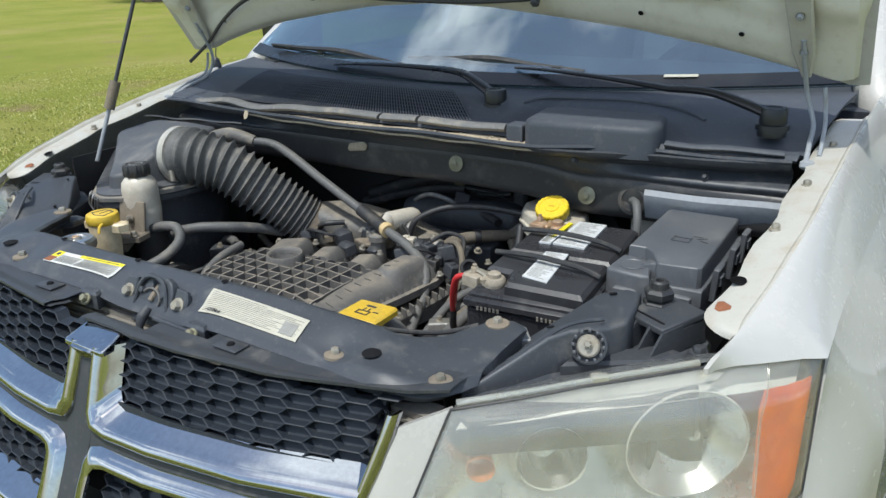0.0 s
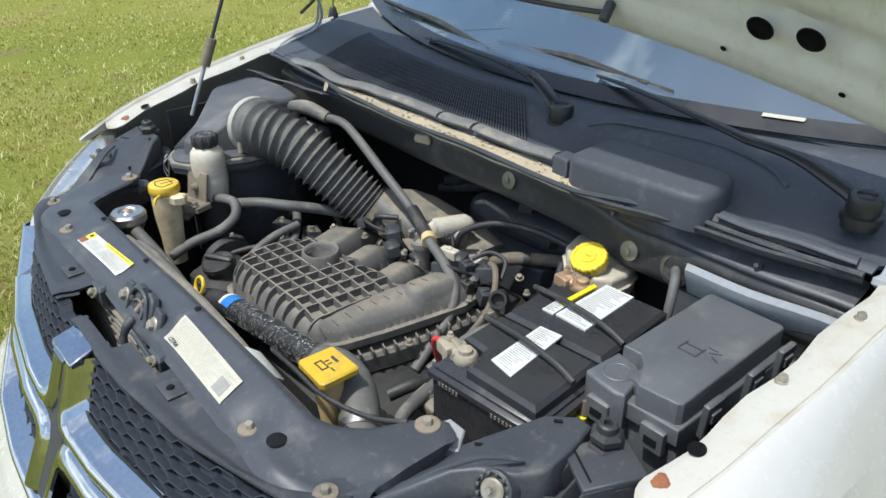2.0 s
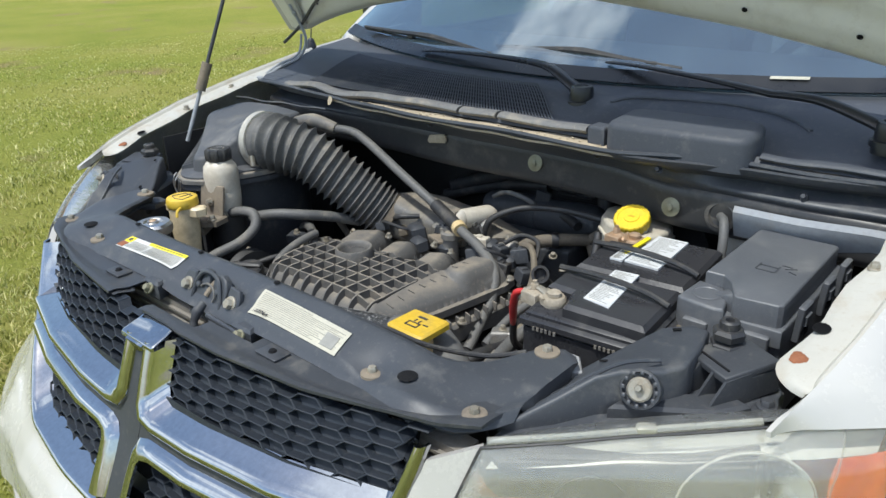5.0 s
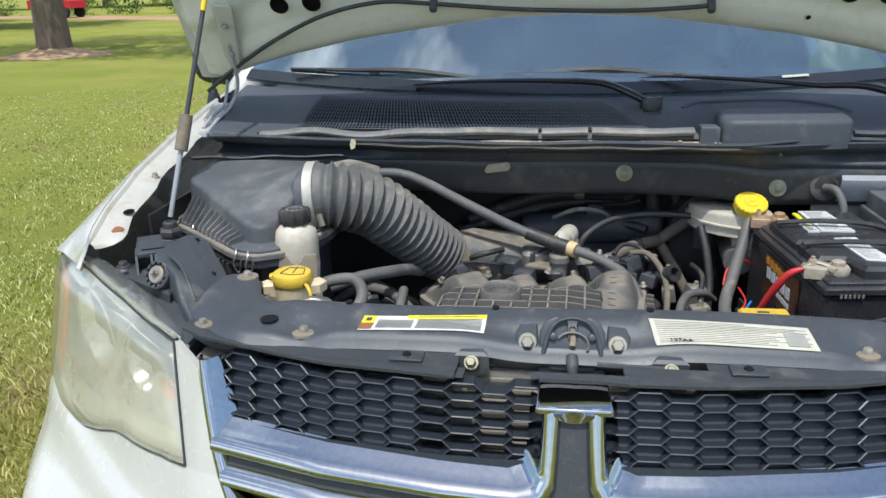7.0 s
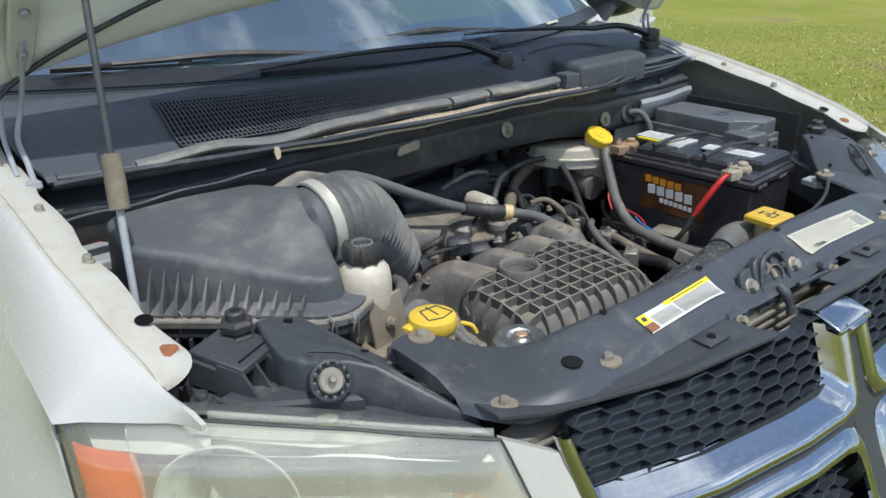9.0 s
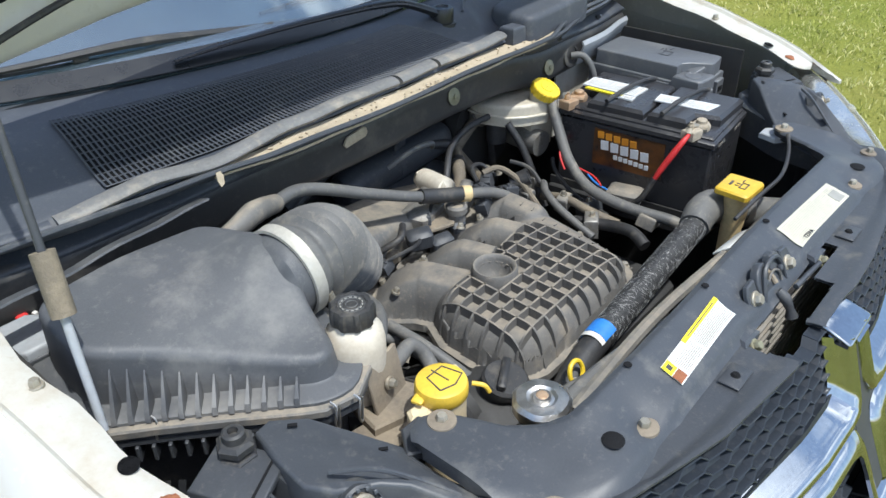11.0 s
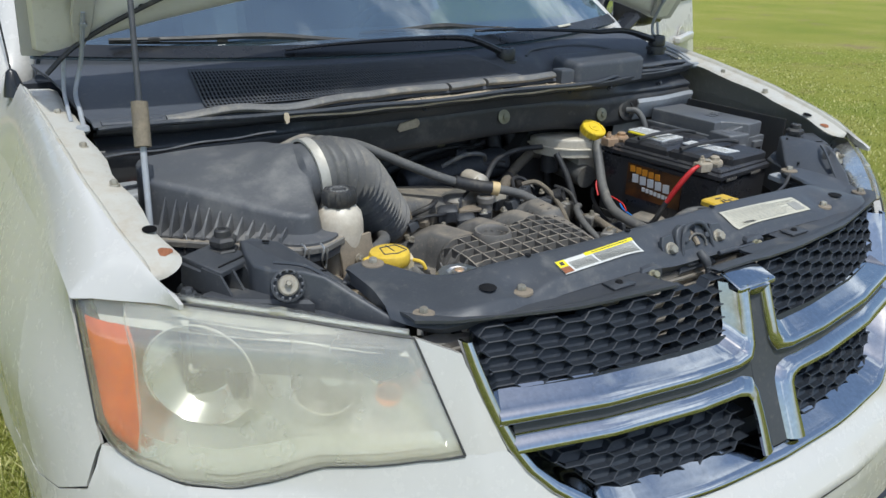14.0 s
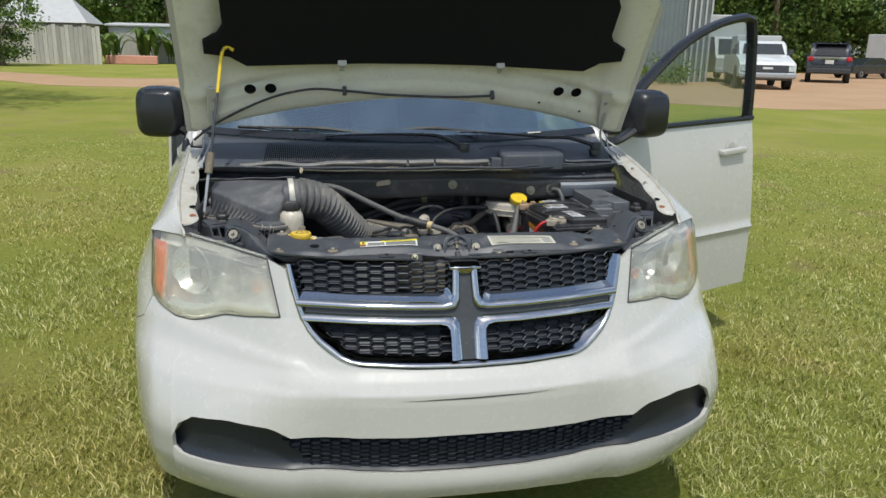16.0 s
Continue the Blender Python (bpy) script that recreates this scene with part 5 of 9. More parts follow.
def radiator_cover():
    us = steps(-.53, .53, 107)
    ts = [0, .05, .1, .16, .22, .3, .4, .5, .6, .7, .8, .88, .92, .96, 1]

    def fn(x, t):
        y = front_edge(x) + (rear_edge(x) - front_edge(x)) * t
        return (x, y, cover_z(x, y))
    holes = [(.40, .122, .011), (-.40, .122, .011)] + [(x, .163, .0045) for x in (-.30, -.10, .10)]
    s = pierced(fn, us, ts, lambda p: False, .02)
    ob = part("radiator_cover", s, cover_plastic, van, "satin black radiator support cover", 50)
    for x, y, r in holes:
        h = Shape().lathe([(0, 0), (r, 0), (r * 1.12, -.001)], (x, y, cover_z(x, y) + .003), (0, 0, 0), 24)
        part("cover_hole", h, liner, ob, "dark hole")
    for x, y, r in ((-.35, .112, .011), (.35, .112, .010), (-.49, .277, .011), (.49, .277, .011), (-.497, .127, .010), (.497, .127, .010)):
        part("bolt_washer", Shape().lathe([(r * 1.5, -.002), (r * 1.45, .0012), (r * 1.0, .0022), (0, .0024)], (x, y, cover_z(x, y) + .0005), (0, 0, 0), 20), tan_grime, ob, "dirty flat washer")
        part("bolt", Shape().bolt((x, y, cover_z(x, y) - .0005), r * .82), zinc, ob, "zinc plated hex bolt")

    def shield(x, t):
        y0 = front(x, .972) + .010 + .006 * math.exp(-(x / .05) ** 4)
        y1 = lerp(abs(x), [0, .30, .40, .46, .50, .525], [.094, .090, .088, .125, .185, .235])
        y = y0 + (max(y1, y0 + .01) - y0) * t
        return (x, y, .9725 - .005 * ease(t, .1, .5) + .006 * ease(abs(x), .3, .5))
    sh = pierced(shield, steps(-.52, .52, 105), steps(0, 1, 25), lambda p: (-.135 < p.x < -.045 and .020 < p.y < .10) or (-.05 < p.x < .055 and .045 < p.y < .10) or (.05 < p.x < .16 and .072 < p.y < .10), .004)
    sb = part("grille_shield", sh, black_plastic, van, "flat matt black panel above the grille")
    for x in (-.205, .205):
        part("clip_plate", Shape().box((x, .072, .970), (.042, .026, .004), (0, 0, 0), .001), black_plastic, sb, "small clip plate")
        part("clip_pin", Shape().lathe([(.006, 0), (.004, .003), (0, .003)], (x, .072, .972), (0, 0, 0), 10), liner, sb)
    return ob


cover_ob = radiator_cover()


def in_quad(q, u, v):
    """Place in a four-cornered label: u along its first edge, v across."""
    a, b, c, d = (Vector(p) for p in q)
    return (a + (b - a) * u) * (1 - v) + (d + (c - d) * u) * v


def on_cover(q, u0, u1, v0, v1, lift):
    """A thin patch of a label, lying on the moulded cover."""
    def fn(u, v):
        p = in_quad(q, u, v)
        return (p.x, p.y, cover_z(p.x, p.y) + lift)
    return Shape().sheet(fn, steps(u0, u1, max(2, int((u1 - u0) * 18))), steps(v0, v1, max(2, int((v1 - v0) * 8))), .0006)


def sticker(name, corners, mat, parent, label):
    return part(name, on_cover(corners, 0, 1, 0, 1, .0022), mat, parent, label)


def print_bars(parent, q, bars, mat, lift):
    for bar in bars:
        part("printed_bar", on_cover(q, *bar, lift), mat, parent)


qa = [(-.276, .106), (-.112, .114), (-.110, .146), (-.272, .136)]
sa = sticker("coolant_label", qa, paper, cover_ob, "white service label with a yellow band")
print_bars(sa, qa, [(.36, 1, .80, 1), (.0, .105, .50, .97)], yellow_ink, .0030)
print_bars(sa, qa, [(.0, .105, .04, .46)], rust, .0030)
rows_a = [(.45, .97, v, v + .026) for v in (.10, .17, .24, .31, .38, .45, .52, .59, .66, .73)]
print_bars(sa, qa, rows_a + [(.13, .42, v, v + .026) for v in (.12, .2, .28, .36, .44, .52, .60, .68)], pale_ink, .0034)
print_bars(sa, qa, [(.03, .075, .62, .85), (.44, .93, .875, .915)], ink, .0034)
qb = [(.103, .106), (.293, .101), (.287, .138), (.096, .145)]
sbk = sticker("emission_label", qb, old_paper, cover_ob, "yellowed white data label")
print_bars(sbk, qb, [(.03, u1, v, v + .012) for v, u1 in ((.10, .75), (.17, .70), (.24, .97), (.31, .78), (.38, .76), (.45, .97), (.52, .7), (.59, .78), (.66, .97), (.73, .9), (.80, .97), (.88, .6))] + [(.82, .95, .1, .62)], pale_ink, .0030)


def writing(text, size, m, mat, parent):
    cu = bpy.data.curves.new("writing", "FONT")
    cu.body, cu.size, cu.extrude = text, size, .0003
    tmp = bpy.data.objects.new("writing", cu)
    scene.collection.objects.link(tmp)
    bpy.context.view_layer.update()
    me = bpy.data.meshes.new_from_object(tmp)
    bpy.data.objects.remove(tmp)
    me.transform(m)
    me.materials.append(mat)
    ob = new("writing", me)
    ob.parent = parent
    return ob


writing("127AA", .010, pose(.118, .1065, cover_z(.135, .11) + .0042, 0, 0, -2), ink, sbk)

# latch
lt = Shape()
lt.cushion([(-.026, -.004), (.026, -.004), (.036, .006), (.041, .022), (.041, .044), (.034, .058), (.022, .064), (.010, .062), (.0055, .056), (.005, .034), (.0, .030), (-.005, .034), (-.0055, .056), (-.010, .062), (-.022, .064), (-.034, .058), (-.041, .044), (-.041, .022), (-.036, .006)], -.008, .003, .003, 3, pose(0, .098, .950, 64, 0, 0))
latch = part("bonnet_latch", lt, cover_plastic, van, "black bonnet latch")
lm = pose(0, .098, .950, 64, 0, 0)
for k in (-1, 1):
    part("latch_rivet", Shape().lathe([(.005, .005), (.0045, .008), (.002, .009)], lm @ Vector((k * .024, .038, 0)), (64, 0, 0), 14), cover_plastic, latch, "round rivet")
part("latch_fold", Shape().tube([lm @ Vector(p) for p in ((-.036, .016, .003), (-.030, .040, .006), (-.020, .056, .007), (.0, .062, .008), (.020, .056, .007), (.030, .040, .006), (.036, .016, .003))], .0034, 8, 6), cover_plastic, latch)
part("latch_lip", Shape().slab([(-.044, -.012), (.044, -.012), (.040, .004), (-.040, .004)], -.012, -.002, .002, lm), black_plastic, latch)
part("latch_spring", Shape().tube([lm @ Vector((.020 * math.cos(a), .028 + .016 * math.sin(a), .006)) for a in steps(-.4, 2.6, 14)], .0018, 6, 2), dusty_plastic, latch, "bent spring wire")
for k in (-1, 1):
    ear = part("latch_plate", Shape().slab([(k * .040, .0), (k * .068, .004), (k * .072, .04), (k * .066, .052), (k * .044, .054)], -.006, .001, .002, lm), cover_plastic, latch)
    part("bolt", Shape().bolt(lm @ Vector((k * .056, .030, .001)), .011, (64, 0, 0)), zinc, ear, "zinc plated hex bolt")
part("latch_claw", Shape().tube([lm @ Vector(p) for p in ((0, .050, -.006), (.001, .036, .002), (0, .026, .006))], .0042, 8), tan_grime, latch, "dusty steel claw")
part("release_lever", Shape().tube([lm @ Vector(p) for p in ((0, .014, .006), (0, .002, .013), (.001, -.014, .015), (.002, -.026, .014))], [.0075, .008, .0055, .009], 14, 6), black_plastic, latch, "black release lever with a round end")
part("latch_rod", Shape().tube([(.03, .085, .962), (.11, .08, .962)], .004, 8), cover_plastic, latch)
for x in (-.125, .118):
    part("side_bracket", Shape().slab([(x - .022, .083), (x + .022, .083), (x + .014, .105), (x - .014, .105)], .945, .972, .004), cover_plastic, latch)
    part("bolt", Shape().bolt((x, .080, .960), .009, (50, 0, 0)), old_zinc, latch, "dirty hex bolt")

core = Shape().box((0, .115, .70), (1.0, .03, .48))
rad = part("radiator", core, fins, van, "dusty radiator core")
for i in range(30):
    part("radiator_tube", Shape().box((0, .096, .48 + i * .0155), (.98, .006, .004)), fins, rad)
part("condenser_tank", Shape().box((0, .118, .95), (.9, .03, .02), (0, 0, 0), .006), fins, rad, "tan condenser edge")
shroud = Shape()
shroud.sheet(lambda x, t: (x, .185 + .055 * t + .02 * math.sin(x * 7) * t, lerp(t, [0, .3, 1], [.955, .935, .80]) - .02 * abs(x)), steps(-.44, .44, 30), steps(1, 0, 8), .004)
shroud.tube([(-.34, .205, .93), (-.12, .225, .915), (.06, .222, .91), (.24, .205, .915)], .009, 8)
part("fan_shroud", shroud, dusty_plastic, van, "dusty fan shroud")
lb = Shape().box((.165, .222, .915), (.085, .032, .004), (-42, 0, -4), .001)
part("shroud_label", lb, paper, van, "white label on the fan shroud")


def headlamp_panel(k):
    out = [(.515, .115), (.545, .108), (.62, .165), (.70, .228), (.755, .275), (.752, .335), (.738, .395), (.715, .425), (.66, .432), (.60, .405), (.545, .318), (.528, .285), (.522, .23), (.512, .175)]
    s = Shape()
    s.slab([(k * x, y) for x, y in out], .90, lambda x, y: .950 + .016 * ease(y, .16, .33), .004)
    ob = part("headlamp_panel", s, cover_plastic, van, "moulded black panel behind the headlamp")

    def arm_z(x, y):
        return .962 + .050 * ease(abs(x), .515, .605) + .003 * ease(y, .29, .37)
    arm = Shape().cushion([(k * x, y) for x, y in ((.511, .150), (.530, .158), (.560, .192), (.586, .232), (.606, .252), (.640, .278), (.655, .305), (.652, .352), (.643, .395), (.622, .398), (.592, .372), (.556, .335), (.526, .300), (.534, .286), (.534, .250), (.520, .205))], .93, arm_z, .005, 4)
    arm_ob = part("sloping_arm", arm, cover_plastic, ob, "smooth sloping plastic arm", 45)
    part("arm_fold", Shape().tube([(k * x, y, arm_z(x, y) + .0005) for x, y in ((.545, .205), (.575, .245), (.598, .272), (.628, .300))], .0028, 6, 5), cover_plastic, arm_ob)
    for x, y in ((.556, .30), (.612, .372)):
        part("clip_slot", Shape().box((k * x, y, arm_z(x, y) + .0004), (.010, .004, .0016), (0, 0, k * 40)), liner, arm_ob)
    bm_ = pose(k * .682, .368, .988, 6, 0, k * -28)
    plate_s = Shape().cushion([(-.034, -.034), (.034, -.034), (.036, .040), (-.032, .040)], .012, .020, .003, 3, bm_)
    blk = part("mount_block", plate_s, black_plastic, ob)
    for gx in (-.034, -.011, .012, .034):
        part("gusset", Shape().add([bm_ @ Vector(p) for gx_ in (gx - .0018, gx + .0018) for p in ((gx_, -.070, -.026), (gx_, -.034, .016), (gx_, .0, .016), (gx_, .0, -.026))], [(0, 1, 2, 3), (7, 6, 5, 4), (0, 4, 5, 1), (1, 5, 6, 2), (2, 6, 7, 3), (3, 7, 4, 0)]), black_plastic, blk)
    part("gusset_foot", Shape().box(bm_ @ Vector((0, -.045, -.025)), (.086, .060, .008), (6, 0, k * -28), .002), black_plastic, blk)
    part("block_wall", Shape().box(bm_ @ Vector((0, .012, -.006)), (.070, .056, .036), (6, 0, k * -28), .003), black_plastic, blk)
    part("slot", Shape().box(bm_ @ Vector((0, -.022, .0206)), (.050, .0025, .0015), (6, 0, k * -28)), liner, ob)
    kn = Shape().lathe([(.021, .0), (.021, .003), (.019, .005), (.013, .006), (.013, .009), (.019, .010), (.020, .018), (.016, .022), (.012, .023)], (k * .667, .391, 1.006), (0, 0, 0), 6)
    kn.lathe([(.012, .022), (.0115, .031), (.009, .033), (.0055, .033), (.0045, .026), (0, .026)], (k * .667, .391, 1.006), (0, 0, 0), 20)
    part("bump_stop", kn, rubber, ob, "black rubber bump stop", 30)
    tilt = (62, 0, k * 15)
    adj = Shape().lathe([(.0225, -.016), (.0225, .008), (.0195, .010), (.018, .004), (0, .004)], (k * .625, .262, .992), tilt, 36)
    a = part("adjuster", adj, black_plastic, ob, "black lamp adjuster ring")
    am_ = pose(k * .625, .262, .992, *tilt)
    for i in range(12):
        w_ = i * math.pi / 6
        part("adjuster_tooth", Shape().box(am_ @ Vector((.0185 * math.cos(w_), .0185 * math.sin(w_), .008)), (.004, .0045, .006), tilt, .0008), cover_plastic, a)
    disc = Shape().lathe([(.0140, .003), (.0140, .010), (.012, .012), (0, .012)], (k * .625, .262, .992), tilt, 24)
    part("adjuster_disc", disc, zinc, a, "pale adjuster disc")
    part("bolt", Shape().bolt(am_ @ Vector((0, .002, .011)), .006, tilt, 1.2), zinc, a)
    part("corner_bolt", Shape().bolt((k * .735, .345, .972), .011), black_plastic, ob)
    part("corner_post", Shape().lathe([(.017, .94), (.016, .968), (.012, .972)], (k * .735, .345, 0), (0, 0, 0), 18), black_plastic, ob)
    low = Shape().slab([(k * x, y) for x, y in ((.56, .122), (.75, .268), (.748, .30), (.55, .16))], .935, .955, .004)
    part("lamp_shelf", low, black_plastic, ob)
    web = Shape().slab([(k * x, y) for x, y in ((.600, .235), (.70, .300), (.722, .335), (.69, .345), (.640, .300), (.602, .256))], .94, .974, .004)
    part("panel_web", web, black_plastic, ob)
    strip = Shape().slab([(k * x, y) for x, y in ((.476, .285), (.50, .262), (.535, .288), (.512, .318), (.484, .318))], .955, .966, .002)
    part("metal_tab", strip, grey_metal if k > 0 else black_plastic, ob, "painted metal tab")
    return ob


for side in (-1, 1):
    headlamp_panel(side)

# ---- air filter housing and intake hose ----
abx = thing("air_filter_housing", "dusty black air filter housing with ribbed sides", "filter housing", (-.61, .55, .75))
LID = [(-.716, .605), (-.712, .586), (-.703, .573), (-.66, .538), (-.60, .485), (-.548, .436), (-.536, .426), (-.522, .422), (-.509, .430), (-.501, .447), (-.491, .49), (-.478, .525), (-.473, .555), (-.473, .60), (-.478, .645), (-.488, .672), (-.505, .688), (-.60, .70), (-.69, .69), (-.712, .67)]


def grown(outline, d):
    """An outline (clockwise or not) moved outwards by d."""
    mid = sum((Vector(p) for p in outline), Vector((0, 0))) / len(outline)
    out = []
    for i, p in enumerate(outline):
        a, b = (Vector(p) - Vector(outline[i - 1])).normalized(), (Vector(outline[(i + 1) % len(outline)]) - Vector(p)).normalized()
        nrm = Vector((a.y + b.y, -a.x - b.x)).normalized()
        if nrm.dot(Vector(p) - mid) < 0:
            nrm = -nrm
        out.append(tuple(Vector(p) + nrm * d))
    return out


def lid_z(x, y):
    return 1.026 + .042 * ease(y, .42, .60) + .010 * ease(y, .56, .70) + .031 * math.exp(-((x + .46) / .085) ** 2 - ((y - .56) / .072) ** 2)


def close_curve(pts, n):
    """A closed smooth line through the points."""
    out = []
    for i in range(len(pts)):
        a, b, c, d = (Vector(pts[(i + q) % len(pts)]) for q in (-1, 0, 1, 2))
        for q in range(n):
            f = q / n
            out.append(tuple(.5 * (2 * b + (c - a) * f * .6 + (6 * c - 6 * b - 1.2 * (c - a) - .6 * (d - b)) * f * f + (4 * b - 4 * c + .6 * (c - a) + .6 * (d - b)) * f ** 3)))
    return out


lid_s = Shape()
mid_pt = Vector((-.595, .57))
edge = close_curve(LID, 4)
n_l, round_ = len(edge), .011
vs, fs, n_r = [], [], 0
rings = [(.036, .982, 0), (.036, .990, 0), (.033, .992, 0), (.012, .993, 0), (.0085, .995, 0)]
rings += [(.005 - round_ * (1 - math.cos(a)), None, -round_ * (1 - math.sin(a))) for a in steps(0, math.pi / 2, 7)] + [(-.012, None, 0)]
for d, level, dz in rings:
    for ox, oy in grown(edge, d):
        vs.append((ox, oy, level if level else lid_z(ox, oy) + dz))
    n_r += 1
for k in (.9, .82, .74, .66, .55, .4, .2):
    for x, y in edge:
        p = mid_pt + (Vector((x, y)) - mid_pt) * k
        vs.append((p.x, p.y, lid_z(p.x, p.y)))
    n_r += 1
for j in range(n_r - 1):
    fs += [(j * n_l + i, j * n_l + (i + 1) % n_l, (j + 1) * n_l + (i + 1) % n_l, (j + 1) * n_l + i) for i in range(n_l)]
fs.append(tuple((n_r - 1) * n_l + i for i in range(n_l)))
lid_s.add(vs, fs)
part("lid", lid_s, lid_plastic, abx, "smooth black lid", 50)
base = Shape()
base.slab(grown(LID, .012), .76, .968, .004)
part("base", base, black_plastic, abx)
part("clamp_rim", Shape().slab(grown(LID, .046), .976, .986, .002), dusty_plastic, abx, "dusty joint rim")
part("lower_rim", Shape().slab(grown(LID, .043), .962, .974, .002), black_plastic, abx, "black lower joint rim")


def gusset(foot, out, along, low, high, reach, wide):
    """A three-cornered fin that leans on the wall at foot."""
    vs_ = []
    for k_ in (-1, 1):
        a_ = along * (wide / 2 * k_)
        vs_ += [foot + a_ * 1.0 + Vector((0, 0, low)), foot + out * reach + a_ * 1.0 + Vector((0, 0, low)), foot + out * (reach - .002) + a_ * .9 + Vector((0, 0, low + .010)), foot + out * .005 + a_ * .3 + Vector((0, 0, high))]
    return Shape().add(vs_, [(0, 1, 2, 3), (7, 6, 5, 4), (0, 4, 5, 1), (1, 5, 6, 2), (2, 6, 7, 3), (3, 7, 4, 0)])


for a, b, n in (((-.703, .573), (-.545, .433), 12), ((-.507, .432), (-.497, .48), 2)):
    a, b = Vector(a), Vector(b)
    d = (b - a).normalized()
    out = Vector((d.y, -d.x))
    if out.dot(a - mid_pt) < 0:
        out = -out
    for i in range(n):
        p = a.lerp(b, (i + .5) / n)
        top = lid_z(p.x, p.y) - .022
        part("rib", gusset(Vector((p.x, p.y, 0)), Vector((out.x, out.y, 0)), Vector((d.x, d.y, 0)), .989, top, .037, .0058), lid_plastic, abx)
        if n > 5:
            part("lower_rib", Shape().box((p.x + out.x * .03, p.y + out.y * .03, .950), (.004, .03, .022), (0, 0, math.degrees(math.atan2(d.y, d.x))), .001), black_plastic, abx)
for p in ((-.552, .385), (-.527, .374), (-.69, .520)):
    part("wire_clip", Shape().tube([(p[0], p[1], .994), (p[0] + .002, p[1] - .008, .988), (p[0] - .003, p[1] - .010, .970), (p[0] + .004, p[1] - .006, .955), (p[0] + .010, p[1] - .003, .985)], .0016, 6), steel, abx, "wire clip")
neck = duct([((-.500, .556, 1.020), .046, .046, .55), ((-.486, .556, 1.036), .056, .056, .8), ((-.474, .556, 1.041), .058, .058, 1), ((-.455, .558, 1.043), .0585, .0585, 1)])
part("outlet_neck", neck, lid_plastic, abx, "round outlet neck")

hs = thing("intake_hose", "ribbed black rubber air intake hose with light dust", "hose", (-.34, .63, .92))
path = [Vector(p) for p in ((-.472, .557, 1.042), (-.428, .564, 1.041), (-.372, .598, 1.017), (-.325, .634, .972), (-.283, .668, .925), (-.248, .694, .888), (-.228, .71, .868))]
line, rr = [], []
N = 420
for i in range(N + 1):
    t = i / N * (len(path) - 1)
    j = min(int(t), len(path) - 2)
    f = t - j
    p0, p1, p2, p3 = path[max(j - 1, 0)], path[j], path[j + 1], path[min(j + 2, len(path) - 1)]
    line.append(.5 * ((2 * p1) + (p2 - p0) * f + (2 * p0 - 5 * p1 + 4 * p2 - p3) * f * f + (3 * p1 - p0 - 3 * p2 + p3) * f ** 3))
    s = i / N
    cuff = ease(s, .10, .14) * (1 - ease(s, .88, .92))
    wave = 1 - 2 * abs(math.sin(s ** 1.05 * math.pi * 23)) ** .9
    rr.append(.0605 - .0095 * s + cuff * .0064 * wave)
part("bellows", Shape().sweep(line, rr, 36, False), hose_rubber, hs, "ribbed rubber bellows", 60)
for s, mat in ((.055, clamp_cream), (.94, tan_grime)):
    i = int(s * N)
    d = (line[i + 1] - line[i - 1]).normalized()
    c = Shape().sweep([line[i] - d * .009, line[i] - d * .0085, line[i] - d * .006, line[i] + d * .006, line[i] + d * .0085, line[i] + d * .009], [rr[i], rr[i] + .0042, rr[i] + .0036, rr[i] + .0036, rr[i] + .0042, rr[i]], 44, False)
    part("hose_clamp", c, mat, hs, "worm drive hose clamp")
    part("clamp_screw", Shape().tube([line[i] + Vector((.02, -.052, -.02)), line[i] + Vector((.026, -.055, -.042))], .006, 8), zinc, hs)

br = thing("breather_pipe", "dusty black breather hose with a foam sleeve", "hose", (-.1, .69, .9))
pts = [(-.375, .688, 1.055), (-.33, .70, 1.052), (-.281, .70, 1.036), (-.18, .697, .985), (-.075, .690, .937), (.018, .660, .914), (.085, .645, .892), (.128, .632, .862), (.148, .60, .825), (.157, .555, .795), (.17, .50, .765)]
part("pipe", Shape().tube(pts, .0098, 12, 8), hose_rubber, br)
part("elbow", Shape().tube([(-.525, .676, 1.035), (-.495, .664, 1.052), (-.462, .660, 1.064), (-.425, .668, 1.070), (-.398, .680, 1.063), (-.37, .689, 1.055)], [.012, .013, .0145, .0165, .0155, .013], 12, 5), dusty_plastic, br, "dusty tan elbow")
part("sleeve", Shape().tube([(-.072, .690, .936), (-.03, .678, .924), (.012, .663, .915)], .0138, 14), rubber, br, "foam sleeve")
part("tie_band", Shape().tube([(.010, .665, .9155), (.024, .657, .9125)], .0150, 14), tan_plastic, br, "pale plastic band")

# ---- engine ----
eng = thing("engine", "dusty engine with a ribbed black plastic intake manifold", "engine", (0, .5, .42))
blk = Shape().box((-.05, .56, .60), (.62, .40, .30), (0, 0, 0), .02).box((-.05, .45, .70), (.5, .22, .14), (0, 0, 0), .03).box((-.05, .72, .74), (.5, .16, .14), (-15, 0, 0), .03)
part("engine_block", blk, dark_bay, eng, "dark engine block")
HOLE = (-.113, .494)
DOME = [(-.236, .375), (-.222, .352), (-.195, .341), (-.10, .336), (.0, .337), (.045, .343), (.080, .362), (.100, .40), (.118, .47), (.133, .55), (.146, .63), (.140, .66), (.115, .672), (.085, .665), (.07, .62), (.04, .57), (-.03, .556), (-.10, .553), (-.17, .553), (-.215, .535), (-.238, .49), (-.244, .43)]
RUNS = [([(-.15, .50), (-.180, .59), (-.228, .652)], .046), ([(-.06, .52), (-.078, .59), (-.118, .648)], .035), ([(.03, .53), (.016, .59), (-.022, .652)], .035), ([(.095, .57), (.100, .63), (.062, .678)], .038)]
gx_, gy_ = np.meshgrid(np.arange(-.300, .1901, .0028), np.arange(.310, .7251, .0028), indexing="ij")


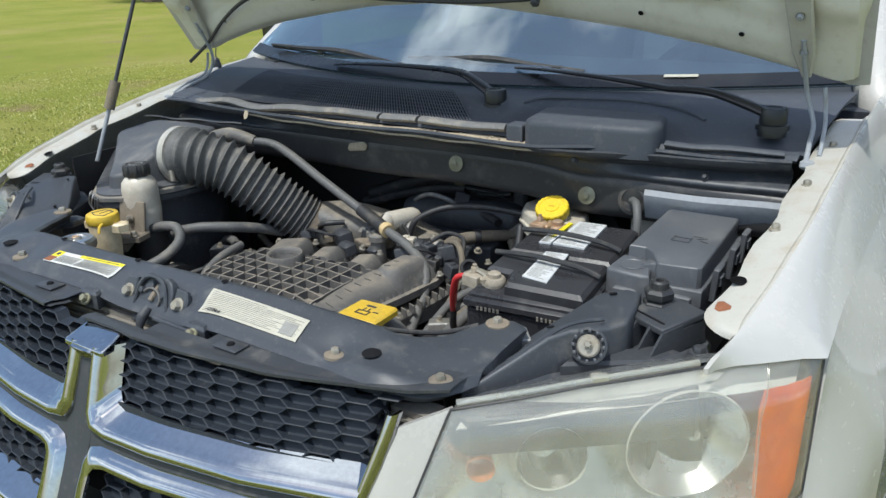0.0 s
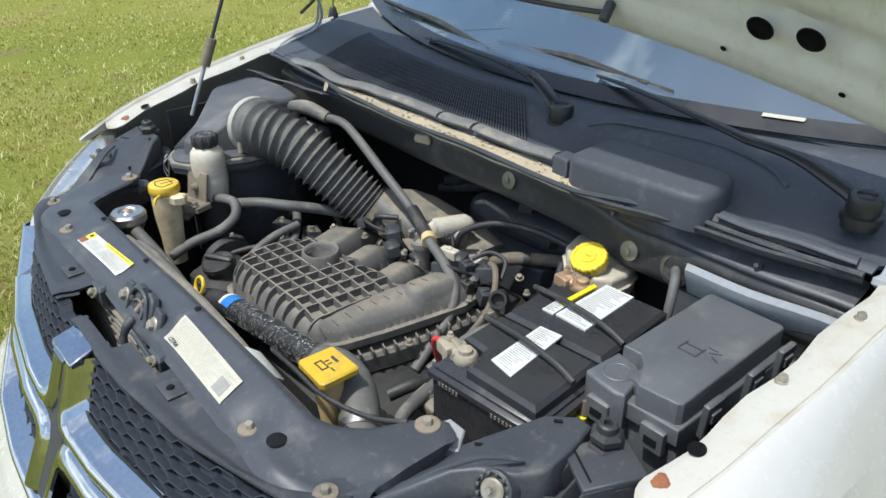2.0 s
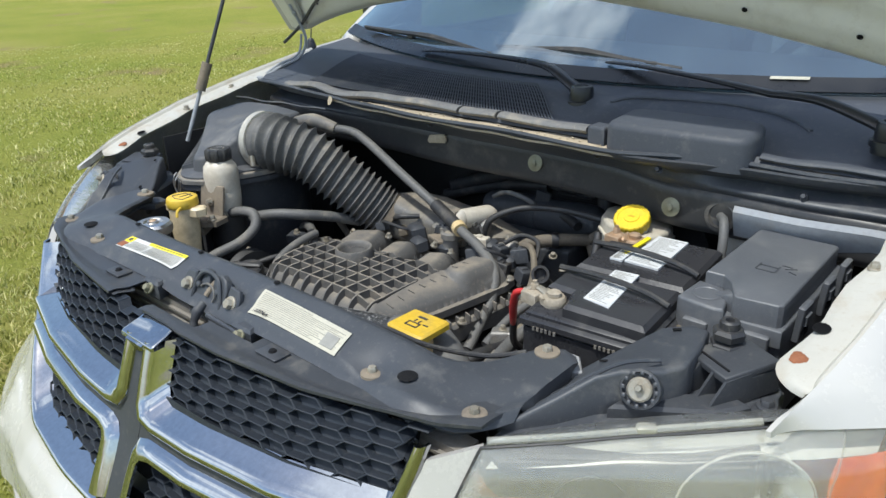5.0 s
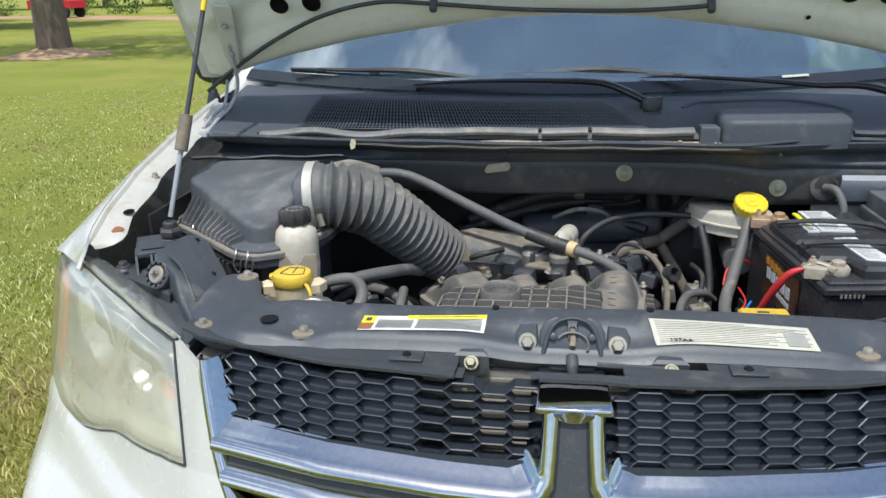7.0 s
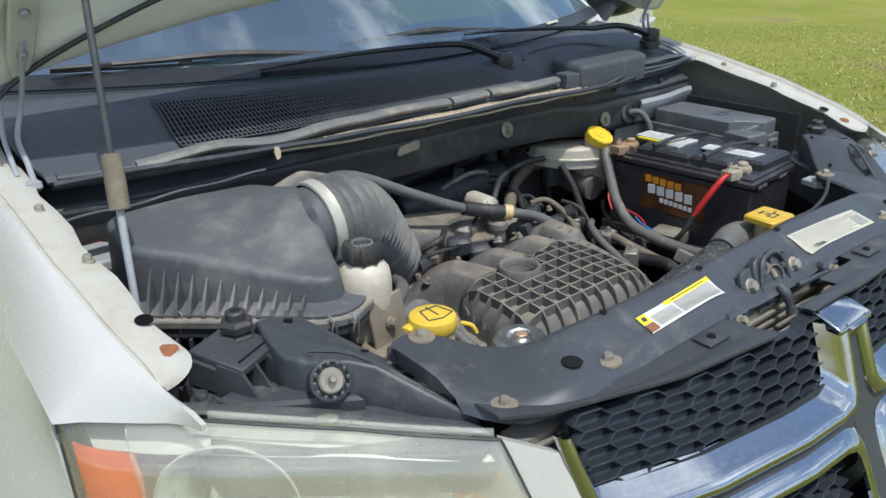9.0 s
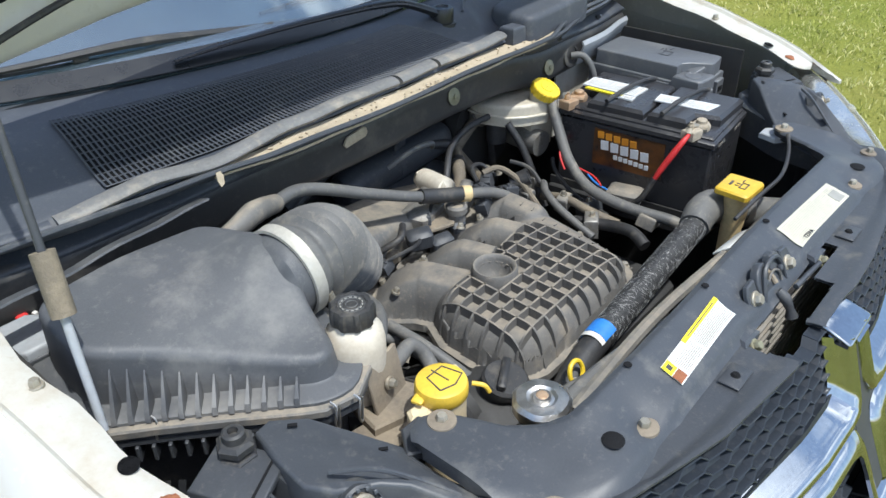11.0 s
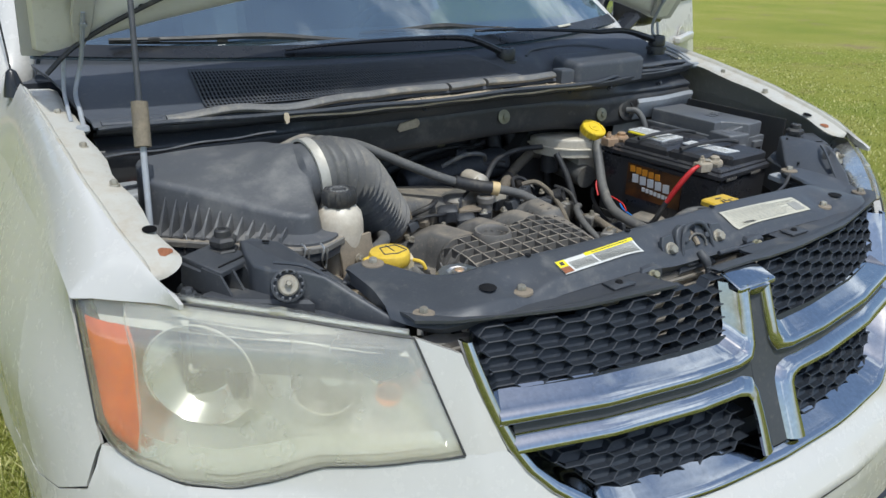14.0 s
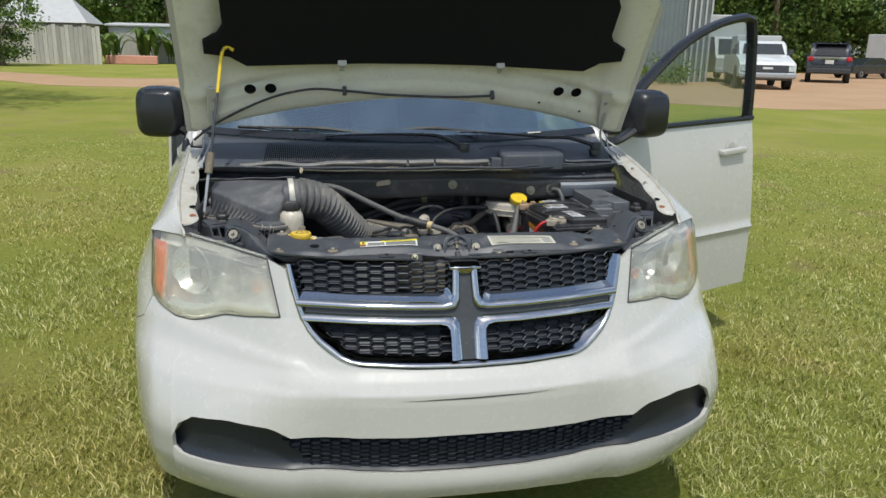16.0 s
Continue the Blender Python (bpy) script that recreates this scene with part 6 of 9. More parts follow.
def inside_by(outline, x, y):
    """How deep each point lies within the outline; negative outside."""
    best, odd = np.full(x.shape, 9.0), np.zeros(x.shape, bool)
    for (ax, ay), (bx, by) in zip(outline, outline[1:] + outline[:1]):
        t = np.clip(((x - ax) * (bx - ax) + (y - ay) * (by - ay)) / ((bx - ax) ** 2 + (by - ay) ** 2), 0, 1)
        best = np.minimum(best, np.hypot(x - ax - t * (bx - ax), y - ay - t * (by - ay)))
        if by != ay:
            odd ^= ((ay > y) != (by > y)) & (x < (bx - ax) * (y - ay) / (by - ay) + ax)
    return np.where(odd, best, -best)


def run_depth(line, half, x, y):
    """How deep within a runner, and how far along it (0 to 1)."""
    best, far = np.full(x.shape, 9.0), np.zeros(x.shape)
    for i, ((ax, ay), (bx, by)) in enumerate(zip(line, line[1:])):
        t = np.clip(((x - ax) * (bx - ax) + (y - ay) * (by - ay)) / ((bx - ax) ** 2 + (by - ay) ** 2), 0, 1)
        d = np.hypot(x - ax - t * (bx - ax), y - ay - t * (by - ay))
        far = np.where(d < best, (i + t) / (len(line) - 1), far)
        best = np.minimum(best, d)
    return half - best, far


def quarter(d, r):
    k = np.clip(d / r, 0, 1)
    return np.sqrt(1 - (1 - k) ** 2)


def foot_z(x):
    return .829 + .06 * (np.clip(x, -.25, .16) + .05)


def moulded(x, y):
    """The manifold's smooth outer height and how deep a point lies within its outline."""
    d = inside_by(DOME, x, y)
    side = np.clip((x - .0) / .08, 0, 1) * np.clip((y - .34) / .06, 0, 1)
    z = foot_z(x) + (.886 - .010 * side - foot_z(x)) * quarter(d, .036 + .024 * side)
    depth = d
    for line, half in RUNS:
        rd, far = run_depth(line, half, x, y)
        top = .884 - .050 * np.clip((far - .45) / .55, 0, 1) ** 1.8
        z = np.maximum(z, np.where(rd > 0, foot_z(x) + (top - foot_z(x)) * quarter(rd, .026), -9))
        depth = np.maximum(depth, rd)
    return z, depth


def outer_z(x, y):
    z, _ = moulded(np.array([x]), np.array([y]))
    return float(z[0])


def grid_mask(x, y):
    """Where the pocketed grid lies."""
    return (x < .066 - .12 * np.clip(.40 - y, 0, 1)) & (y < .545) & (np.hypot(x - HOLE[0], y - HOLE[1]) > .038) & (y < .52 + .35 * np.clip(x + .1, 0, .1))


def moulded_body():
    z, depth = moulded(gx_, gy_)
    z = np.maximum(z, foot_z(gx_)) - np.where(grid_mask(gx_, gy_) & (depth > .004), .0135, 0)
    rim, h = -.013, .0014
    slope_x = moulded(gx_ + h, gy_)[1] - moulded(gx_ - h, gy_)[1]
    slope_y = moulded(gx_, gy_ + h)[1] - moulded(gx_, gy_ - h)[1]
    ln = np.maximum(np.hypot(slope_x, slope_y), 1e-9)
    keep = (depth > rim) & (np.hypot(gx_ - HOLE[0], gy_ - HOLE[1]) > .029)
    move = np.where((depth < rim), np.minimum(rim - depth, .004), 0)
    px, py = gx_ + slope_x / ln * move, gy_ + slope_y / ln * move
    nx, ny = gx_.shape
    idx = np.arange(nx * ny).reshape(nx, ny)
    cell = keep[:-1, :-1] | keep[1:, :-1] | keep[1:, 1:] | keep[:-1, 1:]
    quads = np.stack([idx[:-1, :-1][cell], idx[1:, :-1][cell], idx[1:, 1:][cell], idx[:-1, 1:][cell]], 1)
    used = np.unique(quads)
    back_ = np.full(nx * ny, -1)
    back_[used] = np.arange(len(used))
    s = Shape()
    s.v = [tuple(p) for p in np.stack([px.ravel()[used], py.ravel()[used], z.ravel()[used]], 1).tolist()]
    s.f = [tuple(q) for q in back_[quads].tolist()]
    seen = {}
    way = {}
    for f in s.f:
        for a, b in zip(f, f[1:] + f[:1]):
            seen[min(a, b), max(a, b)] = seen.get((min(a, b), max(a, b)), 0) + 1
            way[min(a, b), max(a, b)] = (a, b)
    low = {}
    for e, c in seen.items():
        if c == 1 and math.hypot(s.v[e[0]][0] - HOLE[0], s.v[e[0]][1] - HOLE[1]) > .045:
            a, b = way[e]
            for i in (a, b):
                if i not in low:
                    low[i] = len(s.v)
                    x, y, zz = s.v[i]
                    s.v.append((x, y, zz - .014))
            s.f.append((b, a, low[a], low[b]))
    return s


pm = part("intake_manifold", moulded_body(), manifold_plastic, eng, "dusty ribbed black plastic intake manifold", 50)


def fin(pts, wide, deep, lift=.0015):
    """A thin upright rib whose top follows the moulded outer height."""
    s = Shape()
    pts = [Vector(p) for p in pts]
    for i, p in enumerate(pts):
        d = (pts[min(i + 1, len(pts) - 1)] - pts[max(i - 1, 0)]).normalized()
        n = Vector((-d.y, d.x)) * wide / 2
        z = outer_z(p.x, p.y) + lift
        s.v += [(p.x - n.x * 1.25, p.y - n.y * 1.25, z - deep), (p.x - n.x, p.y - n.y, z), (p.x + n.x, p.y + n.y, z), (p.x + n.x * 1.25, p.y + n.y * 1.25, z - deep)]
        if i:
            k = i * 4
            s.f += [(k - 4, k, k + 1, k - 3), (k - 3, k + 1, k + 2, k - 2), (k - 2, k + 2, k + 3, k - 1)]
    e = len(s.v) - 4
    s.f += [(0, 1, 2, 3), (e + 3, e + 2, e + 1, e)]
    return s


def rib_run(make, n, wide, deep):
    """Fins along a line, left out where the grid ends."""
    run = []
    for i in range(n + 1):
        x, y = make(i / n)
        ok = bool(grid_mask(np.array(x), np.array(y))) and moulded(np.array([x]), np.array([y]))[1][0] > -.004
        if ok:
            run.append((x, y))
        if (not ok or i == n) and len(run) > 3:
            part("manifold_rib", fin(run, wide, deep), manifold_plastic, pm)
        if not ok:
            run = []


for i in range(10):
    x0 = -.222 + i * .0312
    rib_run(lambda t: (x0 + .010 * t, .332 + .215 * t), 44, .0034, .019)
for j in range(7):
    y0 = .366 + j * .0288
    rib_run(lambda t: (-.246 + .32 * t, y0 + .006 * t), 60, .0034, .019)
hz = outer_z(*HOLE)
hole = Shape().lathe([(.038, -.014), (.0375, .007), (.035, .011), (.031, .010), (.0285, .004), (.026, -.012), (.019, -.022), (.008, -.028), (0, -.029)], (*HOLE, hz), (0, 0, 0), 36, caps=False)
part("filler_hole_rim", hole, manifold_plastic, pm, "round funnel hole in the manifold", 60)
for i in range(9):
    y = .372 + i * .027
    part("edge_tick", fin([(.074 + .016 * ease(y, .45, .65) + .004 * q, y + .001 * q) for q in range(4)], .0025, .010, .002), manifold_plastic, pm)
for (ax, ay), (bx, by) in (((-.128, .575), (-.112, .610)), ((-.122, .588), (-.140, .612)), ((-.030, .578), (-.018, .612)), ((-.026, .592), (-.046, .616)), ((.062, .582), (.068, .622)), ((.064, .60), (.040, .622))):
    zf = float(foot_z(np.array(ax)))
    part("web", Shape().add([(ax - .001, ay, zf), (bx - .001, by, zf), (ax - .001, ay, zf + .040), (ax + .001, ay, zf), (bx + .001, by, zf), (ax + .001, ay, zf + .040)], [(0, 1, 2), (5, 4, 3), (0, 3, 4, 1), (1, 4, 5, 2), (2, 5, 3, 0)]), manifold_plastic, pm)
under = [(-.250, .37), (-.225, .338), (-.10, .322), (.04, .326), (.10, .348), (.128, .40), (.150, .49), (.166, .60), (.170, .665), (.12, .70), (-.02, .68), (-.22, .67), (-.262, .60), (-.258, .45)]
lowm = part("lower_manifold", Shape().slab(under, .775, lambda x, y: .800 + .05 * (x + .05), .006), manifold_plastic, eng, "dusty lower manifold flange")
for i in range(15):
    t = i / 14
    x, y = lerp(t, [0, .3, .6, 1], [.106, .138, .156, .170]), lerp(t, [0, .3, .6, 1], [.35, .44, .53, .655])
    part("flange_rib", Shape().box((x, y, .806 + .05 * (x + .05)), (.016, .0028, .018), (0, 0, -18), .0008), manifold_plastic, lowm)
for x, y in ((-.255, .40), (-.165, .322), (.05, .322), (.125, .385), (.158, .50), (-.262, .545)):
    part("bolt", Shape().bolt((x, y, .806 + .05 * (x + .05)), .008), zinc, lowm, "dusty bolt head")
tb = duct([((-.246, .704, .873), .047, .049, 1), ((-.215, .722, .872), .050, .050, .8), ((-.19, .742, .868), .062, .050, .55), ((-.15, .756, .862), .070, .046, .45), ((-.08, .768, .854), .066, .042, .45), ((-.01, .780, .845), .060, .038, .5), ((.06, .786, .836), .050, .032, .7)])
part("throttle_body", tb, dusty_plastic, eng, "throttle body and inlet duct")
mt = Shape().box((-.045, .715, .875), (.08, .06, .05), (0, 0, 14), .01).lathe([(.022, 0), (.022, .05), (.018, .056), (0, .056)], (-.025, .725, .895), (90, 0, 104), 18)
part("pale_sensor", mt, cast, eng, "pale metal valve body")
for x, y, z, s_, mat in ((-.105, .665, .875, .045, black_plastic), (-.075, .64, .862, .04, black_plastic), (.055, .70, .868, .045, black_plastic), (.095, .725, .87, .035, cast), (.12, .68, .86, .035, black_plastic), (-.015, .655, .862, .03, black_plastic), (-.16, .68, .86, .03, loom)):
    part("connector", Shape().box((x, y, z), (s_, s_ * .7, s_ * .8), (8, -6, x * 300), .006), mat, eng, "wiring connector")
dp = Shape().lathe([(.016, -.05), (.016, 0), (.020, .003), (.020, .014), (.016, .018), (.012, .014), (0, .014)], (-.008, .662, .885), (0, 0, 0), 20)
part("sensor_cap", dp, dusty_plastic, eng, "round sensor cap")
back = Shape().cushion([(-.11, .845), (-.06, .825), (.10, .795), (.175, .815), (.185, .86), (.16, .925), (-.05, .93), (-.10, .90)], .78, lambda x, y: .858 + .03 * (y - .86), .014, 5)
part("rear_cover", back, cover_plastic, eng, "satin black rear valve cover", 50)
part("cover_tab", Shape().slab([(.0, .862), (.012, .855), (.028, .868), (.03, .885), (.018, .882), (.004, .89), (-.006, .88)], .872, .876, .001), grey_metal, eng, "small grey metal tab")
oc = Shape().lathe([(.03, -.05), (.03, 0), (.034, .002), (.034, .012), (.03, .016), (0, .016)], (-.275, .352, .842), (12, 0, 0), 24).box((-.275, .352, .862), (.062, .012, .012), (12, 0, 30), .003)
part("oil_filler_cap", oc, rubber, eng, "black oil filler cap")
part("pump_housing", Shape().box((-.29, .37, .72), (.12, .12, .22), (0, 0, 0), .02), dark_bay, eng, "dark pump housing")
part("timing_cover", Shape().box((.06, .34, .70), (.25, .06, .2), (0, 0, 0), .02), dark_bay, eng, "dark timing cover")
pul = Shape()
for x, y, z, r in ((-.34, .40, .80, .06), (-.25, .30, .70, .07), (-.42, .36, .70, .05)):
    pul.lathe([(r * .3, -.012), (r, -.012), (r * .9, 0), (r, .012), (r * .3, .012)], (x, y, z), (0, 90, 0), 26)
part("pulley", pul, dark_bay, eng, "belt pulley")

ring = Shape().tube([(-.205 + .015 * math.cos(a), .279 + .006 * math.sin(a), .858 + .015 * math.sin(a)) for a in steps(0, 2 * math.pi, 17)], .0035, 8, 2)
dip = solid("dipstick", ring, yellow_cap, "yellow ring pull of the oil dipstick", "dipstick")
part("dipstick_rod", Shape().tube([(-.205, .279, .844), (-.20, .29, .78), (-.18, .33, .68)], .004, 8), steel, dip)

# ---- hoses of the cooling system ----
rh = thing("radiator_hose", "black radiator hose in a braided sleeve", "hose", (.05, .3, .8))
rp = [(-.30, .275, .80), (-.24, .285, .812), (-.17, .296, .835), (-.107, .300, .845), (.0, .302, .862), (.1, .302, .880), (.2, .302, .897)]
part("hose", Shape().tube(rp, .0205, 18, 6), rubber, rh)
sl = Shape().tube(rp[3:], [.0215, .022, .022, .022], 20, 10)
braid = material("braided_sleeve", (.012, .012, .013), .45, other=(.05, .05, .05), scale=260, spread=1.0, fine=600, relief=.8, dirt=(.10, .09, .08), dirt_scale=60, dirt_amount=.2, stretch=(.35, 1, 1))
sleeve = part("braided_sleeve", sl, braid, rh, "black braided sleeve")
strands = Shape()
ax = [Vector(p) for p in rp[3:]]
rb_ = random.Random(8)
for _ in range(1700):
    t, a = rb_.uniform(0, 2.94), rb_.uniform(0, 2 * math.pi)
    lean, dash = rb_.choice((-.13, .13)), []
    for q in range(3):
        tq, aq = t + .0165 * q, a + lean * q
        c = ax[int(tq)].lerp(ax[int(tq) + 1], tq - int(tq))
        dash.append(c + Vector((0, math.cos(aq), math.sin(aq))) * (.0217 + .0006 * (q == 1)))
    strands.sweep(dash, [.0002, .00042, .0002], 3, False)
tagged(part("braid", strands, braid_grey, sleeve, "grey woven strands"), kind="stuff")
for name_, x0, x1, mat_, lab_ in (("tape", -.121, -.092, blue_tape, "blue printed tag"), ("tag", -.131, -.122, paper, "white edge of the tag")):
    part(name_, Shape().sheet(lambda x, a: (x, .3 + .0228 * math.cos(a), lerp(x, [-.17, -.107, 0], [.835, .845, .862]) + .0228 * math.sin(a)), steps(x0, x1, 5), steps(-.2, 2.5, 14), .0008), mat_, rh, lab_)
part("yellow_tag", Shape().box((-.205, .270, .835), (.012, .004, .018), (20, 0, 20)), yellow_ink, rh, "small yellow tag")
part("elbow", Shape().tube([(.195, .302, .897), (.235, .308, .905), (.275, .306, .90), (.315, .290, .885), (.36, .258, .868), (.40, .225, .86)], [.026, .029, .031, .031, .029, .028], 18, 6), hose_rubber, rh, "dusty rubber hose elbow")
part("hose_clamp", Shape().tube([(.335, .279, .877), (.345, .272, .873)], .0325, 18), steel, rh, "spring clamp")
part("lower_pipe", Shape().tube([(-.33, .225, .92), (-.25, .235, .90), (-.18, .238, .885), (-.10, .236, .87), (0, .23, .85)], .011, 10), hose_rubber, rh, "thin coolant pipe")

of = thing("oil_fill_cap", "yellow oil filler cap on a tan plastic neck", "cap", (.277, .267, .80))
part("neck", Shape().lathe([(.017, .80), (.018, .87), (.0215, .90), (.0215, .94)], (.277, .267, 0), (0, 0, 0), 20), tan_plastic, of, "tan plastic neck")
ocap = part("cap", Shape().slab([(.241, .243), (.245, .239), (.307, .236), (.312, .240), (.312, .295), (.308, .299), (.247, .298), (.243, .294)], .945, .956, .003), mustard, of, "flat mustard yellow cap")
for x, y, w, h in ((.270, .254, .022, .002), (.270, .264, .022, .002), (.260, .259, .002, .012), (.280, .259, .002, .012), (.288, .266, .010, .002), (.266, .270, .002, .007), (.274, .270, .002, .007), (.270, .281, .016, .004)):
    part("cap_mark", Shape().box((x + .005, y, .9565), (w, h, .001)), ink, ocap)

ps = thing("power_steering_reservoir", "stained milky plastic power steering reservoir with black cap", "reservoir", (-.466, .44, .80))
part("bottle", Shape().lathe([(.030, .90), (.034, .912), (.0365, .94), (.0375, .955), (.0365, .958), (.037, .962), (.037, .998), (.0345, 1.013), (.027, 1.022), (.022, 1.026), (.022, 1.032)], (-.463, .438, 0), (0, 0, 0), 28), milky, ps, "stained milky bottle")
cap = Shape().lathe([(.024, 1.026), (.0268, 1.030), (.0268, 1.046), (.0245, 1.051), (.019, 1.052), (.018, 1.0505), (0, 1.0505)], (-.463, .438, 0), (0, 0, 0), 72, .045, 9)
part("cap", cap, rubber, ps, "black lobed cap")
for r in (.006, .0105, .015):
    part("cap_ring", Shape().lathe([(r, 1.0500), (r + .0008, 1.0518), (r + .0016, 1.0500)], (-.463, .438, 0), (0, 0, 0), 28), hose_rubber, ps)
for i in range(14):
    a = i * 2 * math.pi / 14
    part("cap_mark", Shape().box((-.463 + .0132 * math.cos(a), .438 + .0132 * math.sin(a), 1.0508), (.0016, .0034, .001), (0, 0, math.degrees(a))), pale_ink, ps)
part("lower_body", Shape().lathe([(.035, .80), (.038, .83), (.038, .905), (.030, .912)], (-.463, .440, 0), (0, 0, 0), 24), dark_bay, ps)
bk = Shape().box((-.452, .402, .945), (.065, .006, .07), (-12, 0, 12), .002).slab([(-.50, .375), (-.43, .355), (-.405, .375), (-.415, .41), (-.49, .43)], .905, .918, .003)
bk.slab([(-.525, .36), (-.46, .34), (-.43, .36), (-.46, .40), (-.52, .41)], .885, .905, .006)
bo = part("bracket", bk, tan_grime, ps, "dusty metal bracket")
part("bolt", Shape().bolt((-.452, .396, .945), .008, (78, 0, 12)), zinc, bo)
part("bolt", Shape().bolt((-.418, .375, .918), .009), zinc, bo)
part("return_hose", Shape().tube([(-.43, .43, .915), (-.395, .435, .925), (-.365, .442, .922), (-.350, .430, .90), (-.36, .395, .875), (-.385, .345, .855), (-.40, .30, .83)], .0105, 12, 8), hose_rubber, ps, "rubber return hose")
part("cross_hose", Shape().tube([(-.42, .47, .895), (-.37, .50, .905), (-.325, .545, .90), (-.30, .60, .885), (-.285, .66, .86)], .0115, 12, 6), hose_rubber, ps, "rubber cross hose")

wf = thing("washer_filler", "yellow washer fluid cap on a stained plastic filler", "cap", (-.465, .33, .78))
part("neck", Shape().lathe([(.022, .80), (.024, .86), (.0275, .90), (.0285, .915), (.0285, .965)], (-.436, .324, 0), (0, 0, 0), 24), filler_cream, wf, "stained cream filler neck")
part("ear", Shape().slab([(-.492, .322), (-.480, .310), (-.455, .318), (-.458, .336), (-.484, .336)], .945, .962, .004), filler_cream, wf, "cream spout ear")
part("ear", Shape().slab([(-.413, .318), (-.392, .326), (-.386, .345), (-.400, .356), (-.420, .340)], .944, .962, .004), filler_cream, wf, "cream side ear")
wc = part("cap", Shape().lathe([(.030, .960), (.0318, .963), (.0318, .974), (.030, .979), (.0265, .981), (0, .981)], (-.436, .325, 0), (0, 0, 0), 32), washer_yellow, wf, "yellow flip cap")
part("cap_tab", Shape().box((-.467, .331, .970), (.018, .014, .007), (0, 0, 15), .002), washer_yellow, wc)
part("cap_hinge", Shape().tube([(-.407, .303, .967), (-.399, .291, .965), (-.395, .286, .955)], .003, 8), washer_yellow, wc)
for pts in ([(-.451, .313), (-.445, .339), (-.419, .339), (-.413, .313), (-.432, .307), (-.451, .313)],):
    part("cap_mark", Shape().tube([(x, y, .9812) for x, y in pts], .0011, 6, 1), ink, wc)
part("cap_mark", Shape().tube([(-.432, .317, .9812), (-.432, .344, .9812)], .0010, 6, 1), ink, wc)

rc = thing("pressure_cap", "silver metal pressure cap on the radiator neck", "cap", (-.363, .219, .86))
part("filler_neck", Shape().lathe([(.022, .84), (.022, .93), (.028, .94), (.028, .950)], (-.375, .227, 0), (0, 0, 0), 24), rubber, rc, "black filler neck")
part("cap", Shape().lathe([(.032, .948), (.0345, .953), (.0345, .964), (.030, .969), (.018, .970), (.014, .967), (.011, .9675), (.010, .972), (0, .972)], (-.375, .226, 0), (0, 0, 0), 48, .015, 7), steel, rc, "pressed steel cap")
part("rivet", Shape().lathe([(.008, .9715), (.006, .9735), (0, .974)], (-.375, .226, 0), (0, 0, 0), 14), copper_green, rc, "rusty rivet")
part("overflow_hose", Shape().tube([(-.345, .225, .94), (-.325, .232, .925), (-.28, .245, .895), (-.22, .25, .87), (-.16, .25, .855)], .0115, 10), hose_rubber, rc, "overflow hose")

# ---- brake reservoir ----
brk = thing("brake_fluid_reservoir", "milky brake fluid reservoir with yellow cap", "reservoir", (.35, .77, .84))
bd = Shape().cushion([(.258, .815), (.275, .765), (.305, .735), (.345, .714), (.385, .708), (.408, .728), (.410, .765), (.402, .80), (.36, .835), (.30, .855), (.265, .85)], .925, lambda x, y: .972 - .05 * (y - .73), .008, 4)
part("tank", bd, tank_cream, brk, "stained cream plastic tank")
part("tank_seam", Shape().slab([(.253, .818), (.271, .762), (.303, .731), (.344, .709), (.387, .703), (.413, .726), (.415, .766), (.406, .803), (.362, .840), (.30, .860), (.26, .855)], .944, .948, .001), tank_cream, brk, "moulded tank seam")
cap_turn = (27, 0, 6)
part("cap", Shape().lathe([(.0295, -.002), (.031, .001), (.031, .014), (.0295, .0165), (.024, .0168), (.0235, .0155), (.0135, .0155), (.013, .0172), (0, .0172)], (.358, .730, .984), cap_turn, 80, .022, 20), yellow_cap, brk, "ridged yellow cap", 24)
part("tank_neck", Shape().lathe([(.026, .97), (.026, .988)], (.358, .734, 0), (0, 0, 0), 24), tank_cream, brk)
part("neck_thread", Shape().lathe([(.022, .93), (.025, .932), (.022, .937), (.025, .941), (.022, .946), (.025, .950)], (.395, .715, 0), (0, 0, 0), 18), hose_rubber, brk)
part("lower_tank", Shape().cushion([(.335, .742), (.392, .728), (.402, .79), (.345, .81)], .86, .93, .006), tank_cream, brk)
part("tank_spout", Shape().lathe([(.022, .88), (.022, .93)], (.29, .80, 0), (0, 0, 0), 18), rubber, brk)
part("master_cylinder", Shape().tube([(.345, .72, .875), (.355, .84, .88)], .028, 16), cast, brk, "cast master cylinder")
part("booster", Shape().lathe([(.05, 0), (.11, .02), (.115, .05), (.11, .08), (.04, .09)], (.34, .945, .88), (90, 0, 0), 32), dark_bay, brk, "dark brake servo")

# ---- battery ----
BAT = pose(.4645, .533, 0, 0, 0, 5.5)
bat = thing("car_battery", "black car battery with white labels and corroded terminals", "battery", (.4645, .533, .79))


def bp(name, shape, mat, label="", parent=None, sharp=38):
    shape.v = [tuple(BAT @ Vector(p)) for p in shape.v]
    return part(name, shape, mat, parent or bat, label, sharp)


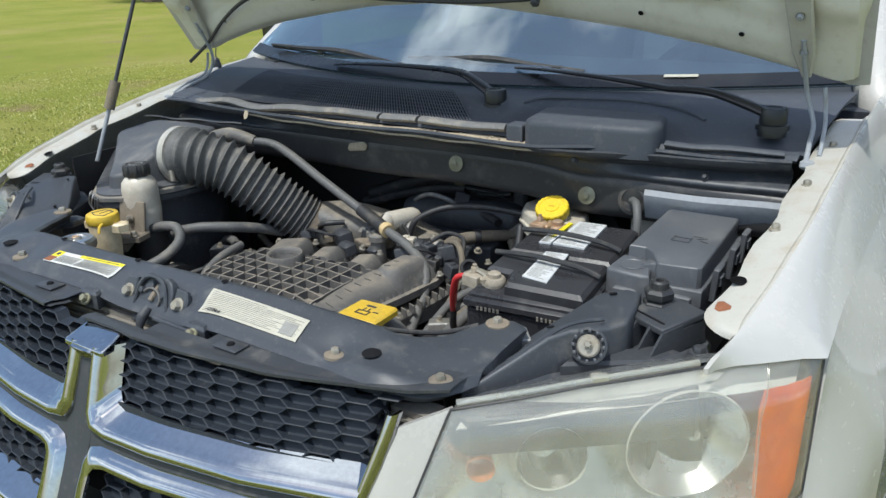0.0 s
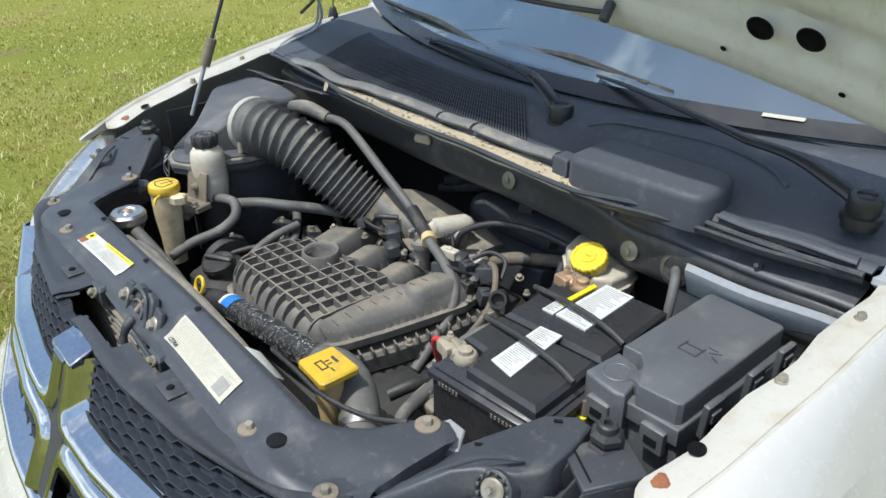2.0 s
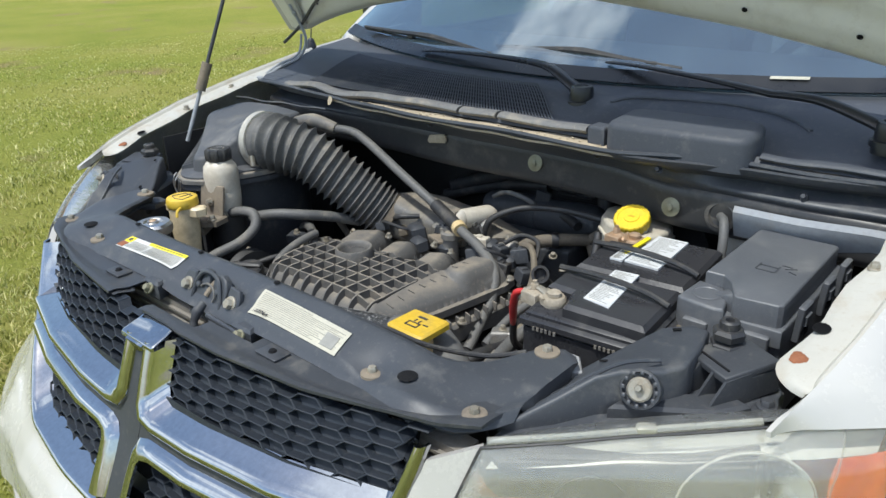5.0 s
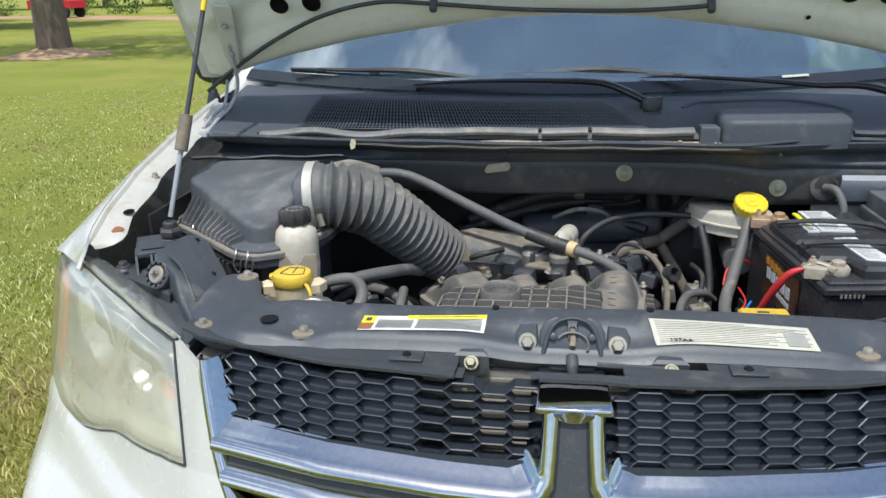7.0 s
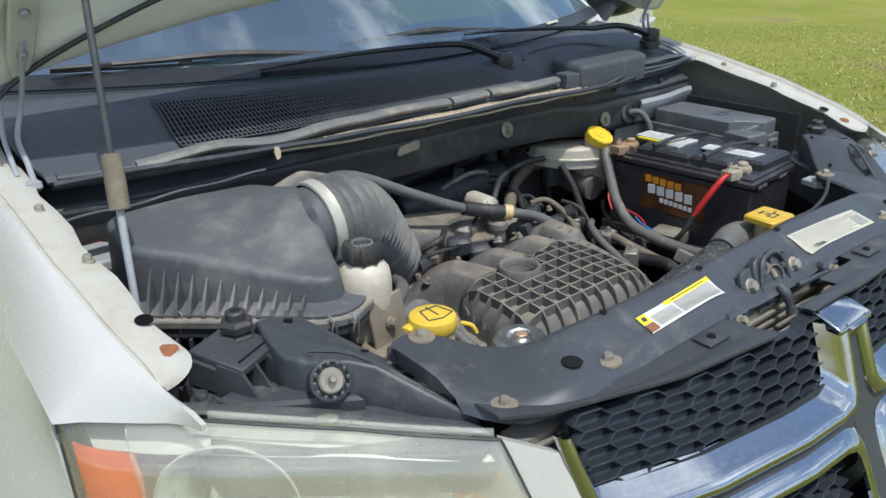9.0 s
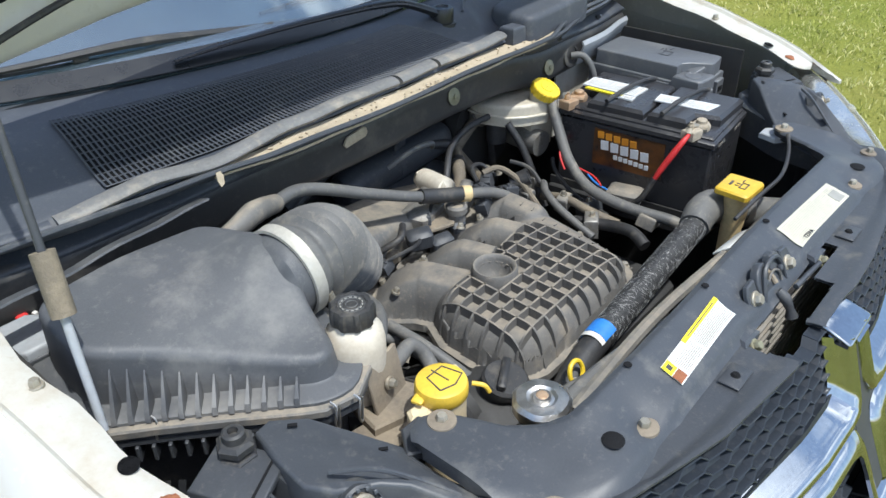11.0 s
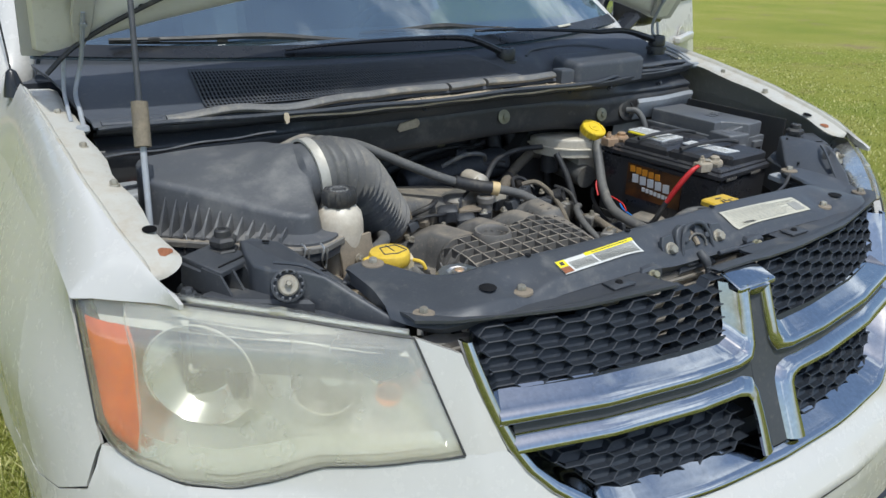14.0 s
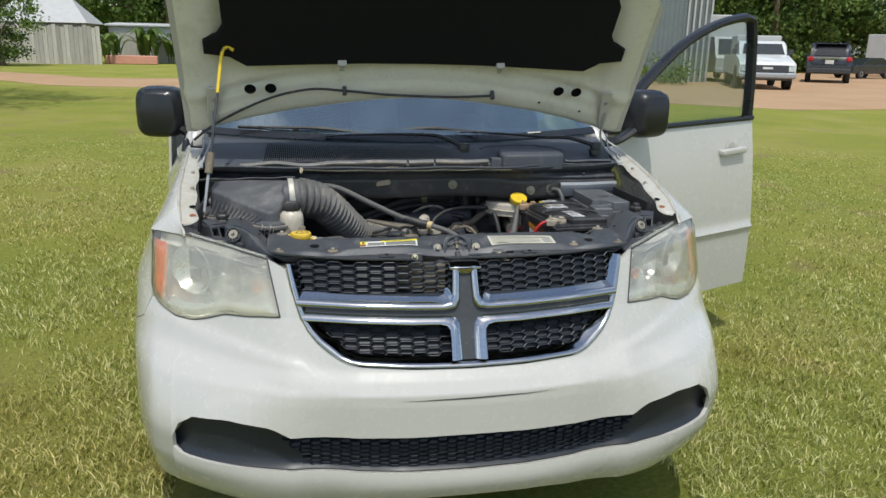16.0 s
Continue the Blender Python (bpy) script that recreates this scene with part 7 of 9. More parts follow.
battery_black = material("battery_case", (.026, .026, .029), .30, other=(.045, .045, .048), scale=12, fine=300, relief=.1, dirt=(.1, .095, .085), dirt_scale=18, dirt_amount=.28)
bp("case", Shape().box((0, 0, .87), (.186, .318, .165), (0, 0, 0), .006), battery_black)
bp("case_rim", Shape().box((0, 0, .957), (.194, .328, .016), (0, 0, 0), .004), battery_black)
bp("top_plate", Shape().box((0, 0, .967), (.18, .315, .012), (0, 0, 0), .004), battery_black)
for i in range(12):
    bp("rim_tooth", Shape().box((-.072 + i * .0065 + (.055 if i > 5 else 0), -.1643, .951), (.0035, .0012, .006)), dusty_plastic)
for y0, y1 in ((-.155, -.022), (-.014, .155)):
    if y0 < -.1:
        bp("cell_cover", Shape().slab([(-.035, y0 + .005), (.085, y0), (.085, y1), (-.085, y1), (-.085, y0 + .055), (-.045, y0 + .05)], .965, .992, .006), battery_black)
    else:
        bp("cell_cover", Shape().slab([(-.085, y0), (.085, y0), (.085, y1), (-.02, y1), (-.03, y1 - .045), (-.085, y1 - .05)], .965, .990, .006), battery_black)
for q in ([(-.020, -.118), (.022, -.128), (.015, -.008), (-.022, -.01)], [(-.025, .03), (.03, .025), (.032, .148), (-.018, .15)], [(-.048, .028), (-.028, .027), (-.026, .072), (-.046, .074)]):
    lb = bp("label", Shape().slab(q, .9905, .9935), battery_paper, "white battery label")
    a = [(random.uniform(.06, .14), random.uniform(.45, .94), v, v + .007) for v in steps(.06, .94, 24)]
    for u0, u1, v0, v1 in a:
        bp("printed_bar", Shape().slab([tuple(in_quad(q, u0, v0)), tuple(in_quad(q, u1, v0)), tuple(in_quad(q, u1, v1)), tuple(in_quad(q, u0, v1))], .9935, .9941), pale_ink, "", lb)
bp("yellow_stripe", Shape().slab([(-.04, .055), (-.032, .052), (-.025, .135), (-.033, .138)], .9905, .9937), yellow_ink, "yellow label stripe")
for y0 in (-.07, .045):
    s = Shape().tube([(-.09, y0 + .018, .998), (-.02, y0 + .008, 1.004), (.05, y0 - .004, 1.002), (.088, y0 - .012, .994)], .0045, 8, 6)
    bp("strap", s, rubber, "black rubber carrying strap")
for x, y, mat, lab in ((-.063, -.122, corroded, "corroded battery terminal"), (-.055, .14, copper_green, "corroded battery terminal")):
    s = Shape().lathe([(.011, .97), (.010, .992), (.007, .994), (0, .994)], (x, y, 0), (0, 0, 0), 16)
    s.lathe([(.017, .972), (.018, .976), (.018, .982), (.015, .986)], (x, y, 0), (0, 0, 0), 16)
    s.box((x - .024, y + .006, .978), (.03, .018, .012), (0, 10, -20), .003)
    s.lathe([(.006, 0), (.006, .035)], (x - .02, y + .018, .98), (90, 0, 20), 8)
    s.cushion([(x - .052, y - .004), (x - .024, y - .012), (x - .018, y + .012), (x - .046, y + .022)], .966, .984, .003)
    s.lathe([(.0065, 0), (.0065, .008), (.005, .010)], (x - .036, y + .008, .984), (0, 0, 0), 6)
    s.lathe([(.0035, 0), (.0035, .014)], (x - .036, y + .008, .984), (0, 0, 0), 8)
    bp("terminal_clamp", s, mat, lab)
fl = bp("brand_panel", Shape().box((-.0945, .005, .900), (.0015, .15, .078)), flame_panel, "printed panel in dark orange flames")
for y, z, wide, tall, count, mt_ in ((.030, .924, .088, .015, 5, orange_ink), (.012, .903, .108, .020, 5, silver_ink), (-.004, .882, .078, .010, 7, silver_ink)):
    for q in range(count):
        step = wide / count
        bp("printed_bar", Shape().box((-.0957, y + wide / 2 - step * (q + .5), z - .006 * (q / count - .5)), (.001, step * .78, tall), (-5, 0, 0), .0004), mt_, "", fl)
tr = Shape().box((0, 0, .775), (.215, .345, .035), (0, 0, 0), .006).box((-.10, 0, .80), (.004, .34, .018)).box((.10, 0, .80), (.004, .34, .018))
bp("tray", tr, dark_bay, "black battery tray")
bp("hold_down", Shape().box((-.12, -.01, .822), (.05, .07, .03), (0, 0, 8), .006), dusty_plastic, "dirty hold-down block")
part("clamp_arm", Shape().tube([tuple(BAT @ Vector(p)) for p in ((-.075, -.118, .984), (-.095, -.113, .988), (-.115, -.116, .980))], [.007, .0055, .006], 8, 5, True, .6), zinc, bat, "corroded clamp arm")
wires = Shape().tube([tuple(BAT @ Vector(p)) for p in ((-.112, -.117, .979), (-.130, -.113, .970), (-.142, -.101, .945), (-.152, -.086, .912), (-.160, -.073, .880))], [.0035, .0055, .0065, .006, .003], 10, 6)
part("red_cover", wires, red_plastic, bat, "red positive cable cover")
part("positive_cable", Shape().tube([tuple(BAT @ Vector(p)) for p in ((-.156, -.078, .895), (-.165, -.06, .85), (-.16, -.03, .82))], .006, 8), rubber, bat)

# ---- fuse box ----
fb = thing("fuse_box", "dusty black under-bonnet fuse box with clipped lid", "fuse box", (.63, .62, .80))
fbp = material("fuse_box_plastic", (.078, .083, .092), .5, other=(.105, .11, .118), scale=9, spread=.8, fine=320, relief=.2, dirt=(.25, .245, .23), dirt_scale=12, dirt_amount=.36, spec=.8)
part("base", Shape().cushion([(.562, .482), (.614, .474), (.620, .494), (.697, .494), (.702, .742), (.568, .748)], .84, .985, .004), fbp, fb)
ld = part("lid", Shape().cushion([(.573, .540), (.598, .541), (.613, .528), (.632, .491), (.638, .488), (.688, .494), (.693, .500), (.688, .735), (.683, .740), (.577, .739), (.572, .733)], .98, 1.022, .0035, 3), fbp, fb, "dusty black lid", 24)
part("lid_skirt", Shape().cushion([(.566, .532), (.612, .524), (.622, .485), (.698, .488), (.700, .744), (.567, .748)], .966, .990, .003), fbp, fb)
part("front_step", Shape().cushion([(.560, .484), (.566, .479), (.614, .473), (.626, .478), (.616, .520), (.600, .540), (.563, .545)], .90, 1.004, .005), fbp, fb)
part("step_recess", Shape().lathe([(.020, .0), (.018, .001), (.0165, -.0005), (0, -.0008)], (.590, .508, 1.0047), (0, 0, 0), 22), fbp, fb, "round moulded recess")
part("step_ramp", Shape().cushion([(.598, .512), (.628, .500), (.632, .520), (.606, .537)], .99, lambda x, y: 1.006 + .010 * ease(x, .60, .63), .004), fbp, fb)
for y in (.545, .64, .715):
    clip = part("lid_clip", Shape().box((.7045, y, .985), (.009, .034, .052), (0, 4, 0), .002), fbp, fb, "moulded lid clip")
    part("clip_tongue", Shape().box((.7105, y, .990), (.005, .020, .016), (0, 0, 0), .0015), fbp, clip)
    part("clip_slot", Shape().box((.7095, y, .973), (.002, .018, .010)), liner, clip)
for x in (.592, .668):
    clip = part("lid_clip", Shape().box((x, .484 if x > .62 else .474, .962), (.034, .010, .036), (0, 0, 0), .002), fbp, fb, "moulded lid clip")
    part("clip_slot", Shape().box((x, .4785 if x > .62 else .4685, .960), (.018, .002, .010)), liner, clip)
for y in (.56, .60, .68):
    part("side_rib", Shape().box((.5635, y, .94), (.006, .006, .07), (0, 0, 0), .001), fbp, fb)
for x, y, w, h, r in ((.635, .605, .026, .002, 0), (.648, .60, .002, .024, 0), (.622, .60, .002, .022, 0), (.635, .588, .026, .002, 0), (.662, .612, .016, .002, 30), (.668, .60, .012, .002, -25), (.655, .618, .014, .002, 0)):
    part("lid_mark", Shape().box((x, y, 1.0222), (w, h, .0012), (0, 0, r)), black_plastic, ld)
part("loom_end", Shape().tube([(.567, .484, .96), (.566, .478, .93), (.57, .475, .90)], .012, 10), loom, fb, "wiring loom")
part("yellow_tape", Shape().tube([(.569, .470, .94), (.567, .468, .915)], .008, 8), yellow_ink, fb)

# ---- wiring and hoses at the back ----
def line_thing(name, pts, r, mat, label, category, n=10):
    return solid(name, Shape().tube(pts, r, n, 7), mat, label, category)


line_thing("battery_cable", [(.372, .715, .975), (.352, .70, .96), (.335, .67, .92), (.315, .63, .875), (.292, .57, .845), (.285, .50, .835), (.292, .44, .83), (.305, .38, .825), (.32, .33, .80)], .0112, hose_rubber, "thick grey wrapped battery cable", "cable", 12)
line_thing("vacuum_hose", [(.03, .72, .88), (.045, .73, .92), (.10, .765, .945), (.18, .79, .95), (.26, .80, .945)], .0065, rubber, "thin black vacuum hose behind the engine", "hose")
line_thing("heater_hose", [(-.21, .905, .895), (-.13, .918, .925), (-.05, .924, .950), (.035, .926, .958)], .016, rubber, "black rubber heater hose at the bulkhead", "hose", 12)
line_thing("heater_hose", [(-.23, .90, .87), (-.12, .92, .905), (-.02, .93, .928), (.05, .93, .936)], .013, rubber, "black rubber heater hose at the bulkhead", "hose", 12)
line_thing("vent_hose", [(.195, .93, 1.0), (.20, .915, .93), (.21, .905, .86), (.20, .88, .78)], .02, rubber, "black hose down the bulkhead", "hose", 12)
line_thing("vent_hose", [(.245, .93, .99), (.255, .91, .93), (.26, .90, .86), (.26, .87, .78)], .018, rubber, "black hose down the bulkhead", "hose", 12)
line_thing("brake_hose", [(.275, .76, .935), (.285, .73, .89), (.29, .70, .83), (.28, .66, .77)], .008, rubber, "thin black hose at the brake reservoir", "hose")
line_thing("throttle_cable", [(-.205, .70, .865), (-.175, .672, .89), (-.15, .665, .90), (-.12, .69, .90)], .006, rubber, "thin black throttle control cable", "cable")
line_thing("bonnet_cable", [(.18, .232, .945), (.26, .225, .958), (.34, .222, .962), (.42, .24, .968), (.47, .262, .982)], .0035, rubber, "thin black release cable", "cable", 8)
line_thing("bulkhead_cable", [(.50, .757, 1.02), (.515, .735, 1.02), (.525, .715, .99), (.527, .70, .93)], .0075, hose_rubber, "grey cable into the bulkhead", "cable")
line_thing("side_hose", [(-.272, .40, .81), (-.288, .435, .838), (-.296, .49, .856), (-.30, .55, .862)], .009, hose_rubber, "dusty rubber breather hose beside the manifold", "hose")
line_thing("wire", [(.325, .62, .86), (.33, .58, .85), (.315, .55, .842)], .0018, red_plastic, "thin red wire beside the battery", "wire", 6)
line_thing("lower_hose", [(.30, .33, .84), (.36, .30, .85), (.42, .29, .865), (.46, .30, .86)], .015, hose_rubber, "grey rubber hose beside the battery", "hose", 12)
line_thing("lower_hose", [(.28, .36, .80), (.35, .33, .82), (.42, .325, .835), (.47, .33, .83)], .013, loom, "dusty wrapped loom beside the battery", "hose", 12)


yl = thing("wiring_loom", "dusty tan wrapped wiring loom that forks behind the engine", "cable", (.206, .847, .80))
part("stem", Shape().tube([(.284, .836, .932), (.262, .842, .918), (.232, .846, .895), (.206, .847, .874)], .0125, 12, 6), loom, yl)
part("branch", Shape().tube([(.206, .843, .876), (.168, .806, .880), (.135, .776, .878), (.113, .756, .872), (.09, .745, .85)], [.0125, .0125, .0135, .012, .011], 12, 6), loom, yl)
part("branch", Shape().tube([(.206, .847, .874), (.228, .835, .84), (.248, .82, .805), (.27, .808, .765), (.28, .79, .72)], .0115, 12, 6), loom, yl)
part("tie_band", Shape().tube([(.211, .847, .879), (.203, .847, .871)], .0145, 12), rubber, yl, "black cable tie")
part("tie_band", Shape().tube([(.160, .799, .880), (.150, .790, .880)], .0162, 12), rubber, yl, "black rubber band")
part("plug", Shape().lathe([(.024, -.016), (.024, .008), (.019, .012), (.018, .006), (0, .006)], (.284, .836, .932), (60, 0, -30), 24, .04, 12), dusty_plastic, yl, "round dusty plug")
line_thing("brake_hose", [(.302, .826, .915), (.312, .83, .86), (.326, .836, .80), (.342, .841, .74)], .0085, rubber, "thin black hose below the brake reservoir", "hose")
part("cap_mark", Shape().box(pose(.358, .730, .984, *cap_turn) @ Vector((0, 0, .0174)), (.012, .003, .001), cap_turn), mustard, brk)
can = thing("vacuum_canister", "black rounded canister at the firewall", "canister", (.06, .89, .885))
part("body", Shape().tube([(-.090, .892, .876), (-.084, .892, .876), (-.06, .891, .879), (.06, .889, .888), (.185, .888, .896), (.212, .888, .898), (.220, .888, .898)], [.012, .030, .037, .038, .037, .028, .012], 24, 5), black_plastic, can)
part("tab", Shape().box((.07, .875, .930), (.034, .006, .030), (0, 12, 10), .002), cover_plastic, can, "small upright tab")
part("strap", Shape().tube([(.05, .8893, .887), (.062, .889, .888)], .0392, 24), cover_plastic, can, "black mounting strap")
pipes = thing("heater_pipes", "bare heater pipes with a bracket at the bulkhead", "pipe", (.06, .83, .96))
part("pipe", Shape().tube([(.02, .926, .960), (.08, .926, .961), (.146, .926, .961)], .009, 10, 4), rail_grey, pipes)
part("pipe", Shape().tube([(.045, .930, .938), (.10, .926, .937), (.14, .922, .936), (.172, .918, .944)], .0055, 10, 4), rail_grey, pipes)
part("clamp", Shape().tube([(.026, .926, .959), (.048, .926, .960)], .0172, 16), old_zinc, pipes, "worn hose clamp")
part("bracket", Shape().box((.146, .930, .958), (.022, .005, .062), (0, 0, 4), .002).box((.112, .920, .984), (.008, .005, .050), (0, 0, 0), .001).box((.120, .918, .936), (.07, .02, .004), (0, 0, 4), .001), rail_grey, pipes, "black pipe bracket")
rr_ = random.Random(31)
for x, y, z, w, d_, h, a, mat in ((.062, .655, .872, .04, .028, .03, 20, black_plastic), (.098, .690, .876, .032, .03, .028, -12, black_plastic), (.135, .705, .872, .042, .028, .034, 30, black_plastic), (.128, .660, .858, .03, .026, .03, 8, rubber), (.168, .672, .85, .036, .03, .03, -25, black_plastic),
                                  (.205, .655, .83, .03, .03, .036, -8, dusty_plastic), (.045, .69, .885, .05, .024, .022, 10, milky), (-.06, .69, .885, .03, .024, .02, 40, black_plastic), (-.20, .655, .87, .03, .022, .022, 12, black_plastic)):
    w, d_, h = w * .8, d_ * .8, h * .85
    cn = part("connector", Shape().cushion([(-w / 2, -d_ / 2), (w / 2, -d_ / 2), (w / 2, d_ / 2), (-w / 2, d_ / 2)], -h / 2, h / 2, .004, 3, pose(x, y, z, rr_.uniform(-14, 14), rr_.uniform(-14, 14), a)), mat, eng, "wiring connector")
    part("connector_tab", Shape().box((x, y, z + h / 2), (w * .3, d_ * .6, .006), (0, 0, a), .001), mat, cn)
for x, y, z, r in ((.10, .655, .868, .007), (.155, .645, .845, .007), (-.03, .635, .872, .007), (.02, .63, .87, .007), (-.145, .62, .868, .007), (.185, .745, .868, .008), (.215, .735, .85, .007), (-.235, .60, .862, .007), (.075, .745, .875, .007)):
    part("bolt", Shape().bolt((x, y, z), r, (rr_.uniform(-20, 20), rr_.uniform(-20, 20), 0)), zinc, eng, "dusty bolt head")
for pts, r, mat in (([(.06, .655, .885), (.085, .64, .895), (.115, .655, .888), (.125, .68, .87)], .0035, rubber), ([(.10, .70, .89), (.12, .73, .902), (.155, .735, .895), (.17, .71, .872)], .0045, rubber), ([(.135, .715, .89), (.165, .70, .895), (.19, .675, .872), (.20, .645, .84), (.195, .60, .80)], .006, loom),
                    ([(.045, .70, .895), (.02, .715, .905), (-.02, .705, .905), (-.05, .69, .895)], .0035, rubber),
                    ([(-.20, .655, .88), (-.17, .64, .89), (-.13, .645, .885), (-.105, .665, .88)], .0035, rubber), ([(.26, .74, .86), (.275, .70, .85), (.265, .65, .82), (.27, .60, .79)], .005, rubber)):
    part("small_lead", Shape().tube(pts, r, 8, 6), mat, eng, "thin wrapped lead")
part("pipe_mouth", Shape().lathe([(.017, -.02), (.017, .018), (.012, .018), (.011, .004), (0, .004)], (.205, .672, .862), (64, 0, 38), 20), rubber, eng, "open rubber pipe end")
part("valve_body", Shape().tube([(-.002, .692, .920), (.0, .696, .920), (.012, .756, .914), (.0125, .762, .9135)], [.017, .0205, .0205, .017], 20, 4), milky, eng, "pale cylindrical valve body")
for i in range(3):
    part("valve_port", Shape().lathe([(.0068, -.012), (.0068, .004), (.0042, .004), (.0038, -.002), (0, -.002)], (.020 + i * .003, .706 + i * .017, .908), (90, 0, 78), 14), cast, eng, "small metal port")
part("valve_bracket", Shape().slab([(-.075, .665), (-.03, .650), (-.01, .662), (.0, .70), (-.03, .70), (-.06, .69)], .872, .878, .002), tan_grime, eng, "dusty bracket plate")

# smaller lines and fittings deep in the bay
for pts, r, mat, lab, cat in (
        ([(-.46, .62, .80), (-.40, .60, .84), (-.34, .57, .85), (-.28, .52, .83), (-.26, .46, .79)], .010, hose_rubber, "dusty rubber hose under the intake", "hose"),
        ([(-.43, .56, .76), (-.38, .52, .80), (-.34, .47, .81), (-.33, .40, .78)], .013, rubber, "black rubber hose under the intake", "hose"),
        ([(-.40, .70, .82), (-.34, .68, .80), (-.28, .66, .78)], .008, loom, "dusty wrapped lead under the intake", "cable"),
        ([(-.36, .36, .80), (-.33, .40, .83), (-.30, .46, .84), (-.29, .50, .82)], .006, rubber, "thin black lead beside the engine", "cable"),
        ([(.27, .48, .80), (.255, .54, .815), (.26, .60, .82), (.27, .66, .80)], .009, loom, "dusty wrapped lead beside the battery tray", "cable"),
        ([(.30, .70, .80), (.27, .66, .83), (.235, .63, .835), (.215, .58, .82), (.21, .50, .79)], .008, hose_rubber, "dusty grey hose beside the engine", "hose"),
        ([(.33, .68, .86), (.315, .66, .84), (.30, .60, .81), (.30, .52, .79)], .0045, rubber, "thin black lead beside the battery", "cable"),
        ([(.23, .40, .80), (.245, .44, .81), (.25, .50, .80), (.24, .56, .79)], .012, rubber, "black rubber hose beside the engine", "hose"),
        ([(.18, .84, .90), (.14, .86, .905), (.08, .87, .90), (.0, .875, .90)], .010, rubber, "black rubber hose across the firewall", "hose"),
        ([(-.30, .86, .98), (-.22, .85, 1.0), (-.12, .85, 1.0), (-.04, .86, .985)], .014, rubber, "black rubber heater hose across the firewall", "hose"),
        ([(-.02, .82, .93), (.03, .80, .955), (.08, .80, .95), (.10, .815, .93)], .005, hose_rubber, "thin grey vacuum hose at the bulkhead", "hose"),
        ([(.36, .68, .88), (.34, .66, .90), (.31, .65, .885), (.30, .63, .86)], .0022, red_plastic, "thin red wire beside the battery", "wire"),
        ([(.345, .60, .84), (.33, .57, .835), (.325, .53, .83)], .0022, blue_tape, "thin blue wire beside the battery", "wire")):
    line_thing("cable" if cat == "wire" else cat, pts, r, mat, lab, cat, 10)
for x, y, z, w, h, a, mat in ((-.37, .55, .83, .04, .03, 20, black_plastic), (-.33, .60, .80, .05, .04, -15, cast), (-.40, .44, .80, .05, .06, 10, dark_bay), (.255, .60, .815, .035, .03, 12, dusty_plastic), (.29, .56, .80, .045, .03, -20, black_plastic),
                              (.235, .52, .80, .04, .04, 30, cast), (.265, .70, .81, .04, .04, 15, cast), (.30, .43, .815, .05, .025, 8, dusty_plastic), (-.30, .52, .83, .03, .024, 35, milky)):
    fit_ = part("fitting", Shape().cushion([(-w / 2, -w * .35), (w / 2, -w * .35), (w / 2, w * .35), (-w / 2, w * .35)], -h / 2, h / 2, .005, 3, pose(x, y, z, rr_.uniform(-12, 12), rr_.uniform(-12, 12), a)), mat, eng, "small engine fitting")
    part("bolt", Shape().bolt((x, y, z + h / 2 - .001), .007), zinc, fit_)

strut = thing("strut_mount", "grey suspension strut mount with three nuts", "strut mount", (-.665, .80, .90))
part("cap", Shape().lathe([(.062, .0), (.060, .012), (.045, .020), (.026, .022), (.024, .034), (.010, .036), (0, .036)], (-.665, .80, .905), (0, 0, 0), 28), grey_metal, strut, "grey domed cap")
for a in (20, 140, 260):
    part("nut", Shape().bolt((-.665 + .047 * math.cos(radians(a)), .80 + .047 * math.sin(radians(a)), .918), .009), zinc, strut)

mod = thing("control_module", "grey plastic control module with a red tab on the strut mount", "control module", (-.714, .75, .941))
part("body", Shape().cushion([(-.741, .712), (-.735, .702), (-.695, .700), (-.684, .712), (-.682, .785), (-.690, .797), (-.735, .797), (-.741, .788)], .941, .998, .004), black_plastic, mod)
part("lid", Shape().cushion([(-.743, .716), (-.735, .704), (-.702, .703), (-.690, .716), (-.690, .764), (-.702, .776), (-.738, .776), (-.743, .768)], .996, lambda x, y: 1.012 + .05 * (y - .74), .006), grey_metal, mod, "pale grey moulded lid")
part("red_tab", Shape().box((-.704, .786, 1.003), (.014, .009, .010), (0, 0, 12), .002), red_plastic, mod, "red locking tab")
part("white_tab", Shape().box((-.689, .784, 1.001), (.006, .006, .007), (0, 0, 12), .001), paper, mod, "small white tab")
part("plug", Shape().cushion([(-.688, .735), (-.664, .737), (-.664, .768), (-.688, .770)], .955, .990, .003), dark_bay, mod, "black cable plug")

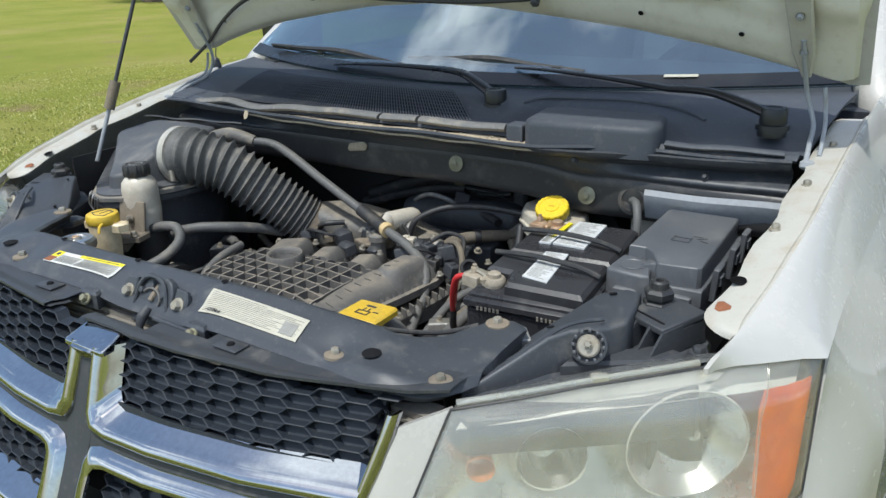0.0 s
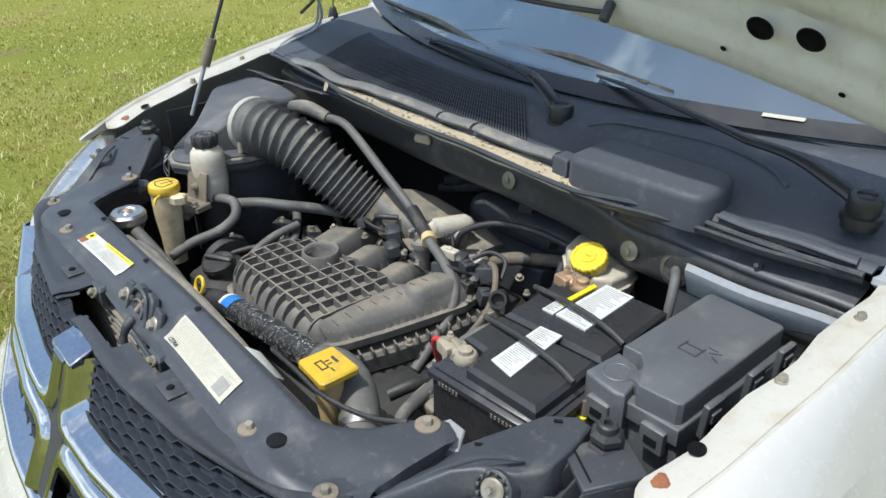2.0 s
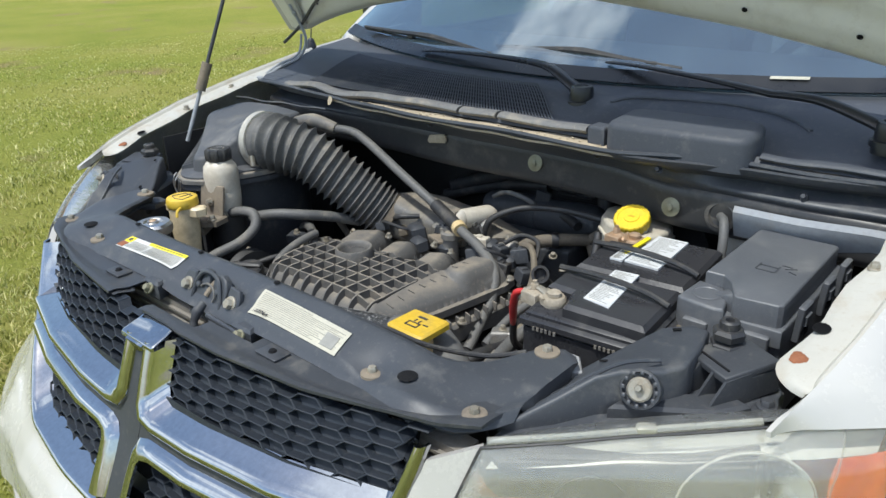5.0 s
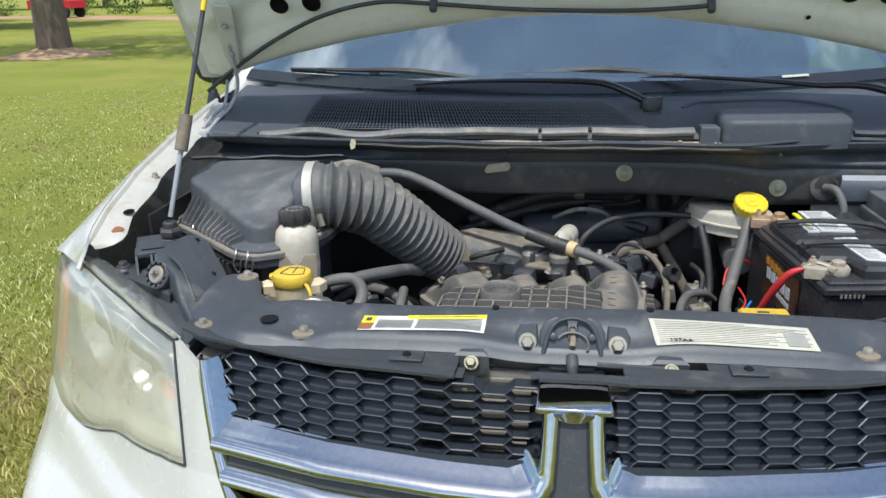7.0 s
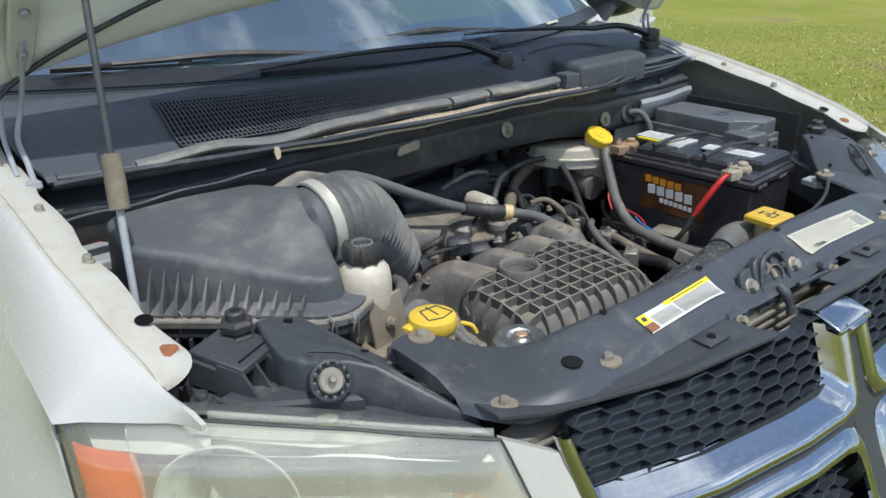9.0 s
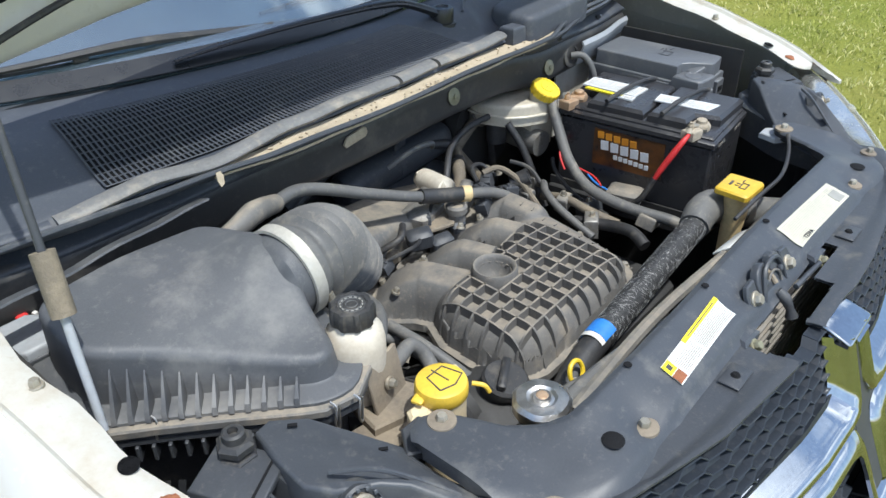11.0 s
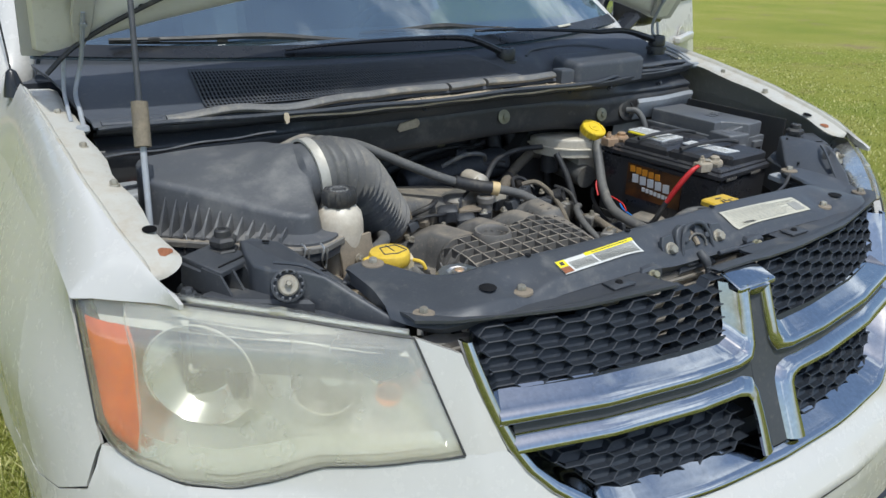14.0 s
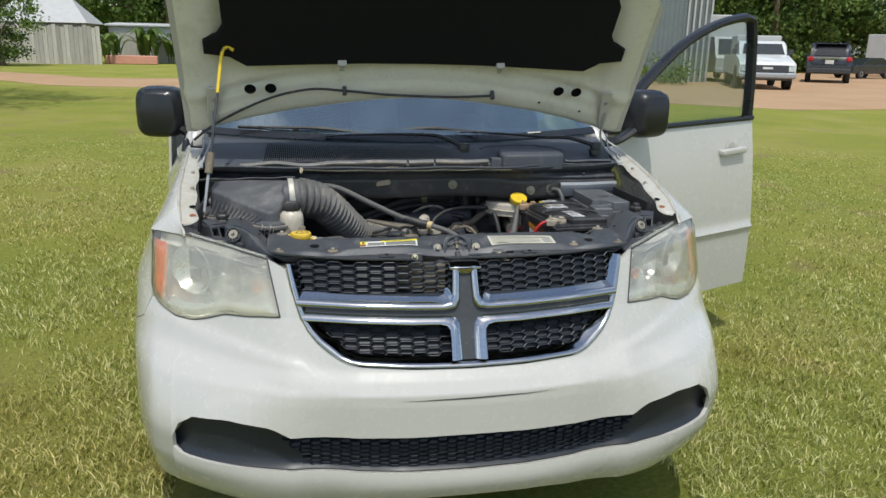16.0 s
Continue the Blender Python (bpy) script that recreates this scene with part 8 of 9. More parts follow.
# ---- ground and surroundings ----
def ground_material():
    m = bpy.data.materials.new("lawn")
    m.use_nodes = True
    n, l = m.node_tree.nodes, m.node_tree.links
    b = n["Principled BSDF"]
    tc = n.new("ShaderNodeTexCoord")

    def noise_tex(sc, detail, rough_=0.6):
        t = n.new("ShaderNodeTexNoise")
        t.inputs["Scale"].default_value, t.inputs["Detail"].default_value, t.inputs["Roughness"].default_value = sc, detail, rough_
        l.new(tc.outputs["Object"], t.inputs["Vector"])
        return t.outputs["Fac"]

    def ramp(src, stops):
        r = n.new("ShaderNodeValToRGB")
        while len(r.color_ramp.elements) < len(stops):
            r.color_ramp.elements.new(0.5)
        for e, (p, c) in zip(r.color_ramp.elements, stops):
            e.position, e.color = p, (*c, 1)
        l.new(src, r.inputs["Fac"])
        return r.outputs["Color"]

    def mix(fac, a, c):
        x = n.new("ShaderNodeMix")
        x.data_type = "RGBA"
        l.new(fac, x.inputs["Factor"])
        l.new(a, x.inputs["A"])
        l.new(c, x.inputs["B"])
        return x.outputs["Result"]
    grass = ramp(noise_tex(38, 7, .8), [(.34, (.045, .052, .012)), (.5, (.20, .225, .036)), (.68, (.42, .40, .10))])
    patch = ramp(noise_tex(.45, 5), [(.35, (.24, .285, .052)), (.52, (.35, .345, .08)), (.68, (.45, .385, .14))])
    soft = n.new("ShaderNodeMix")
    soft.data_type = "RGBA"
    soft.inputs["Factor"].default_value = .5
    l.new(grass, soft.inputs["A"])
    l.new(patch, soft.inputs["B"])
    bare = ramp(noise_tex(1.1, 8, .65), [(.57, (0, 0, 0)), (.70, (.85, .85, .85))])
    earth = ramp(noise_tex(25, 5), [(.3, (.22, .155, .085)), (.7, (.34, .255, .15))])
    l.new(mix(bare, soft.outputs["Result"], earth), b.inputs["Base Color"])
    b.inputs["Roughness"].default_value = .95
    b.inputs["Specular IOR Level"].default_value = .1
    bp_ = n.new("ShaderNodeBump")
    bp_.inputs["Strength"].default_value, bp_.inputs["Distance"].default_value = .9, .03
    l.new(noise_tex(45, 6, .8), bp_.inputs["Height"])
    l.new(bp_.outputs["Normal"], b.inputs["Normal"])
    return m


def leaf_material(name, dark, mid, pale, rough=.6, patches=()):
    """Leaves or blades that differ one from the next, and let some light through."""
    m = bpy.data.materials.new(name)
    m.use_nodes = True
    n, l = m.node_tree.nodes, m.node_tree.links
    b = n["Principled BSDF"]
    geo = n.new("ShaderNodeNewGeometry")
    r = n.new("ShaderNodeValToRGB")
    r.color_ramp.elements.new(.5)
    for e, (p, c) in zip(r.color_ramp.elements, ((0, dark), (.5, mid), (1, pale))):
        e.position, e.color = p, (*c, 1)
    l.new(geo.outputs["Random Per Island"], r.inputs["Fac"])
    colour = r.outputs["Color"]
    for scale, low, high, tint, amount in patches:
        tc, nz, mr, mx_ = n.new("ShaderNodeTexCoord"), n.new("ShaderNodeTexNoise"), n.new("ShaderNodeMapRange"), n.new("ShaderNodeMix")
        nz.inputs["Scale"].default_value, nz.inputs["Detail"].default_value, nz.inputs["Roughness"].default_value = scale, 6, .65
        l.new(tc.outputs["Object"], nz.inputs["Vector"])
        mr.inputs["From Min"].default_value, mr.inputs["From Max"].default_value, mr.inputs["To Max"].default_value = low, high, amount
        l.new(nz.outputs["Fac"], mr.inputs["Value"])
        mx_.data_type, mx_.blend_type = "RGBA", "MULTIPLY"
        l.new(mr.outputs["Result"], mx_.inputs["Factor"])
        l.new(colour, mx_.inputs["A"])
        mx_.inputs["B"].default_value = (*tint, 1)
        colour = mx_.outputs["Result"]
    l.new(colour, b.inputs["Base Color"])
    b.inputs["Roughness"].default_value = rough
    b.inputs["Specular IOR Level"].default_value = .25
    tl = n.new("ShaderNodeBsdfTranslucent")
    l.new(colour, tl.inputs["Color"])
    mx = n.new("ShaderNodeMixShader")
    mx.inputs["Fac"].default_value = .35
    l.new(b.outputs[0], mx.inputs[1])
    l.new(tl.outputs[0], mx.inputs[2])
    l.new(mx.outputs[0], n["Material Output"].inputs["Surface"])
    return m


lawn = ground_material()
ground = Shape().sheet(lambda x, y: (x, y, 0.0), [-2500, -60, -20, -8, -3, 3, 8, 20, 60, 2500], [-2500, -60, -20, -8, -3, 3, 8, 20, 60, 2500])
solid("ground", ground, lawn, "sunlit mown lawn with bare patches", "ground", kind="structure")

blade_mat = leaf_material("grass_blades", (.15, .18, .036), (.45, .47, .125), (.92, .85, .46), patches=((1.3, .52, .70, (.66, .62, .50), .9), (6.0, .54, .70, (.6, .62, .45), .8), (.55, .50, .66, (1.0, .86, .68), .8)))
rng = np.random.default_rng(7)


def blades(count, near, far, tall):
    """Blades of mown grass round the van, thinner with distance."""
    ang = rng.uniform(-math.pi, math.pi, count * 3)
    rad_ = near + (far - near) * rng.uniform(0, 1, count * 3) ** 1.25
    x, y = np.sin(ang) * rad_, 1.0 + np.cos(ang) * rad_
    keep = ~((np.abs(x) < .90) & (y > .0) & (y < 5.0))
    lump = np.sin(x * 5.1 + 1.3) * np.sin(y * 4.3) + np.sin(x * 1.9 - y * 2.3) + .6 * np.sin(x * 11 + y * 7)
    keep &= lump + rng.normal(0, .8, len(x)) > -1.0
    x, y, rad_ = x[keep][:count], y[keep][:count], rad_[keep][:count]
    n = len(x)
    h = tall * rng.uniform(.45, 1.25, n) * np.clip(1.25 - rad_ / 11, .12, 1)
    h *= np.clip(.9 + .3 * np.sin(x * 7.3 + 2 * np.sin(y * 3.1)) * np.sin(y * 6.1 + x) + .35 * np.sin(x * 19 + y * 3) * np.sin(y * 17 - x * 5), .3, 1.6)
    w = rng.uniform(.0012, .0027, n) * (1 + rad_ * .2)
    a = rng.uniform(0, 2 * math.pi, n)
    lean = rng.uniform(.4, 1.9, n)
    dx, dy = np.cos(a), np.sin(a)
    b0 = rng.uniform(0, 2 * math.pi, n)
    v = np.zeros((n, 5, 3))
    for i, (side, up) in enumerate(((-1, 0), (1, 0), (1, .55), (-1, .55))):
        k = 1 if up == 0 else .75
        v[:, i, 0] = x - dy * w * side * k + np.cos(b0) * h * lean * up * .35
        v[:, i, 1] = y + dx * w * side * k + np.sin(b0) * h * lean * up * .35
        v[:, i, 2] = h * up
    v[:, 4, 0], v[:, 4, 1], v[:, 4, 2] = x + np.cos(b0) * h * lean * .8, y + np.sin(b0) * h * lean * .8, h * .92
    me = bpy.data.meshes.new("grass")
    base_i = np.arange(n) * 5
    quad = np.stack([base_i, base_i + 1, base_i + 2, base_i + 3], 1)
    tri_ = np.stack([base_i + 3, base_i + 2, base_i + 4], 1)
    loops = np.concatenate([np.concatenate([quad, tri_], 1).ravel()])
    me.vertices.add(n * 5)
    me.vertices.foreach_set("co", v.ravel())
    me.loops.add(len(loops))
    me.loops.foreach_set("vertex_index", loops.astype(np.int32))
    me.polygons.add(n * 2)
    starts = np.stack([np.arange(n) * 7, np.arange(n) * 7 + 4], 1).ravel()
    me.polygons.foreach_set("loop_start", starts.astype(np.int32))
    me.update(calc_edges=True)
    me.materials.append(blade_mat)
    return tagged(new("grass", me), "short sunlit grass blades of the lawn", "grass", kind="stuff")


blades(430000, .5, 11.5, .034)

dirt = material("red_dirt", (.42, .275, .165), .95, other=(.34, .215, .125), scale=.35, spread=.8, fine=12, relief=.8, dirt=(.24, .22, .1), dirt_scale=.6, dirt_amount=.25, spec=.1)
road = Shape()
road.sheet(lambda s, t: (s, lerp(s, [-70, -30, -18, -8, 8, 14, 22, 70], [47, 42, 36, 26, 22, 17.5, 19, 26]) + t * lerp(s, [-70, -20, -8, 5, 14, 30, 70], [5, 4, 6, 10, 24, 34, 40]) + .3 * math.sin(s * .9), .012), steps(-70, 70, 90), steps(0, 1, 6), .01)
solid("dirt_road", road, dirt, "pale red dirt track and yard", "road", kind="structure")

bark = material("bark", (.17, .125, .09), .95, other=(.08, .06, .045), scale=14, spread=.9, fine=60, relief=1.0, stretch=(1, 1, .25))
leaf_dark = leaf_material("tree_leaves", (.045, .085, .02), (.12, .20, .045), (.27, .35, .10))
leaf_light = leaf_material("bush_leaves", (.05, .10, .02), (.12, .19, .04), (.22, .28, .07))


def crown_shape(radius, height, low, clumps, per, leaf, seed):
    """Leaves gathered in clumps within an uneven crown."""
    r = np.random.default_rng(seed)
    s = Shape()
    for _ in range(clumps):
        a, q = r.uniform(0, 6.283), r.uniform(.25, 1) ** .6
        z = low + (height - low) * r.uniform(0, 1)
        k = math.sin(math.pi * min(.98, max(.06, (z - low) / (height - low) * .85 + .12))) ** .6
        c = Vector((math.cos(a) * radius * q * k, math.sin(a) * radius * q * k, z))
        size = radius * r.uniform(.16, .34)
        for _ in range(per):
            d = Vector(r.normal(0, .5, 3)) * size
            p = c + Vector((d.x, d.y, d.z * .7))
            u = Vector(r.normal(0, 1, 3)).normalized() * leaf * r.uniform(.6, 1.3)
            w = u.cross(Vector(r.normal(0, 1, 3))).normalized() * leaf * r.uniform(.4, .8)
            k0 = len(s.v)
            s.v += [tuple(p - u), tuple(p + w), tuple(p + u), tuple(p - w)]
            s.f.append((k0, k0 + 1, k0 + 2, k0 + 3))
    return s


def tree(place, height, radius, low, label, trunk_r, clumps=70, per=45, leaf=.22, seed=1, leaves=None, limbs=6):
    t = thing("tree", label, "tree", place)
    r = random.Random(seed)
    px, py, _ = place
    tr_ = Shape()
    bend = [(px + r.uniform(-.12, .12) * i, py + r.uniform(-.12, .12) * i, height * i / 5) for i in range(5)]
    tr_.tube(bend, [trunk_r * 1.35, trunk_r, trunk_r * .85, trunk_r * .6, trunk_r * .3], 12, 4)
    for i in range(limbs):
        a = r.uniform(0, 6.28)
        z = low + (height - low) * (.05 + .6 * i / limbs)
        tr_.tube([(px, py, z - .4), (px + math.cos(a) * radius * .35, py + math.sin(a) * radius * .35, z + .5), (px + math.cos(a) * radius * .7, py + math.sin(a) * radius * .7, z + 1.1)], [trunk_r * .4, trunk_r * .25, .03], 7, 3)
    part("trunk", tr_, bark, t, "rough brown trunk")
    cr = crown_shape(radius, height, low, clumps, per, leaf, seed)
    cr.v = [(x + px, y + py, z) for x, y, z in cr.v]
    part("crown", cr, leaves or leaf_dark, t, "uneven leafy crown")
    return t


lone = tree((-11.6, 16.5, 0), 13, 5.2, 5.5, "tall tree on the lawn with bare earth at its foot", .30, 100, 110, .12, 3)
mound = Shape().lathe([(1.3, .005), (.9, .05), (.5, .14), (.3, .2)], (-11.6, 16.5, 0), (0, 0, 0), 24, .06, 5)
part("earth_mound", mound, dirt, lone, "bare earth mound")
tree((-27, 21, 0), 12, 4.0, 4.5, "leafy tree beyond the lawn", .45, 80, 50, .22, 5)
tree((-24, 30, 0), 12, 5.0, 3.5, "leafy tree casting shade on the lawn", .35, 90, 50, .24, 6)
tree((-33, 33, 0), 12, 5.0, 3.5, "leafy tree casting shade on the lawn", .35, 90, 50, .24, 9)
tree((-16.6, 46, 0), 6.5, 2.3, .5, "dark leafy tree beside the wooden fence", .14, 90, 110, .09, 8)
wood_a = tree((30, 62, 0), 15, 5.5, 1.2, "dense dark tree in the wood", .3, 140, 110, .185, 11)
wood_b = tree((40, 60, 0), 17, 6.0, 1.0, "dense dark tree in the wood", .3, 140, 110, .195, 12)
tagged(wood_a, group="wood behind the yard")
tagged(wood_b, group="wood behind the yard")
r_ = random.Random(4)
spots = [(22, 66), (35, 66), (46, 64), (52, 60), (58, 57), (64, 60), (70, 55), (50, 70), (26, 72), (42, 74), (-12, 78), (-18, 82), (-6, 80), (0, 78), (7, 80), (14, 76), (-25, 80), (-34, 76), (-42, 70), (-50, 62), (-56, 54), (-60, 45), (-64, 36), (18, 84), (28, 86), (38, 86), (48, 82), (57, 76), (64, 72), (72, 66), (-30, 90), (-20, 92), (-10, 92), (0, 92), (9, 92), (-40, 84), (32, 96), (44, 95), (55, 90)]
for i, (x, y) in enumerate(spots):
    copy_thing(wood_a if i % 2 else wood_b, pose(x + r_.uniform(-1, 1), y + r_.uniform(-1, 1), 0, 0, 0, r_.uniform(0, 360)))


def bush(place, r, h, seed, mat, label):
    s = crown_shape(r, h, .02, 30, 40, .07, seed)
    s.v = [(x + place[0], y + place[1], z) for x, y, z in s.v]
    return solid("bush", s, mat, label, "bush")


def broad_plant(place, stems, tall, seed, label, name="garden_plant"):
    """Arching broad leaves from one foot."""
    r = random.Random(seed)
    sh = Shape()
    for _ in range(stems):
        a, reach, h = r.uniform(0, 6.28), tall * r.uniform(.35, .75), tall * r.uniform(.6, 1.05)
        d = Vector((math.cos(a), math.sin(a), 0))
        side = Vector((-d.y, d.x, 0))
        x0 = Vector((place[0] + r.uniform(-.5, .5), place[1] + r.uniform(-.5, .5), 0))
        pts = []
        for t in steps(0, 1, 9):
            c = x0 + d * reach * t * t + Vector((0, 0, h * math.sin(t * 2.2) / math.sin(1.57)))
            w = .16 * tall / 2 * math.sin(math.pi * min(1, max(.06, t * .95))) * (t > .2) + .02
            pts.append((c - side * w, c + Vector((0, 0, -.03)), c + side * w))
        sh.add([p for q in pts for p in q], [(i * 3 + k, i * 3 + k + 1, i * 3 + k + 4, i * 3 + k + 3) for i in range(8) for k in (0, 1)])
    return solid(name, sh, leaf_light, label, "plant")


broad_plant((-10.2, 54, 0), 26, 2.3, 21, "bright green broad-leaved garden plant")
broad_plant((-8.6, 54.6, 0), 24, 2.1, 22, "bright green broad-leaved garden plant")
broad_plant((-12.1, 52.4, 0), 16, 2.0, 23, "small spiky palm in the far garden", "small_palm")
bush((17.0, 33.5, 0), 1.6, 1.1, 24, leaf_dark, "low dark green shrub at the metal wall")
for i, (x, y) in enumerate(((-30, 47), (-27.5, 48), (-24, 47.5), (-22, 48.5), (-36, 47), (-40, 46))):
    bush((x, y, 0), 1.6, 2.4, 30 + i, leaf_dark, "dense dark green bush beyond the track")

# wooden fence and white roofed shed
grey_wood = material("weathered_boards", (.52, .49, .45), .9, other=(.38, .36, .33), scale=3, spread=.8, fine=30, relief=.6, each=.25, stretch=(3, 3, .5))
fence = thing("wooden_fence", "weathered grey wooden board fence", "fence", (-17, 50.5, 0))
for i in range(38):
    x = -21.9 + i * .255
    h = 2.3 + .08 * math.sin(i * 1.7)
    part("board", Shape().box((x, 50.5 + .03 * math.sin(i), h / 2), (.235, .03, h), (0, 0, 0), .004), grey_wood, fence)
for z in (.5, 1.8):
    part("rail", Shape().box((-17.2, 50.56, z), (9.6, .05, .09)), grey_wood, fence)
pale_metal = material("white_sheet_metal", (.46, .46, .45), .5, other=(.38, .375, .36), scale=2, spread=.6, relief=.2)
outhouse = thing("outhouse", "small pale building beyond the wooden fence", "building", (-10.5, 57, 0))
part("wall", Shape().box((-10.6, 57, 1.25), (4.6, 3.0, 2.5), (0, 0, 0), .03), pale_metal, outhouse, "pale sheet walls")
part("roof", Shape().box((-10.6, 57, 2.58), (5.0, 3.4, .14), (3, 0, 0), .03), pale_metal, outhouse, "flat pale roof")
part("door", Shape().box((-11.6, 55.47, 1.0), (.9, .06, 2.0), (0, 0, 0), .02), grey_wood, outhouse, "grey board door")
salmon = material("salmon_plaster", (.62, .30, .22), .8, other=(.52, .24, .17), scale=3)
solid("low_wall", Shape().box((-10.9, 52.2, .28), (3.2, .3, .56), (0, 0, 0), .04), salmon, "low salmon pink wall beside the fence", "wall")

shed = thing("shed", "small shed with a white metal roof behind the fence", "shed", (-16, 53.5, 0))
part("shed_wall", Shape().box((-16.2, 53.5, 1.3), (5.2, 4.0, 2.6)), grey_wood, shed)
part("roof", Shape().add([(-19.2, 51.2, 2.5), (-13.2, 51.2, 2.5), (-14.6, 53.5, 4.1), (-17.6, 53.5, 4.1), (-19.2, 55.8, 2.5), (-13.2, 55.8, 2.5)], [(0, 1, 2, 3), (1, 5, 2), (5, 4, 3, 2), (4, 0, 3), (0, 4, 5, 1)]), pale_metal, shed, "white metal roof", 10)

# corrugated wall of the yard
wall_t = thing("corrugated_wall", "dull green corrugated metal wall of a barn", "barn", (16.5, 36, 0))
cor = material("green_sheet_metal", (.15, .185, .18), .5, other=(.11, .135, .13), scale=1.5, spread=.6)
part("wall_sheet", Shape().sheet(lambda x, z: (x, 36 + .03 * math.sin(x * 25), z), steps(11, 20.6, 130), [0, 5.5], .02), cor, wall_t)
for i in range(5):
    part("pale_strip", Shape().box((19.35 + i * .32, 35.9, 2.7), (.09, .06, 5.4)), pale_metal, wall_t)
part("barn_end", Shape().box((15.8, 39, 2.6), (9.4, 5.8, 5.2)), cor, wall_t)

# ---- vehicles in the yard ----
black_paint = material("black_paint", (.012, .013, .016), .25, other=(.02, .02, .022), scale=2, coat=.6)
silver_paint = material("faded_white_paint", (.62, .63, .62), .4, other=(.5, .5, .49), scale=2, spread=.6, coat=.2)
red_paint = material("red_paint", (.5, .02, .025), .35, other=(.4, .02, .02), scale=3)
dark_glass = material("dark_glass", (.02, .025, .03), .06)
red_lens = material("red_lens", (.5, .02, .03), .2)


def profile(points, x0, x1, m, bevel=.04):
    """A body from its side outline (along, up), as wide as x0 to x1."""
    s = Shape()
    s.slab(points, x0, x1, bevel, m @ Matrix(((0, 0, 1), (1, 0, 0), (0, 1, 0))).to_4x4())
    return s


def road_wheels(t, m, along, half, r):
    for y in along:
        for k in (-1, 1):
            w = Shape().lathe([(r * .55, -.11), (r * .95, -.11), (r, -.07), (r, .07), (r * .95, .11), (r * .55, .11)], (k * half, y, r), (0, 90, 0), 24)
            w.v = [tuple(m @ Vector(p)) for p in w.v]
            wo = part("wheel", w, tyre, t, "black wheel")
            q = Shape().lathe([(r * .55, 0), (r * .5, .06), (r * .12, .04), (0, .05)], (k * (half + .06), y, r), (0, 90 * k, 0), 18)
            q.v = [tuple(m @ Vector(p)) for p in q.v]
            part("rim", q, cast, wo)


def placed(s, m):
    s.v = [tuple(m @ Vector(p)) for p in s.v]
    return s


def pickup(place, turn):
    t = thing("pickup_truck", "old white pickup truck facing the lawn", "truck", place)
    m = pose(*place, 0, 0, turn) @ Matrix.Scale(1.18, 4)
    part("body", profile([(-.1, .50), (-.09, .90), (-.03, .98), (.12, 1.03), (1.35, 1.25), (5.2, 1.22), (5.2, .55), (.5, .45)], -.98, .98, m, .07), silver_paint, t)
    part("cab", profile([(1.25, 1.22), (1.75, 1.70), (1.95, 1.76), (3.05, 1.78), (3.25, 1.70), (3.4, 1.2)], -.86, .86, m, .08), silver_paint, t)
    part("windscreen", placed(Shape().add([(-.76, 1.285, 1.275), (.76, 1.285, 1.275), (.68, 1.69, 1.665), (-.68, 1.69, 1.665)], [(0, 1, 2, 3)]), m), dark_glass, t, "dark windscreen")
    part("grille", placed(Shape().box((0, -.10, .76), (1.45, .06, .26), (-3, 0, 0), .02), m), black_plastic, t, "black grille")
    part("badge_bars", placed(Shape().box((0, -.135, .78), (.35, .02, .08), (-3, 0, 0)), m), silver_ink, t)
    for k in (-1, 1):
        part("headlight", placed(Shape().box((k * .82, -.10, .76), (.24, .06, .22), (-3, 0, 0), .03), m), lamp_liner, t, "square headlight")
    part("bumper", placed(Shape().box((0, -.18, .52), (1.98, .16, .20), (0, 0, 0), .05), m), grey_metal, t, "grey steel bumper")
    part("bed_box", placed(Shape().box((.1, 4.3, 1.6), (1.7, 1.7, .8), (0, 0, 0), .03), m), pale_metal, t, "white box on the bed")
    for k in (-1, 1):
        part("side_window", placed(Shape().box((k * .855, 2.45, 1.48), (.03, 1.1, .36), (0, 0, 0), .01, (1, .75)), m), dark_glass, t, "dark side window")
        part("door_mirror", placed(Shape().box((k * 1.02, 1.55, 1.36), (.16, .10, .20), (0, 0, 0), .02), m), black_plastic, t, "black door mirror")
        part("wheel_arch", placed(Shape().lathe([(.46, -.02), (.46, .02), (.40, .02)], (k * .975, .95, .40), (0, 90, 0), 24), m), black_plastic, t)
    part("hood_crease", placed(Shape().box((0, .72, 1.145), (1.1, 1.05, .03), (10, 0, 0), .01), m), silver_paint, t)
    part("air_dam", placed(Shape().box((0, -.12, .42), (1.7, .1, .14), (0, 0, 0), .02), m), black_plastic, t)
    road_wheels(t, m, (.95, 4.2), .86, .38)


pickup((19.6, 28.9, 0), -24)


